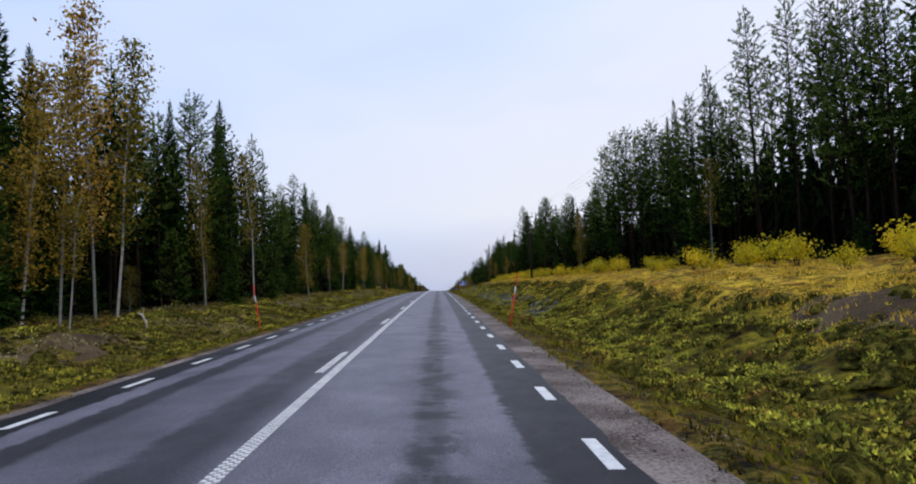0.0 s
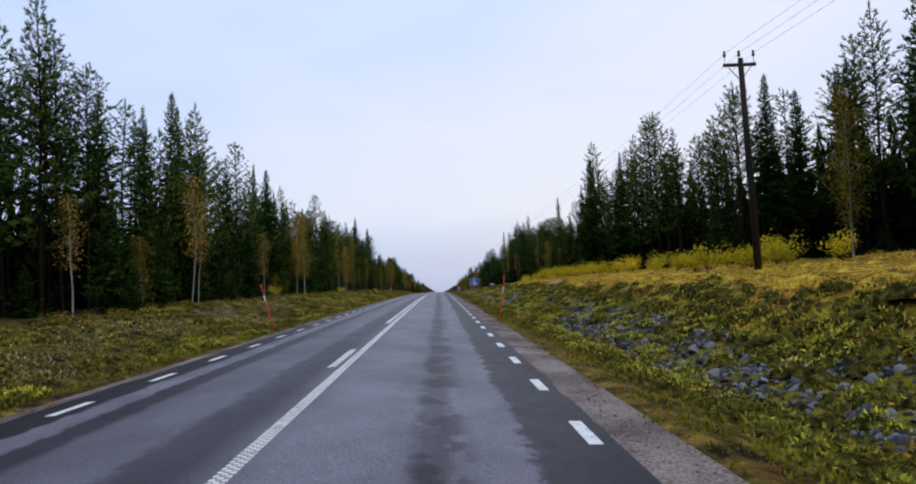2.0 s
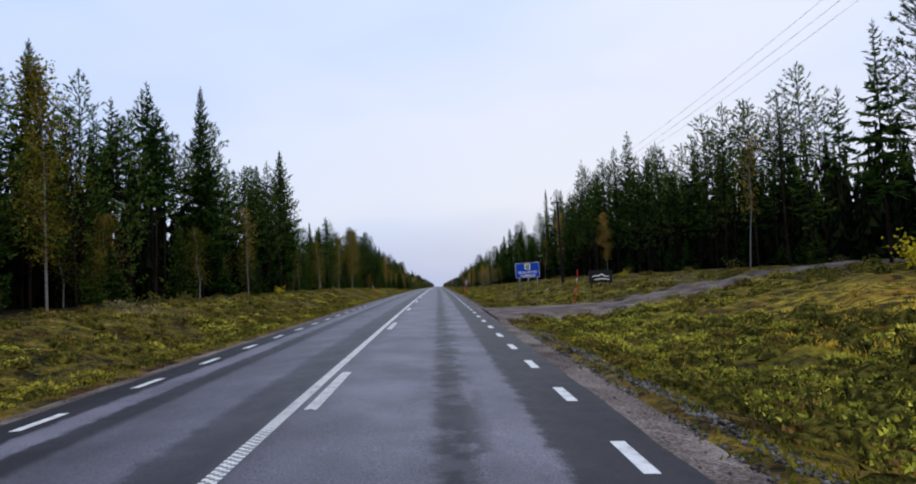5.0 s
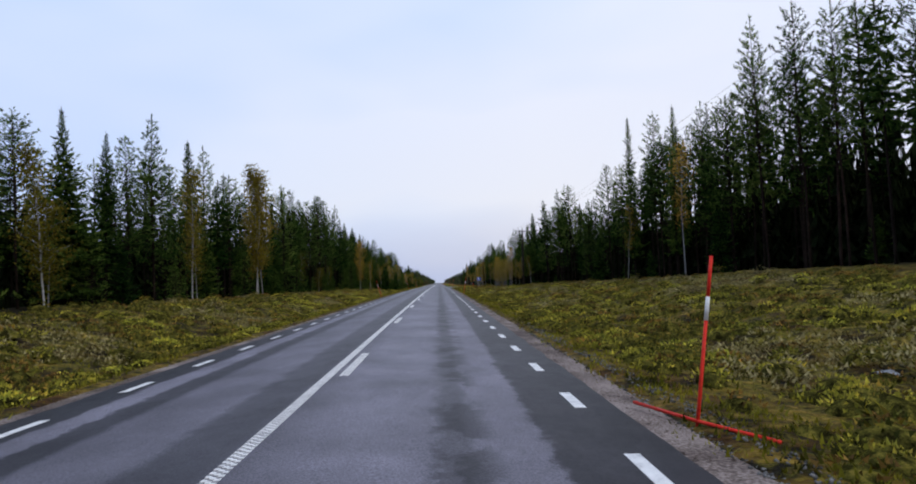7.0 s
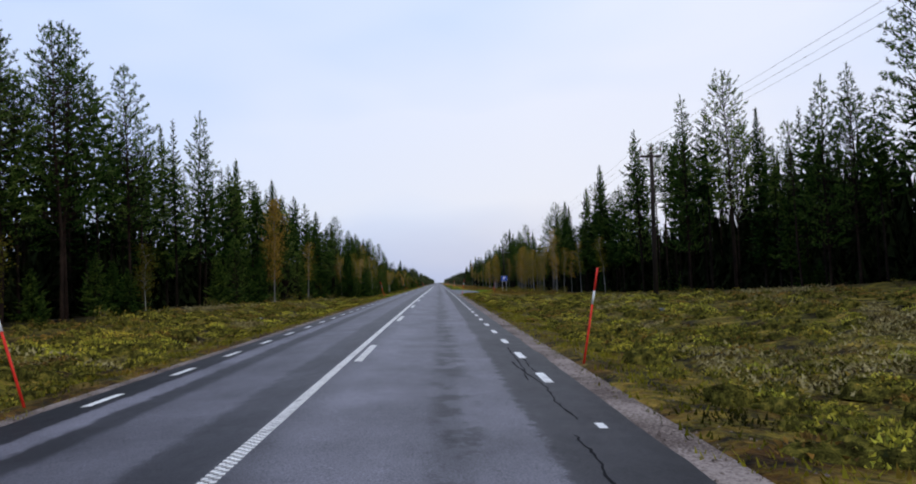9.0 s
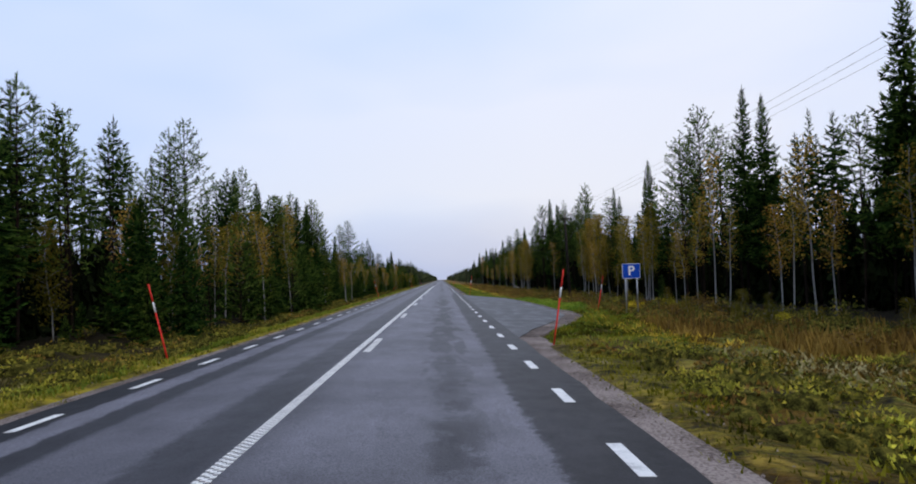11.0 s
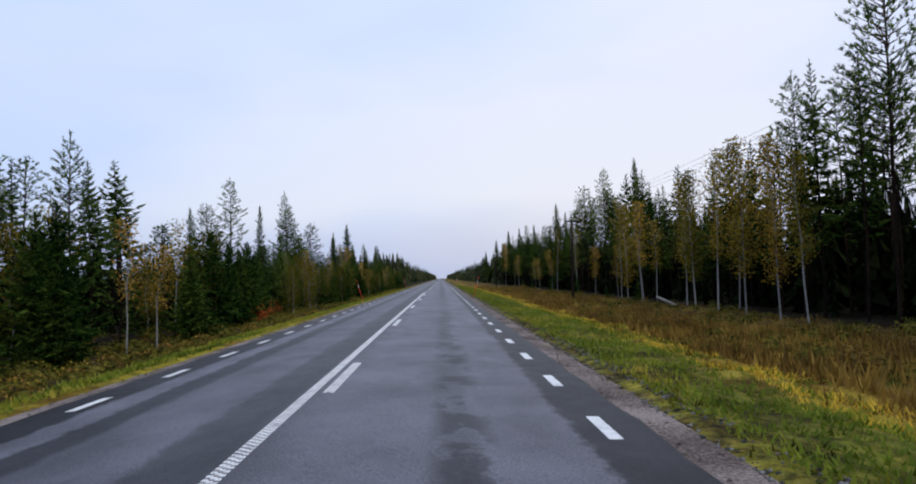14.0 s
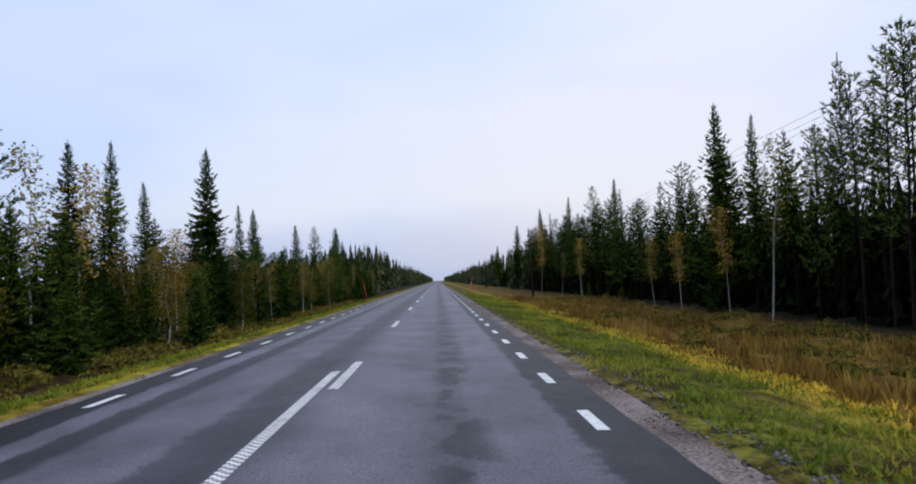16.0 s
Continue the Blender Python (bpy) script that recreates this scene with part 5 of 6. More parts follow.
y = 342.0
while y < 398:                                  # bushes and young birches between the lay-by and the forest
    y += rng.uniform(.5, 1.2)
    x = rng.uniform(12.0, 18.6)
    if free(x, y, .8) and not (x < 15.5 and 376 < y < 385):
        pick = rng.random()
        plant("brown_bush" if pick < .45 else "dry_bush" if pick < .6 else "yellow_bush" if pick < .68 else "young_birch", x, y, rng.uniform(.5, 1.0) * (1.5 if pick > .68 else .75 if pick > .6 else 1))
        if rng.random() < .35:
            plant("thin_birch", rng.uniform(17.5, 20.5), y, rng.uniform(5.0, 8.0))


y = 8.0
while y < 345:                                  # young growth among the first trees
    y += rng.uniform(.5, 1.3) * (1 if 90 < y < 180 else 1.9)
    sgn = -1 if rng.random() < .75 else 1
    x = interp(y, EDGE_L) + rng.uniform(-1.6, 1.4) if sgn < 0 else interp(y, EDGE_R) + rng.uniform(.2, 2.4)
    if free(x, y, .7) and not near_track(x, y):
        plant(rng.choice(("young_spruce", "young_pine", "young_spruce", "young_pine", "young_pine", "young_birch") if sgn < 0 else ("young_spruce",)), x, y, rng.uniform(2.0, 5.5) * (.6 if sgn > 0 else 1))


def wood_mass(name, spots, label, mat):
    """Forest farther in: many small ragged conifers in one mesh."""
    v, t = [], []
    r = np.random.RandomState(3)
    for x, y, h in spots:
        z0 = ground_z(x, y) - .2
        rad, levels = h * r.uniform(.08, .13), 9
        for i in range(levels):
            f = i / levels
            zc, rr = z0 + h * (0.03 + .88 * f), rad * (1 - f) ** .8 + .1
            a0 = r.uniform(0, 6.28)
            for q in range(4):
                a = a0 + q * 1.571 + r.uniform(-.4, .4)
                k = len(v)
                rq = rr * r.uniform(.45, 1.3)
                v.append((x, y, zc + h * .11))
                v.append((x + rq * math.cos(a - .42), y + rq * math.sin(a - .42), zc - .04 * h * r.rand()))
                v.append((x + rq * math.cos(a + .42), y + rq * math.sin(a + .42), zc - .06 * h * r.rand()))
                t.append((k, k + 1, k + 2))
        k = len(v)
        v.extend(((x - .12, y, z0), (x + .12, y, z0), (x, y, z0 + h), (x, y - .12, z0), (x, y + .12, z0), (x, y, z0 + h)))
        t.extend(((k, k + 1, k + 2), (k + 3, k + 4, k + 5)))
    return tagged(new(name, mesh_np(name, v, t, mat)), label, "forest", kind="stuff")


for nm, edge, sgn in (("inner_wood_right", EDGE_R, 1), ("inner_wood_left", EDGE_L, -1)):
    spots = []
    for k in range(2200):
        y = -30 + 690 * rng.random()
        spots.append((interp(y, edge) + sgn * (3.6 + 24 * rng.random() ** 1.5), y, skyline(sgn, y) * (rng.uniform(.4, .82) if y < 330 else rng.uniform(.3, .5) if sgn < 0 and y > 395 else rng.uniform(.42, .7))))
    for k in range(1500):                             # tall trees that close the depth of the forest and block low light behind it
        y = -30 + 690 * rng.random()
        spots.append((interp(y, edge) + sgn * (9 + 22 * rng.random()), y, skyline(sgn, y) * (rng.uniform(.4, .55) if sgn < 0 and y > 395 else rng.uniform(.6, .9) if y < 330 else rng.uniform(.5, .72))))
    for k in range(2600):                             # undergrowth close behind the first trees, its blackness painted-in shade
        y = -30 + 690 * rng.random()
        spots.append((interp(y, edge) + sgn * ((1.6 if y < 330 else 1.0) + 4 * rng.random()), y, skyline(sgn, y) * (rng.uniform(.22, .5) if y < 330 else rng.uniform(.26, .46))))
    wood_mass(nm, spots, "dense spruce forest behind the forest edge, shade painted near black", M_INNERSHADE)
    far = []
    for k in range(1400):
        y = 600 + 1700 * rng.random() ** 1.5
        far.append((sgn * (abs(interp(y, edge)) + 20 * rng.random() ** 1.6), y, rng.uniform(7, 12)))
    wood_mass(nm.replace("inner", "distant"), far, "distant grey-green forest along the road", M_FARWOOD)

# ---- lay-by and side track ----
bay_y = list(np.arange(338.2, 383.4, 0.5))


def bay_edge(y):
    return max(3.78, interp(y, BAY) + 1.5 * ragged(y, 21))


tagged(strip("lay_by", lambda y: (min(3.62 + 1.6 * ragged(y, 41), bay_edge(y) - .02), 3.7 + (bay_edge(y) - 3.7) * .35, 3.7 + (bay_edge(y) - 3.7) * .7, bay_edge(y)), bay_y, M_APRON, -0.002, 0.10),
       "dark patched asphalt lay-by joining the road", "lay-by", kind="structure")
tagged(strip("lay_by_gravel", lambda y: (bay_edge(y) - .1, bay_edge(y) + interp(y, [(338, .4), (342, .75), (351, .8), (355, .36), (384, .36)]) + ragged(y, 31) * 2.0), bay_y, M_GRAVEL, -0.02, 0.35),
       "grey gravel along the edge of the lay-by", "shoulder", kind="structure")
for y0, y1 in ((354.2, 356.0), (356.5, 357.4), (358.2, 361.3), (361.8, 364.0), (365.1, 366.2), (367.0, 368.6)):   # grit in a broken seam inside the rim
    tagged(strip("grit_seam", lambda y: (bay_edge(y) - .84 + ragged(y * 3, 51), bay_edge(y) - .79 + ragged(y * 3, 51) + .05 * noise.noise(Vector((y * 2.1, 4, 4)))), list(np.arange(y0, y1, .1)), M_PALEGRIT, 0.006, 0.02),
           "pale grit in a broken seam of the lay-by", "road seam", kind="structure")

# a gravel track that leaves the road to the right
tv, tf = [], []
txs = np.arange(3.9, 30, 0.8)
for x in txs:
    for k, o in enumerate((-3.1, -2.0, -1.0, 0, 1.0, 2.0, 3.1)):
        w = 1 + 1.2 * max(0, 1 - (x - 3.9) / 4)
        yy = 176 + o * w + 0.12 * (x - 4) + .15 * noise.noise(Vector((x, o, 3)))
        top = max(ground_z(x, yy), float(road_z(yy)) + crown(3.9) + (x - 3.9) * .02) + .05
        if abs(o) > 3:                              # the banked sides run down into the ground
            top = min(ground_z(x, yy) - .12, float(road_z(yy)) + crown(x) - .1 if x < 4.6 else 99)
        tv.append((x, yy, top))
for i in range(len(txs) - 1):
    for k in range(6):
        tf.append((i * 7 + k, (i + 1) * 7 + k, (i + 1) * 7 + k + 1, i * 7 + k + 1))
tagged(new("side_track", mesh("side_track", tv, tf, M_GRAVEL)), "narrow gravel track leaving the road", "track", kind="structure")


# ---- snow stakes ----
def stake(x, y, lean, height=1.78):
    """A red roadside snow stake with a white reflector band."""
    top = tagged(new("snow_stake"), "thin red plastic snow stake with a white band", "snow stake", "snow stakes")
    parts = [("pole", 0, .62, .020, M_RED, ""), ("reflector", .62, .76, .022, M_WHITE, "white reflective band"), ("tip", .76, 1.0, .019, M_RED, "")]
    for nm, a, b, r, mat, lab in parts:
        z0 = a * height - (.15 if a == 0 else 0)
        child(nm, mesh(nm, *tube([(0, 0, z0), (0, 0, b * height)], [r, r * .95], 8), mat, True), top, lab)
    top.matrix_basis = pose(x, y, ground_z(x, y) + .05, 0, lean, 0)
    return top


for x, y, lean in ((4.25, 21.2, 10), (4.25, 85.0, 9), (4.3, 148, 8), (9.0, 181.5, 7), (4.3, 211.2, 8), (4.3, 274.3, 11), (4.35, 336.3, 10), (9.3, 352.3, 11), (4.5, 384.1, 8), (4.3, 462.6, 17), (4.4, 526, 9)):
    stake(x, y, lean)
for x, y, lean in ((-4.9, 24.8, -8), (-4.4, 83.6, -15), (-4.6, 148.5, -13), (-4.4, 210.9, -16), (-4.4, 272.2, -16), (-4.5, 336, -13), (-4.6, 386.5, -14), (-4.6, 462, -16), (-4.6, 527, -12)):
    stake(x, y, lean)
fallen = tagged(new("fallen_snow_stake"), "red snow stake lying on the gravel shoulder", "snow stake", "snow stakes")
fz = ground_z(4.35, 211.0) + .10
child("pole", mesh("pole", *tube([(3.95, 212.2, fz + .02), (4.3, 211.2, fz + .01), (4.75, 210.4, fz - .02)], [.02, .02, .019], 8), M_RED, True), fallen)


# ---- power line ----
POLES = [(-66, 14.2), (9, 14.2), (83.5, 14.2), (158.8, 14.1), (209.6, 13.9), (299, 14.1), (383.5, 14.2), (470.6, 14.1), (553, 14.0), (634, 14.0)]


def pole(x, y, height, tilt):
    top = tagged(new("power_pole"), "dark creosoted wooden power pole with a crossarm", "utility pole", "power poles")
    child("post", mesh("post", *tube([(0, 0, -.5), (0, 0, height * .5), (0, 0, height)], [.15, .13, .10], 12), M_POLEWOOD, True), top)
    child("crossarm", mesh("crossarm", *box(0, .10, height - .22, 1.3, .10, .12, .01), M_POLEWOOD), top)
    for s in (-1, 1):
        child("brace", mesh("brace", *tube([(s * .48, .10, height - .27), (0, .11, height - .85)], [.022, .022], 6), M_STEEL), top, "thin steel brace")
    for xx in (-.58, 0, .58):
        pin = child("insulator_pin", mesh("insulator_pin", *tube([(xx, .10, height - .17), (xx, .10, height + .10)], [.015, .015], 6), M_STEEL), top)
        prof = [(.10, .035), (.14, .06), (.20, .06), (.24, .035), (.28, .05), (.33, .045), (.36, .02)]
        child("insulator", mesh("insulator", *tube([(xx, .10, height + z) for z, r in prof], [r for z, r in prof], 10), M_CERAMIC, True), pin, "brown ceramic insulator")
    top.matrix_basis = pose(x, y, ground_z(x, y), 0, tilt, 0)
    return top


POLES.sort()
tips = []
for i, (y, x) in enumerate(POLES):
    hgt = interp(y, [(0, 8.4), (390, 8.3), (470, 7.7), (553, 7.0)])
    pole(x, y, hgt, (-1.5, 1.0, -1.0, 1.5)[i % 4])
    tips.append((x, y + .1, ground_z(x, y) + hgt + .34))
for k, off in enumerate((-.58, 0, .58)):
    pts = []
    for (x0, y0, z0), (x1, y1, z1) in zip(tips, tips[1:]):
        for j in range(14):
            f = j / 14
            pts.append((x0 + off + (x1 - x0) * f, y0 + (y1 - y0) * f, z0 + (z1 - z0) * f - 4 * .75 * f * (1 - f)))
    pts.append((tips[-1][0] + off, tips[-1][1], tips[-1][2]))
    tagged(new("overhead_wire", mesh("overhead_wire", *tube(pts, [.0055] * len(pts), 5), M_WIRE)), "thin grey overhead wire strung between poles", "power line", "overhead wires")


# ---- cracks along the asphalt's edge ----
for pts in CRACKS:
    v, f = [], []
    for k in range(len(pts) * 8 - 7):
        g = k / 8
        i = min(int(g), len(pts) - 2)
        across = abs(pts[-1][0] - pts[0][0]) > 2
        bend = noise.noise(Vector((k * .6, pts[0][1], 0)))
        x = pts[i][0] + (pts[i + 1][0] - pts[i][0]) * (g - i) + (0 if across else .05 * bend)
        y = pts[i][1] + (pts[i + 1][1] - pts[i][1]) * (g - i) + (.03 * bend if across else 0)
        w = .008 + .022 * abs(noise.noise(Vector((k * .9, 4, pts[0][1]))))
        z = float(road_z(y)) + crown(x) + .003
        v += [(x, y + .02 + 1.6 * w, z), (x, y - .02 - 1.6 * w, z)] if across else [(x - w, y, z), (x + w, y, z)]
        if k:
            f.append((2 * k - 2, 2 * k - 1, 2 * k + 1, 2 * k))
    tagged(new("asphalt_crack", mesh("asphalt_crack", v, f, M_CRACK)), "dark open crack in the worn asphalt", "crack", kind="structure")


# ---- signs ----
def lettering(text, size, material_):
    """The mesh of a line of letters, upright, facing -y, centred."""
    cu = bpy.data.curves.new("letters", "FONT")
    cu.body, cu.size, cu.align_x, cu.align_y, cu.extrude = text, size, "CENTER", "CENTER", 0.002
    cu.offset = size * 0.018
    cu.space_character = 1.18
    tmp = new("letters", cu)
    me = bpy.data.meshes.new_from_object(tmp.evaluated_get(bpy.context.evaluated_depsgraph_get()))
    bpy.data.objects.remove(tmp)
    me.transform(Euler((radians(90), 0, 0)).to_matrix().to_4x4())
    me.materials.clear()
    me.materials.append(material_)
    return me


def plate(w, h, r, depth=0.03):
    """A rounded upright plate, facing -y."""
    bm = bmesh.new()
    ring = []
    for cx, cz, a0 in ((w / 2 - r, h / 2 - r, 0), (-w / 2 + r, h / 2 - r, 90), (-w / 2 + r, -h / 2 + r, 180), (w / 2 - r, -h / 2 + r, 270)):
        for k in range(5):
            a = radians(a0 + k * 22.5)
            ring.append(bm.verts.new((cx + r * math.cos(a), -depth / 2, cz + r * math.sin(a))))
    face = bm.faces.new(ring)
    ext = bmesh.ops.extrude_face_region(bm, geom=[face])
    bmesh.ops.translate(bm, vec=(0, depth, 0), verts=[q for q in ext["geom"] if isinstance(q, bmesh.types.BMVert)])
    bmesh.ops.recalc_face_normals(bm, faces=bm.faces)
    bm.verts.index_update()
    out = [q.co.copy() for q in bm.verts], [tuple(q.index for q in f.verts) for f in bm.faces]
    bm.free()
    return out


def moved(piece, x, y, z):
    return [Vector(q) + Vector((x, y, z)) for q in piece[0]], piece[1]


ms = tagged(new("municipality_sign"), "large blue municipality sign with white letters on steel posts", "road sign")
SW, SH, SB = 2.18, 1.34, 1.55          # width, height, lower edge over the ground
zc = SB + SH / 2
child("border", mesh("border", *moved(plate(SW, SH, .05), 0, 0, zc), M_SIGNWHITE), ms, "white border of the sign")
panel = child("panel", mesh("panel", *moved(plate(SW - .05, SH - .05, .035), 0, -.006, zc), M_BLUE), ms, "blue sign panel")
child("lettering", lettering("SKELLEFTEÅ", .27, M_SIGNWHITE), panel, "white capital letters", pose(0, -.026, SB + .46))
child("lettering", lettering("KOMMUN", .27, M_SIGNWHITE), panel, "white capital letters", pose(0, -.026, SB + .17))
arms = child("crest_plate", mesh("crest_plate", *moved(plate(.50, .52, .02, .01), 0, -.026, SB + 1.0), M_SIGNWHITE), panel, "white square behind the crest")
child("crest", mesh("crest", *moved(plate(.34, .36, .08, .01), 0, -.034, SB + .97), M_SHIELDGREEN), arms, "dark green shield")
child("crest", mesh("crest", *moved(plate(.38, .11, .02, .01), 0, -.038, SB + 1.17), M_SHIELD), arms, "yellow band of the shield")
child("crest", mesh("crest", *moved(plate(.13, .13, .06, .01), 0, -.040, SB + .96), M_SHIELD), arms, "yellow disc of the shield")
for xx in (-.80, .02, .84):
    child("post", mesh("post", *tube([(xx, .05, -.4), (xx, .05, SB + SH + (.06 if xx > .5 else 0))], [.038, .038], 10), M_STEEL, True), ms, "galvanised steel post")
child("brace", mesh("brace", *tube([(-.72, .08, SB + .05), (-.45, 1.1, .0)], [.03, .03], 8), M_STEEL, True), ms)
child("brace", mesh("brace", *tube([(.30, .07, SB + .05), (-.52, .75, .62)], [.028, .028], 8), M_STEEL, True), ms)
sx, sy = 9.9, 205.4
ms.matrix_basis = pose(sx, sy, ground_z(sx, sy), 0, -.8, -4)

ps = tagged(new("parking_sign"), "blue square parking sign on two steel posts", "road sign")
child("border", mesh("border", *moved(plate(.86, .72, .05), 0, 0, 2.20), M_SIGNWHITE), ps, "white border of the sign")
pp = child("panel", mesh("panel", *moved(plate(.82, .68, .04), 0, -.006, 2.20), M_BLUE), ps, "blue sign panel")
child("lettering", lettering("P", .62, M_SIGNWHITE), pp, "white capital letter", pose(0, -.026, 2.20))
for xx in (-.27, .27):
    child("post", mesh("post", *tube([(xx, .05, -.4), (xx, .05, 2.5)], [.032, .032], 10), M_STEEL, True), ps, "galvanised steel post")
ps.matrix_basis = pose(10.8, 351.6, ground_z(10.8, 351.6), 0, .5, -3)

# a dark board with a white swash near the track
bd = tagged(new("notice_board"), "low black board with a curved white mark on two posts", "board")
child("panel", mesh("panel", *moved(plate(1.55, .85, .04), 0, 0, .85), M_BOARD), bd)
sw = [(-.55 + 1.1 * k / 8, -.03, .80 + .16 * math.sin(3.1 * k / 8) + .05 * math.sin(k * 1.7)) for k in range(9)]
child("mark", mesh("mark", *tube(sw, [.05 - .004 * abs(k - 4) for k in range(9)], 6), M_SIGNWHITE), bd, "curved white mark")
child("mark", mesh("mark", *tube([(-.4, -.03, .66), (.1, -.03, .70), (.6, -.03, .64)], [.035, .04, .03], 6), M_SIGNWHITE), bd, "white bar")
for xx in (-.6, .6):
    child("post", mesh("post", *tube([(xx, .05, -.3), (xx, .05, 1.2)], [.04, .04], 8), M_POLEWOOD, True), bd)
bd.matrix_basis = pose(12.6, 190, ground_z(12.6, 190), 0, 0, -6)

# ---- fallen birch log beyond the ditch ----
lx, ly = 17.6, 455.2
log = tagged(new("broken_birch_trunk"), "pale broken birch trunk lying beside the forest", "log")
child("stem", mesh("stem", *tube([(-.65, .25, .72), (-.25, .12, .5), (.25, -.12, .22), (.62, -.25, .05)], [.075, .09, .10, .085], 8), M_DEADWOOD, True), log)
log.matrix_basis = pose(lx, ly, ground_z(lx, ly))

branch = tagged(new("dead_branch"), "grey dead branch lying on the mossy bank", "branch")
child("stem", mesh("stem", *tube([(-.8, -.1, .10), (-.3, .0, .13), (.2, .05, .16), (.8, .1, .34)], [.022, .04, .05, .045], 7), M_DEADWOOD, True), branch)
child("twig", mesh("twig", *tube([(-.1, .02, .14), (.1, .15, .30), (.35, .2, .36)], [.022, .014, .006], 5), M_DEADWOOD, True), branch)
branch.matrix_basis = pose(10.5, 107.0, ground_z(10.5, 107.0) + .12)
snag = tagged(new("bent_snag"), "small pale broken snag standing in the heath", "dead tree")
child("stem", mesh("stem", *tube([(.16, 0, -.2), (.12, 0, .25), (-.02, .02, .52), (-.20, .03, .62)], [.045, .04, .035, .02], 7), M_DEADWOOD, True), snag)
child("twig", mesh("twig", *tube([(-.02, .02, .52), (.02, .06, .70), (-.06, .08, .80)], [.022, .014, .006], 5), M_DEADWOOD, True), snag)
snag.matrix_basis = pose(-8.6, 23.2, ground_z(-8.6, 23.2))

# ---- bare sandy soil in the verge ----
def soil_patch(x, y, rx, ry, lift=.05):
    verts, faces, n, m = [(x, y, ground_z(x, y) + lift)], [], 26, 6
    for j in range(1, m + 1):
        for k in range(n):
            a = 6.2832 * k / n
            e = 1 + .45 * noise.noise(Vector((x + math.cos(a) * 1.3, y + math.sin(a) * 1.3, 5)))
            px, py = x + rx * e * j / m * math.cos(a), y + ry * e * j / m * math.sin(a)
            verts.append((px, py, ground_z(px, py) + lift * (1.15 - (j / m) ** 2) - (.08 if j == m else 0)))
    for k in range(n):
        faces.append((0, 1 + k, 1 + (k + 1) % n))
        for j in range(m - 1):
            p, q = 1 + j * n, 1 + (j + 1) * n
            faces.append((p + k, q + k, q + (k + 1) % n, p + (k + 1) % n))
    tagged(new("bare_soil", mesh("bare_soil", verts, faces, M_SOIL, True)), "patch of bare brown sandy soil in the verge", "soil", kind="structure")


for x, y, rx, ry in ((-9.2, 46, 1.5, 5), (-8.6, 57, 1.1, 3), (-9.3, 92, 1.4, 4), (-9.0, 136, 1.4, 4), (-8.8, 262, 1.0, 3), (-8.2, 20, 1.2, 5), (10.2, 12, 1.0, 2.4)):
    soil_patch(x, y, rx, ry)

# ---- bushes ----
for k in range(120):
    y = rng.uniform(14, 165)
    x = rng.uniform(15, 19.5)
    if abs(y - 176) < 5:
        continue
    if noise.noise(Vector((x * .1, y * .12, 7))) > -0.22:
        plant("yellow_bush", x, y, rng.uniform(.5, 1.4))
for x, y, h in ((-12.2, 114.7, 1.0), (-12.4, 153.0, .9), (18.0, 213.5, .8), (19.5, 208.0, .7), (-12.6, 206.0, .8)):
    plant("yellow_bush", x, y, h)
for x, y, h in ((-7.6, 443.0, .8), (-9.0, 452.0, .9)):
    plant("red_bush", x, y, h)
for k in range(22):
    plant("yellow_bush", rng.uniform(16, 20.5), rng.uniform(126, 168), rng.uniform(.9, 1.7))
for k in range(130):
    side = rng.choice((-1, 1, 1))
    y = rng.uniform(10, 560) if side < 0 or k % 3 == 0 else rng.uniform(335, 540)
    if side > 0:
        x = rng.uniform(9.5, 17) if y > 320 else rng.uniform(18.5, 22.5)
    else:
        x = interp(y, EDGE_L) + rng.uniform(1, 3.5)
    plant("dry_bush" if side > 0 and y > 330 else "brown_bush", x, y, rng.uniform(.35, .8))
for k in range(34):
    side = rng.choice((-1, -1, 1))
    y = rng.uniform(330, 540) if k % 3 else rng.uniform(15, 330)
    x = interp(y, EDGE_L) + rng.uniform(.2, 1.8) if side < 0 else interp(y, EDGE_R) - rng.uniform(.3, 2)
    plant("sapling", x, y, rng.uniform(1.0, 3.2))


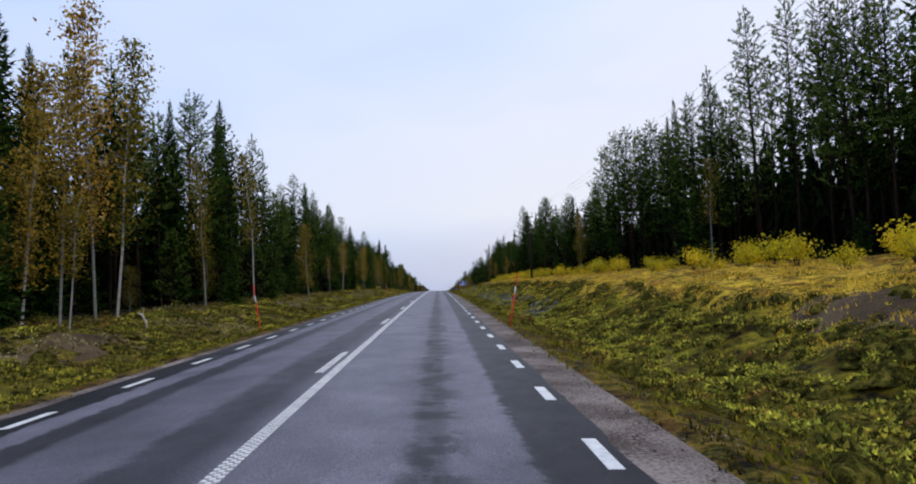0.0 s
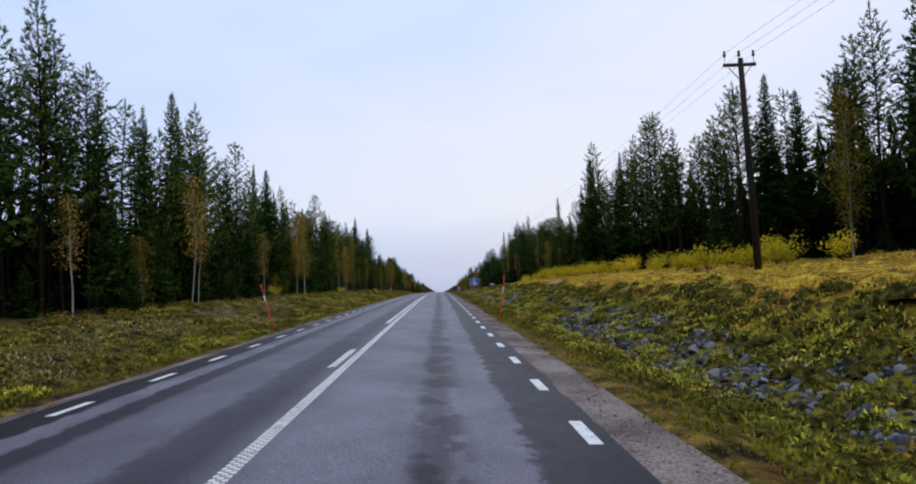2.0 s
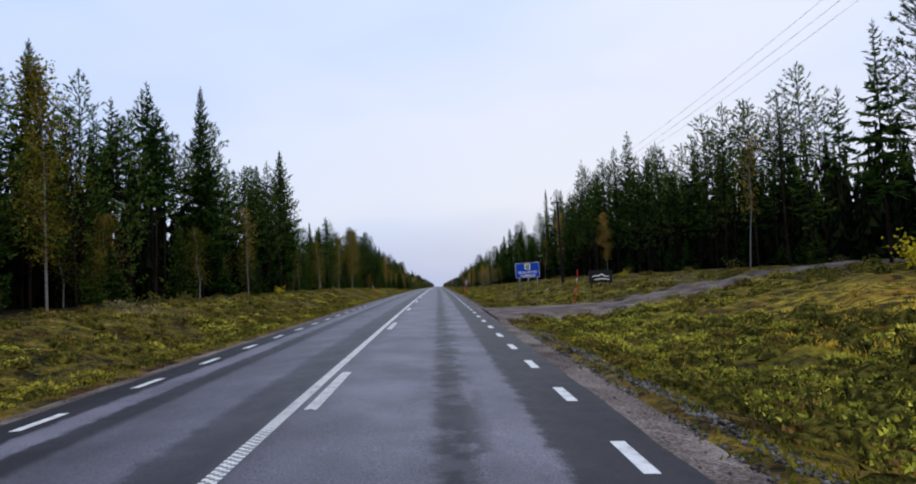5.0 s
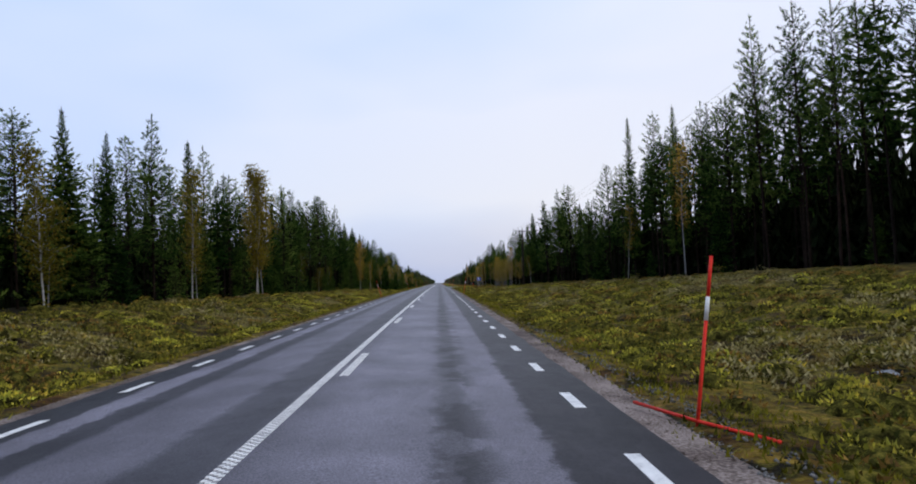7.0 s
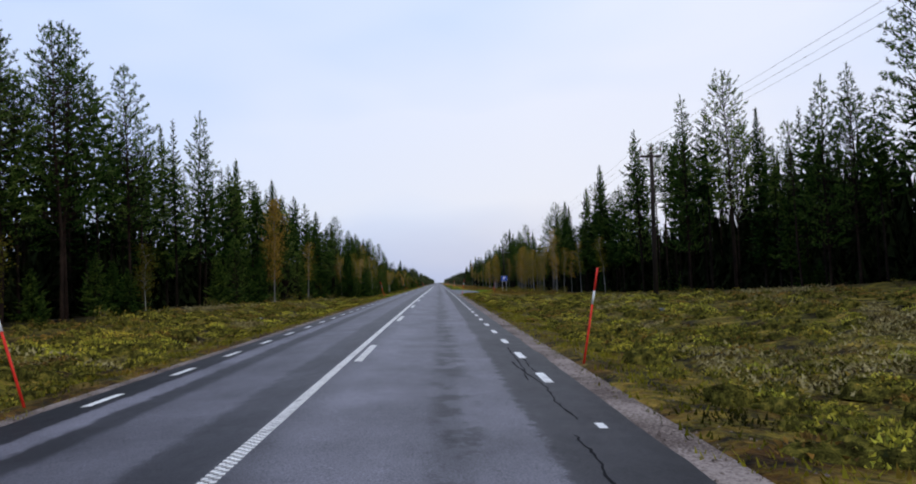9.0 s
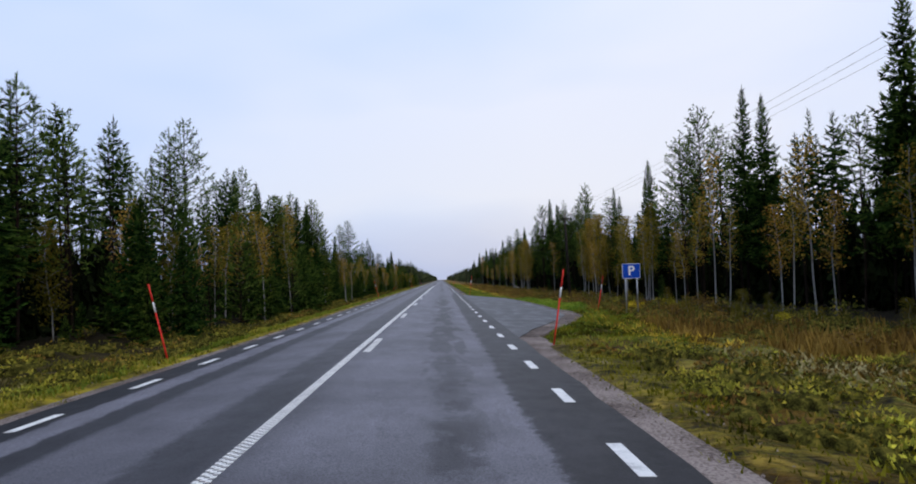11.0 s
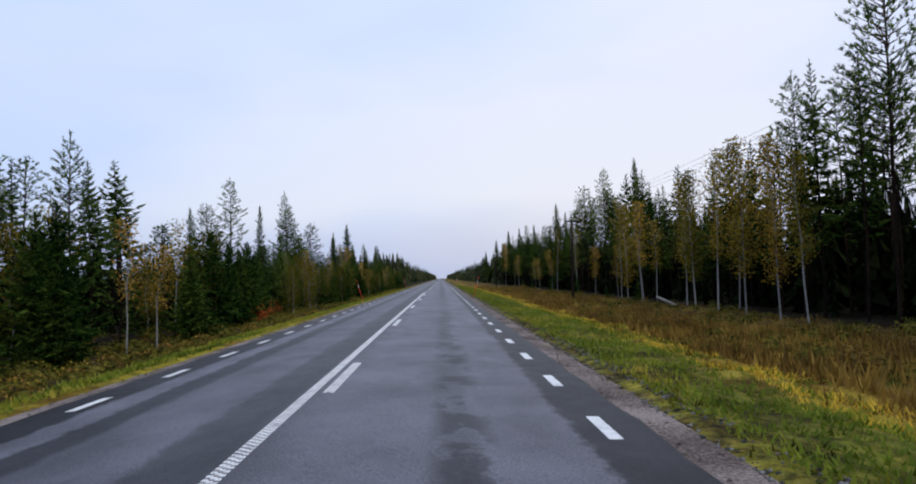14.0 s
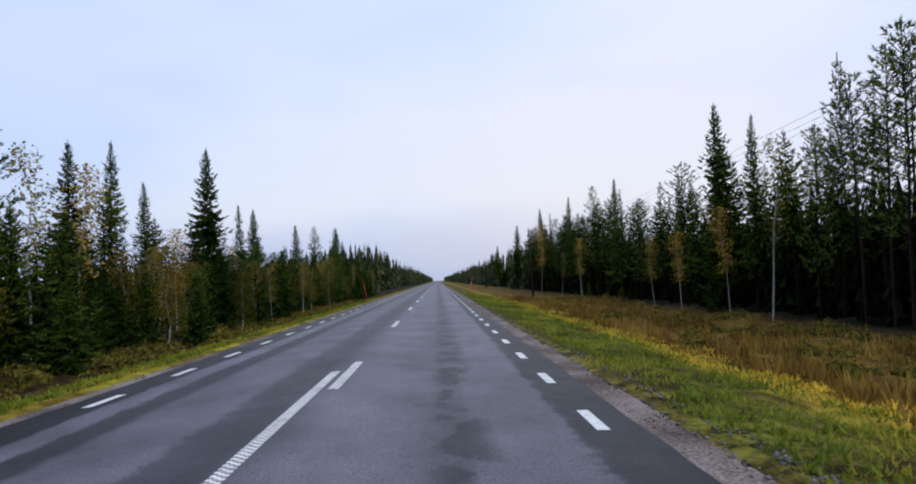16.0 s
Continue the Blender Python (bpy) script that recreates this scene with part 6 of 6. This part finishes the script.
# ---- ground cover ----
def cover(name, count, pick, mat, label, blades, size, spread, upright, seed):
    """Tufts of slim blades or leaves over the ground, in one mesh."""
    r = np.random.RandomState(seed)
    pts = []
    while len(pts) < count:
        p = pick(r)
        if p is not None:
            pts.append((p[0], p[1], ground_z(p[0], p[1]), p[2] if len(p) > 2 else 1.0))
    c = np.repeat(np.array(pts), blades, axis=0)
    n = len(c)
    a, k = r.uniform(0, 6.283, n), size * c[:, 3] * r.uniform(.55, 1.3, n)
    rad = spread * np.sqrt(r.rand(n)) * c[:, 3]
    b = r.uniform(0, 6.283, n)
    base = c[:, :3] + np.stack([rad * np.cos(b), rad * np.sin(b), -0.02 * np.ones(n)], 1)
    lean = r.uniform(.15, 1.0, n) * (1 - upright) + .12
    lift = np.sqrt(r.rand(n)) * np.sqrt(np.clip(1 - (rad / (spread * c[:, 3])) ** 2, 0, 1)) * spread * (1 - upright) ** 2 * 1.1
    base[:, 2] += lift * c[:, 3]
    up = np.stack([np.cos(a) * lean, np.sin(a) * lean, np.ones(n) * (.35 + .65 * upright)], 1)
    up /= np.linalg.norm(up, axis=1)[:, None]
    wide = k * (.05 + .30 * (1 - upright) ** 1.5)
    w = np.stack([-np.sin(a), np.cos(a), np.zeros(n)], 1) * wide[:, None]
    v = np.stack([base - w, base + w, base + up * k[:, None]], 1).reshape(-1, 3)
    return tagged(new(name, mesh_np(name, v, np.arange(n * 3).reshape(-1, 3), mat)), label, "ground cover", kind="stuff")


def in_bay(x, y):
    return 336 < y < 384 and 0 < x < bay_edge(y) + .6


def verge(r, x0, x1, y0, y1, side, power=1.6):
    x = side * (x0 + (x1 - x0) * r.rand() ** power)
    y = y0 + (y1 - y0) * r.rand()
    return None if near_track(x, y) or in_bay(x, y) else (x, y, r.uniform(.6, 1.4))


def patchy(p, scale, level, seed):
    return p if p and noise.noise(Vector((p[0] * scale, p[1] * scale, seed))) > level else None


def rocky(x, y):
    """Where the blasted rock lies bare on the bank."""
    if not 33 < y < 152 or abs(x - interp(y, [(33, 7.25), (55, 7.65), (90, 7.95), (152, 8.15)])) > 1.45:
        return False
    level = interp(y, [(33, .1), (36, -.25), (41, -.1), (45, .2), (50, -.5), (62, -.35), (65, .1), (70, -.2), (75, .15), (80, -.45), (90, -.3), (95, .12), (105, .0), (116, -.25), (124, -.55)])
    return noise.noise(Vector((x * .45, y * .16, 21))) + .45 * noise.noise(Vector((x * 1.3, y * .9, 2))) > level


def withered(x, y):
    """Flattened pale grass between the heath plants."""
    return (x < -6 or y > 172) and noise.noise(Vector((x * .30, y * .17, 95))) > .20


def clumps(name, count, pick, mat, label, leaves, radius, tall, leaf, seed):
    """Dwarf shrubs and moss cushions: low uneven mounds with leafy shoots standing out of them, in one mesh."""
    r = np.random.RandomState(seed)
    pts = []
    while len(pts) < count:
        p = pick(r)
        if p is not None and not ((rocky(p[0], p[1]) or withered(p[0], p[1])) and r.rand() < .72):
            pts.append((p[0], p[1], ground_z(p[0], p[1]), p[2]))
    c = np.array(pts)
    n = len(c)
    rad, high = radius * c[:, 3], tall * c[:, 3] * r.uniform(.6, 1.3, n)
    k = 6
    ang = np.arange(k) / k * 6.2832 + r.uniform(0, 6.28, (n, 1))
    squash, turn = r.uniform(.6, 1.0, n), r.uniform(0, 3.14, n)

    def ring(f, h):
        q = rad[:, None] * f * r.uniform(.72, 1.28, (n, k))
        px, py = q * np.cos(ang), q * np.sin(ang) * squash[:, None]
        cx, sx_ = np.cos(turn)[:, None], np.sin(turn)[:, None]
        return np.stack([c[:, :1] + px * cx - py * sx_, c[:, 1:2] + px * sx_ + py * cx, c[:, 2:3] + high[:, None] * h * r.uniform(.7, 1.3, (n, k))], 2)
    low, mid = ring(.95, -.35), ring(.66, .42)
    top = np.stack([c[:, 0], c[:, 1], c[:, 2] + high * .72], 1)[:, None]
    verts = np.concatenate([low, mid, top], 1)
    i, j = np.arange(k), (np.arange(k) + 1) % k
    tri = np.concatenate([np.stack([i, j, k + j], 1), np.stack([i, k + j, k + i], 1), np.stack([k + i, k + j, np.full(k, 2 * k)], 1)])
    faces = (tri[None] + (np.arange(n) * (2 * k + 1))[:, None, None]).reshape(-1, 3)
    verts = verts.reshape(-1, 3)
    w = np.sqrt(r.rand(n * leaves)) * .95
    b, own = r.uniform(0, 6.28, n * leaves), np.repeat(np.arange(n), leaves)
    at = np.stack([c[own, 0] + rad[own] * w * np.cos(b), c[own, 1] + rad[own] * w * np.sin(b), c[own, 2] + high[own] * (1 - .9 * w ** 2.2)], 1)
    head = np.stack([np.cos(b) * w, np.sin(b) * w, np.full(len(b), .8)], 1)
    shoots = needles(r, at, head, np.full(len(b), leaf) * c[own, 3], .32, .5, 1)
    faces = np.concatenate([faces, len(verts) + np.arange(len(shoots)).reshape(-1, 3)])
    ob = tagged(new(name, mesh_np(name, np.concatenate([verts, shoots]), faces, mat)), label, "ground cover", kind="stuff")
    # the mounds take the painted shade tone, the shoots keep their own colour
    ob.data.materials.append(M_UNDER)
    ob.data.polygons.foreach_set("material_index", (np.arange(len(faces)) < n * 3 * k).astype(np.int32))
    return ob


def off_bank(p):
    """None on the golden top of the bank."""
    return None if p and p[0] > (9.4 if p[1] < 70 else 10.6) and p[1] < 168 else p


clumps("heath_right", 2200, lambda r: off_bank(patchy(verge(r, 5.2, 19, 2, 335, 1, 1.5), .35, -.2, 2)), M_HEATHER, "low dark green and brown heath plants", 46, .36, .24, .060, 3)
clumps("heath_left", 2100, lambda r: patchy(verge(r, 5.0, 13, 2, 345, -1, 1.2), .35, -.25, 5), M_HEATHER, "low dark green and brown heath plants", 46, .36, .24, .060, 4)
clumps("moss_right", 1950, lambda r: off_bank(patchy(verge(r, 5.2, 15, 2, 335, 1, 1.4), .5, -.05, 31)), M_LEAFY, "yellow-green moss and bilberry plants", 46, .32, .17, .060, 13)
clumps("moss_left", 1800, lambda r: patchy(verge(r, 4.9, 11, 2, 345, -1, 1.2), .3, .08, 35), M_LEAFY, "yellow-green moss and bilberry plants", 46, .32, .17, .060, 14)
clumps("dark_heath_left", 1100, lambda r: verge(r, 5.8, 9.5, 342, 540, -1, 1.0), M_HEATHER, "dark heath plants under the birches", 46, .36, .24, .060, 31)
clumps("heath_band", 420, lambda r: verge(r, 9.0, 10.9, 2, 165, 1, 1.0), M_HEATHER, "dark heather band under the top of the bank", 46, .38, .26, .060, 27)
clumps("lime_moss", 1900, lambda r: patchy(verge(r, 5.6, 9.8, 2, 172, 1, 1.0), .55, -.2, 71), M_LIME, "lime green moss and bilberry clumps on the bank", 46, .28, .16, .060, 21)
clumps("lime_moss_beyond", 450, lambda r: patchy(verge(r, 5.2, 17, 172, 335, 1, 1.0), .5, .1, 74), M_LIME, "lime green moss clumps in the verge", 46, .30, .15, .060, 22)
clumps("lime_moss_left", 800, lambda r: patchy(verge(r, 4.9, 10, 2, 335, -1, 1.0), .35, .22, 77), M_LIME, "lime green moss clumps in the verge", 46, .30, .15, .060, 23)
clumps("rusty_heath_right", 1450, lambda r: off_bank(patchy(verge(r, 4.8, 20, 2, 335, 1, 1.1), .6, .0, 81)), M_RUST, "rusty brown heath clumps in the verge", 46, .32, .17, .060, 24)
clumps("rusty_heath_left", 1500, lambda r: patchy(verge(r, 5.3, 12.5, 2, 540, -1, 1.0), .6, -.1, 84), M_RUST, "rusty brown heath clumps in the verge", 46, .32, .17, .060, 25)
cover("verge_grass_right", 17000, lambda r: verge(r, 4.25, 14, 2, 340, 1, 1.8), M_GRASS, "dry olive and ochre roadside grass", 8, .075, .20, .4, 1)
cover("verge_grass_left", 11000, lambda r: verge(r, 4.25, 10, 2, 350, -1, 1.4), M_GRASS, "dry olive and ochre roadside grass", 8, .075, .20, .4, 2)
def pale_patch(p):
    return p if p and withered(p[0], p[1]) else None


def meadow(p, r):
    """Thins the dry grass out behind the lay-by."""
    return None if p and (352 < p[1] < 386 and p[0] < 9.6 or 345 < p[1] < 395 and r.rand() < .72) else p


cover("pale_grass_left", 6500, lambda r: pale_patch(verge(r, 6.0, 12.5, 2, 340, -1, 1.0)), M_PALE, "pale flattened grass between the heath plants", 9, .085, .26, .18, 29)
cover("pale_grass_right", 6500, lambda r: pale_patch(verge(r, 6.5, 19, 172, 335, 1, 1.2)), M_PALE, "pale flattened grass between the heath plants", 9, .085, .26, .18, 30)
cover("shoulder_grass", 9500, lambda r: patchy(verge(r, 3.95, 5.2, 2, 500, 1 if r.rand() < .65 else -1, .8), .7, -.2, 51), M_GRASS, "short olive grass creeping onto the gravel shoulder", 8, .065, .14, .45, 15)
cover("green_verge_right", 20000, lambda r: verge(r, 4.45, 8.2, 336, 540, 1, 1.0), M_GREENGRASS, "fresh green grass strip beside the gravel", 7, .080, .15, .36, 6)
cover("green_verge_left", 9000, lambda r: verge(r, 4.4, 5.6, 330, 540, -1, 1.0), M_GREENGRASS, "fresh green grass strip beside the gravel", 6, .10, .13, .4, 7)
cover("dry_grass_right", 12000, lambda r: patchy(meadow(verge(r, 7.6, 19, 325, 540, 1, 1.1), r), .22, -.25, 41), M_DRY, "brown dry grass in the ditch", 7, .12, .25, .45, 8)
cover("tall_dry_grass", 5200, lambda r: patchy(meadow(verge(r, 8.6, 16, 335, 540, 1, 1.2), r), .3, .0, 43), M_DRY, "tall brown dry grass in the ditch", 7, .36, .26, .68, 28)
cover("bay_grass", 13000, lambda r: (lambda y: (bay_edge(y) + (.9 if y < 352 else .3) + 2.3 * r.rand() ** 1.1, y, r.uniform(.5, 1.3)) if 353 < y < 373 + 3 * r.rand() or r.rand() < .22 else None)(341 + 44 * r.rand() ** .8), M_LUSH, "fresh green grass along the lay-by", 7, .09, .13, .42, 26)
clumps("meadow_heath", 620, lambda r: patchy(verge(r, 8.8, 19, 395, 540, 1, 1.0), .3, -.1, 57), M_HEATHER, "dark heath plants scattered in the dry grass", 46, .40, .30, .060, 37)
clumps("bay_heath", 620, lambda r: verge(r, 9.8, 18, 338, 398, 1, 1.0), M_HEATHER, "dark olive and brown heath behind the lay-by", 46, .42, .34, .060, 33)
clumps("bay_rusty_heath", 300, lambda r: verge(r, 9.6, 16, 342, 398, 1, 1.0), M_RUST, "rusty brown heath behind the lay-by", 46, .36, .26, .060, 34)
cover("bay_olive_grass", 5000, lambda r: (lambda y: (bay_edge(y) + .75 + 3.4 * r.rand(), y, r.uniform(.5, 1.3)))(338 + 17 * r.rand()), M_GRASS, "short olive and yellow grass round the parking sign", 7, .085, .16, .40, 36)
cover("golden_grass", 8000, lambda r: patchy(meadow(verge(r, 6.9, 8.9, 336, 540, 1, 1.0), r), .3, -.35, 61), M_OCHRE, "golden dry grass along the ditch", 5, .10, .16, .45, 18)
cover("bank_grass", 15000, lambda r: (lambda p: p if p and noise.noise(Vector((p[0] * .55, p[1] * .16, 91))) > -.12 else None)(verge(r, 9.0, 21, 2, 162, 1, 1.3)), M_OCHRE, "golden ochre grass on top of the bank", 7, .085, .24, .4, 9)


# ---- blasted stones on the bank ----
def stone_mesh(seed, plain=False):
    r = random.Random(seed)
    bm = bmesh.new()
    if plain:
        bmesh.ops.create_cone(bm, cap_ends=True, cap_tris=True, segments=5, radius1=1, radius2=.55, depth=1.3)
        bmesh.ops.delete(bm, geom=[q for q in bm.faces if q.normal.z < -.9], context="FACES_ONLY")
        bmesh.ops.triangulate(bm, faces=bm.faces)
    else:
        bmesh.ops.create_icosphere(bm, subdivisions=1, radius=1)
    for q in bm.verts:
        q.co *= r.uniform(.5, 1.3)
    bmesh.ops.scale(bm, vec=(1, r.uniform(.6, .9), r.uniform(.45, .7)), verts=bm.verts)
    me = bpy.data.meshes.new("stone")
    bm.to_mesh(me)
    bm.free()
    me.materials.append(M_STONE)
    return me


stone_shapes = [stone_mesh(i) for i in range(6)]
chip_shapes = [stone_mesh(i, True) for i in range(8)]
rock = tagged(new("rock_fill"), "blue-grey blasted rock laid on the roadside bank", "rock fill", kind="structure")
srng = random.Random(9)
loose_v, loose_t, made = [], [], 0
while made < 13000:
    y = srng.uniform(33, 152)
    x = srng.uniform(5.7, 9.8)
    if not rocky(x, y):
        continue
    made += 1
    s = srng.uniform(.04, .095) if srng.random() < .9 else srng.uniform(.095, .17)
    m = pose(x, y, ground_z(x, y) + s * .35, srng.uniform(-30, 30), srng.uniform(-30, 30), srng.uniform(0, 360)) @ Matrix.Scale(s, 4)
    own = made % 44 == 0
    me = srng.choice(stone_shapes if own else chip_shapes)
    if own:
        ob = new("stone", me)
        ob.parent = rock
        ob.matrix_basis = m
    else:
        k = len(loose_v)
        loose_v.extend(m @ q.co for q in me.vertices)
        loose_t.extend(tuple(i + k for i in f.vertices) for f in me.polygons)
tagged(child("small_stones", mesh_np("small_stones", loose_v, loose_t, M_STONE), rock), kind="stuff")
for k in range(26):
    side = srng.choice((-1, 1))
    y, x = srng.uniform(8, 330), srng.uniform(5.2, 12)
    s = srng.uniform(.08, .2)
    ob = tagged(new("boulder", srng.choice(stone_shapes)), "small grey stone lying in the verge", "stone", "verge stones")
    ob.matrix_basis = pose(side * x, y, ground_z(side * x, y) + s * .1, 0, 0, srng.uniform(0, 360)) @ Matrix.Scale(s, 4)

# pale stones beyond the municipality sign
for x, y, s in ((10.9, 201.2, .24), (11.5, 201.8, .20), (9.2, 234.6, .18), (9.7, 235.2, .14)):
    ob = tagged(new("pale_boulder", srng.choice(stone_shapes)), "pale rounded stone lying in the verge", "stone", "verge stones")
    ob.data = ob.data.copy()
    ob.data.materials.clear()
    ob.data.materials.append(M_DEADWOOD)
    ob.matrix_basis = pose(x, y, ground_z(x, y) + s * .15, 0, 0, srng.uniform(0, 360)) @ Matrix.Scale(s, 4)


# a strip of crushed stone outside the gravel
M_CHIP = material("crushed_rock", [(0.3, (.030, .030, .030)), (0.5, (.100, .099, .097)), (0.7, (.20, .198, .194))], 3, 25, 0.9, 0, island=0.4, spec=0.05)


def crushed_stone(name, count, y0, y1, x0, x1, small, large, seed):
    r = np.random.RandomState(seed)
    v, t = [], []
    while len(t) < count * 8:
        x, y = r.uniform(x0, x1), r.uniform(y0, y1)
        fade = min(1, (y - y0) / 10, (y1 - y) / 10)
        if noise.noise(Vector((x * 1.2, y * .5, seed))) + fade * .8 < .35:
            continue
        s, a = r.uniform(small, large), r.uniform(0, 6.28)
        z = max(ground_z(x, y), float(road_z(y)) + crown(x) - .02 if x < 4.4 else -99) + s * .25
        k = len(v)
        for q in range(4):
            d = s * r.uniform(.7, 1.3)
            v.append((x + d * math.cos(a + q * 1.57), y + d * math.sin(a + q * 1.57), z + s * r.uniform(-.3, .3)))
        v.append((x + s * r.uniform(-.4, .4), y, z + s * .7))
        v.append((x, y, z - s * .6))
        for q in range(4):
            t.append((k + q, k + (q + 1) % 4, k + 4))
            t.append((k + (q + 1) % 4, k + q, k + 5))
    tagged(new(name, mesh_np(name, v, t, M_CHIP)), "blue-grey crushed stone along the shoulder", "crushed stone", kind="stuff")


crushed_stone("crushed_stone", 6500, 112, 172, 4.15, 4.8, .015, .04, 3)
crushed_stone("crushed_stone_beyond", 3200, 184, 232, 4.15, 4.7, .012, .032, 5)
crushed_stone("crushed_stone_far", 6000, 388, 505, 4.15, 4.7, .014, .036, 7)

# loose gravel on the shoulders
gr = np.random.RandomState(4)
gv2, gt2 = [], []
for k in range(14000):
    side = 1 if gr.rand() < .75 else -1
    y = gr.uniform(2, 480)
    x = side * (3.75 + gr.rand() * 1.0)
    s = gr.uniform(.010, .03)
    z = float(road_z(y)) + crown(x) - .02 + s * .2
    if abs(x) > 4.5:
        z = max(z, ground_z(x, y))
    if in_bay(x, y):
        continue
    i = len(gv2)
    a = gr.uniform(0, 6.28)
    for q in range(4):
        gv2.append((x + s * math.cos(a + q * 1.57) * gr.uniform(.7, 1.2), y + s * math.sin(a + q * 1.57) * gr.uniform(.7, 1.2), z))
    gv2.append((x, y, z + s * .8))
    gt2.extend(((i, i + 1, i + 4), (i + 1, i + 2, i + 4), (i + 2, i + 3, i + 4), (i + 3, i, i + 4)))
tagged(new("loose_gravel", mesh_np("loose_gravel", gv2, gt2, M_GRAVEL)), "loose grey gravel on the road shoulders", "gravel", kind="stuff")
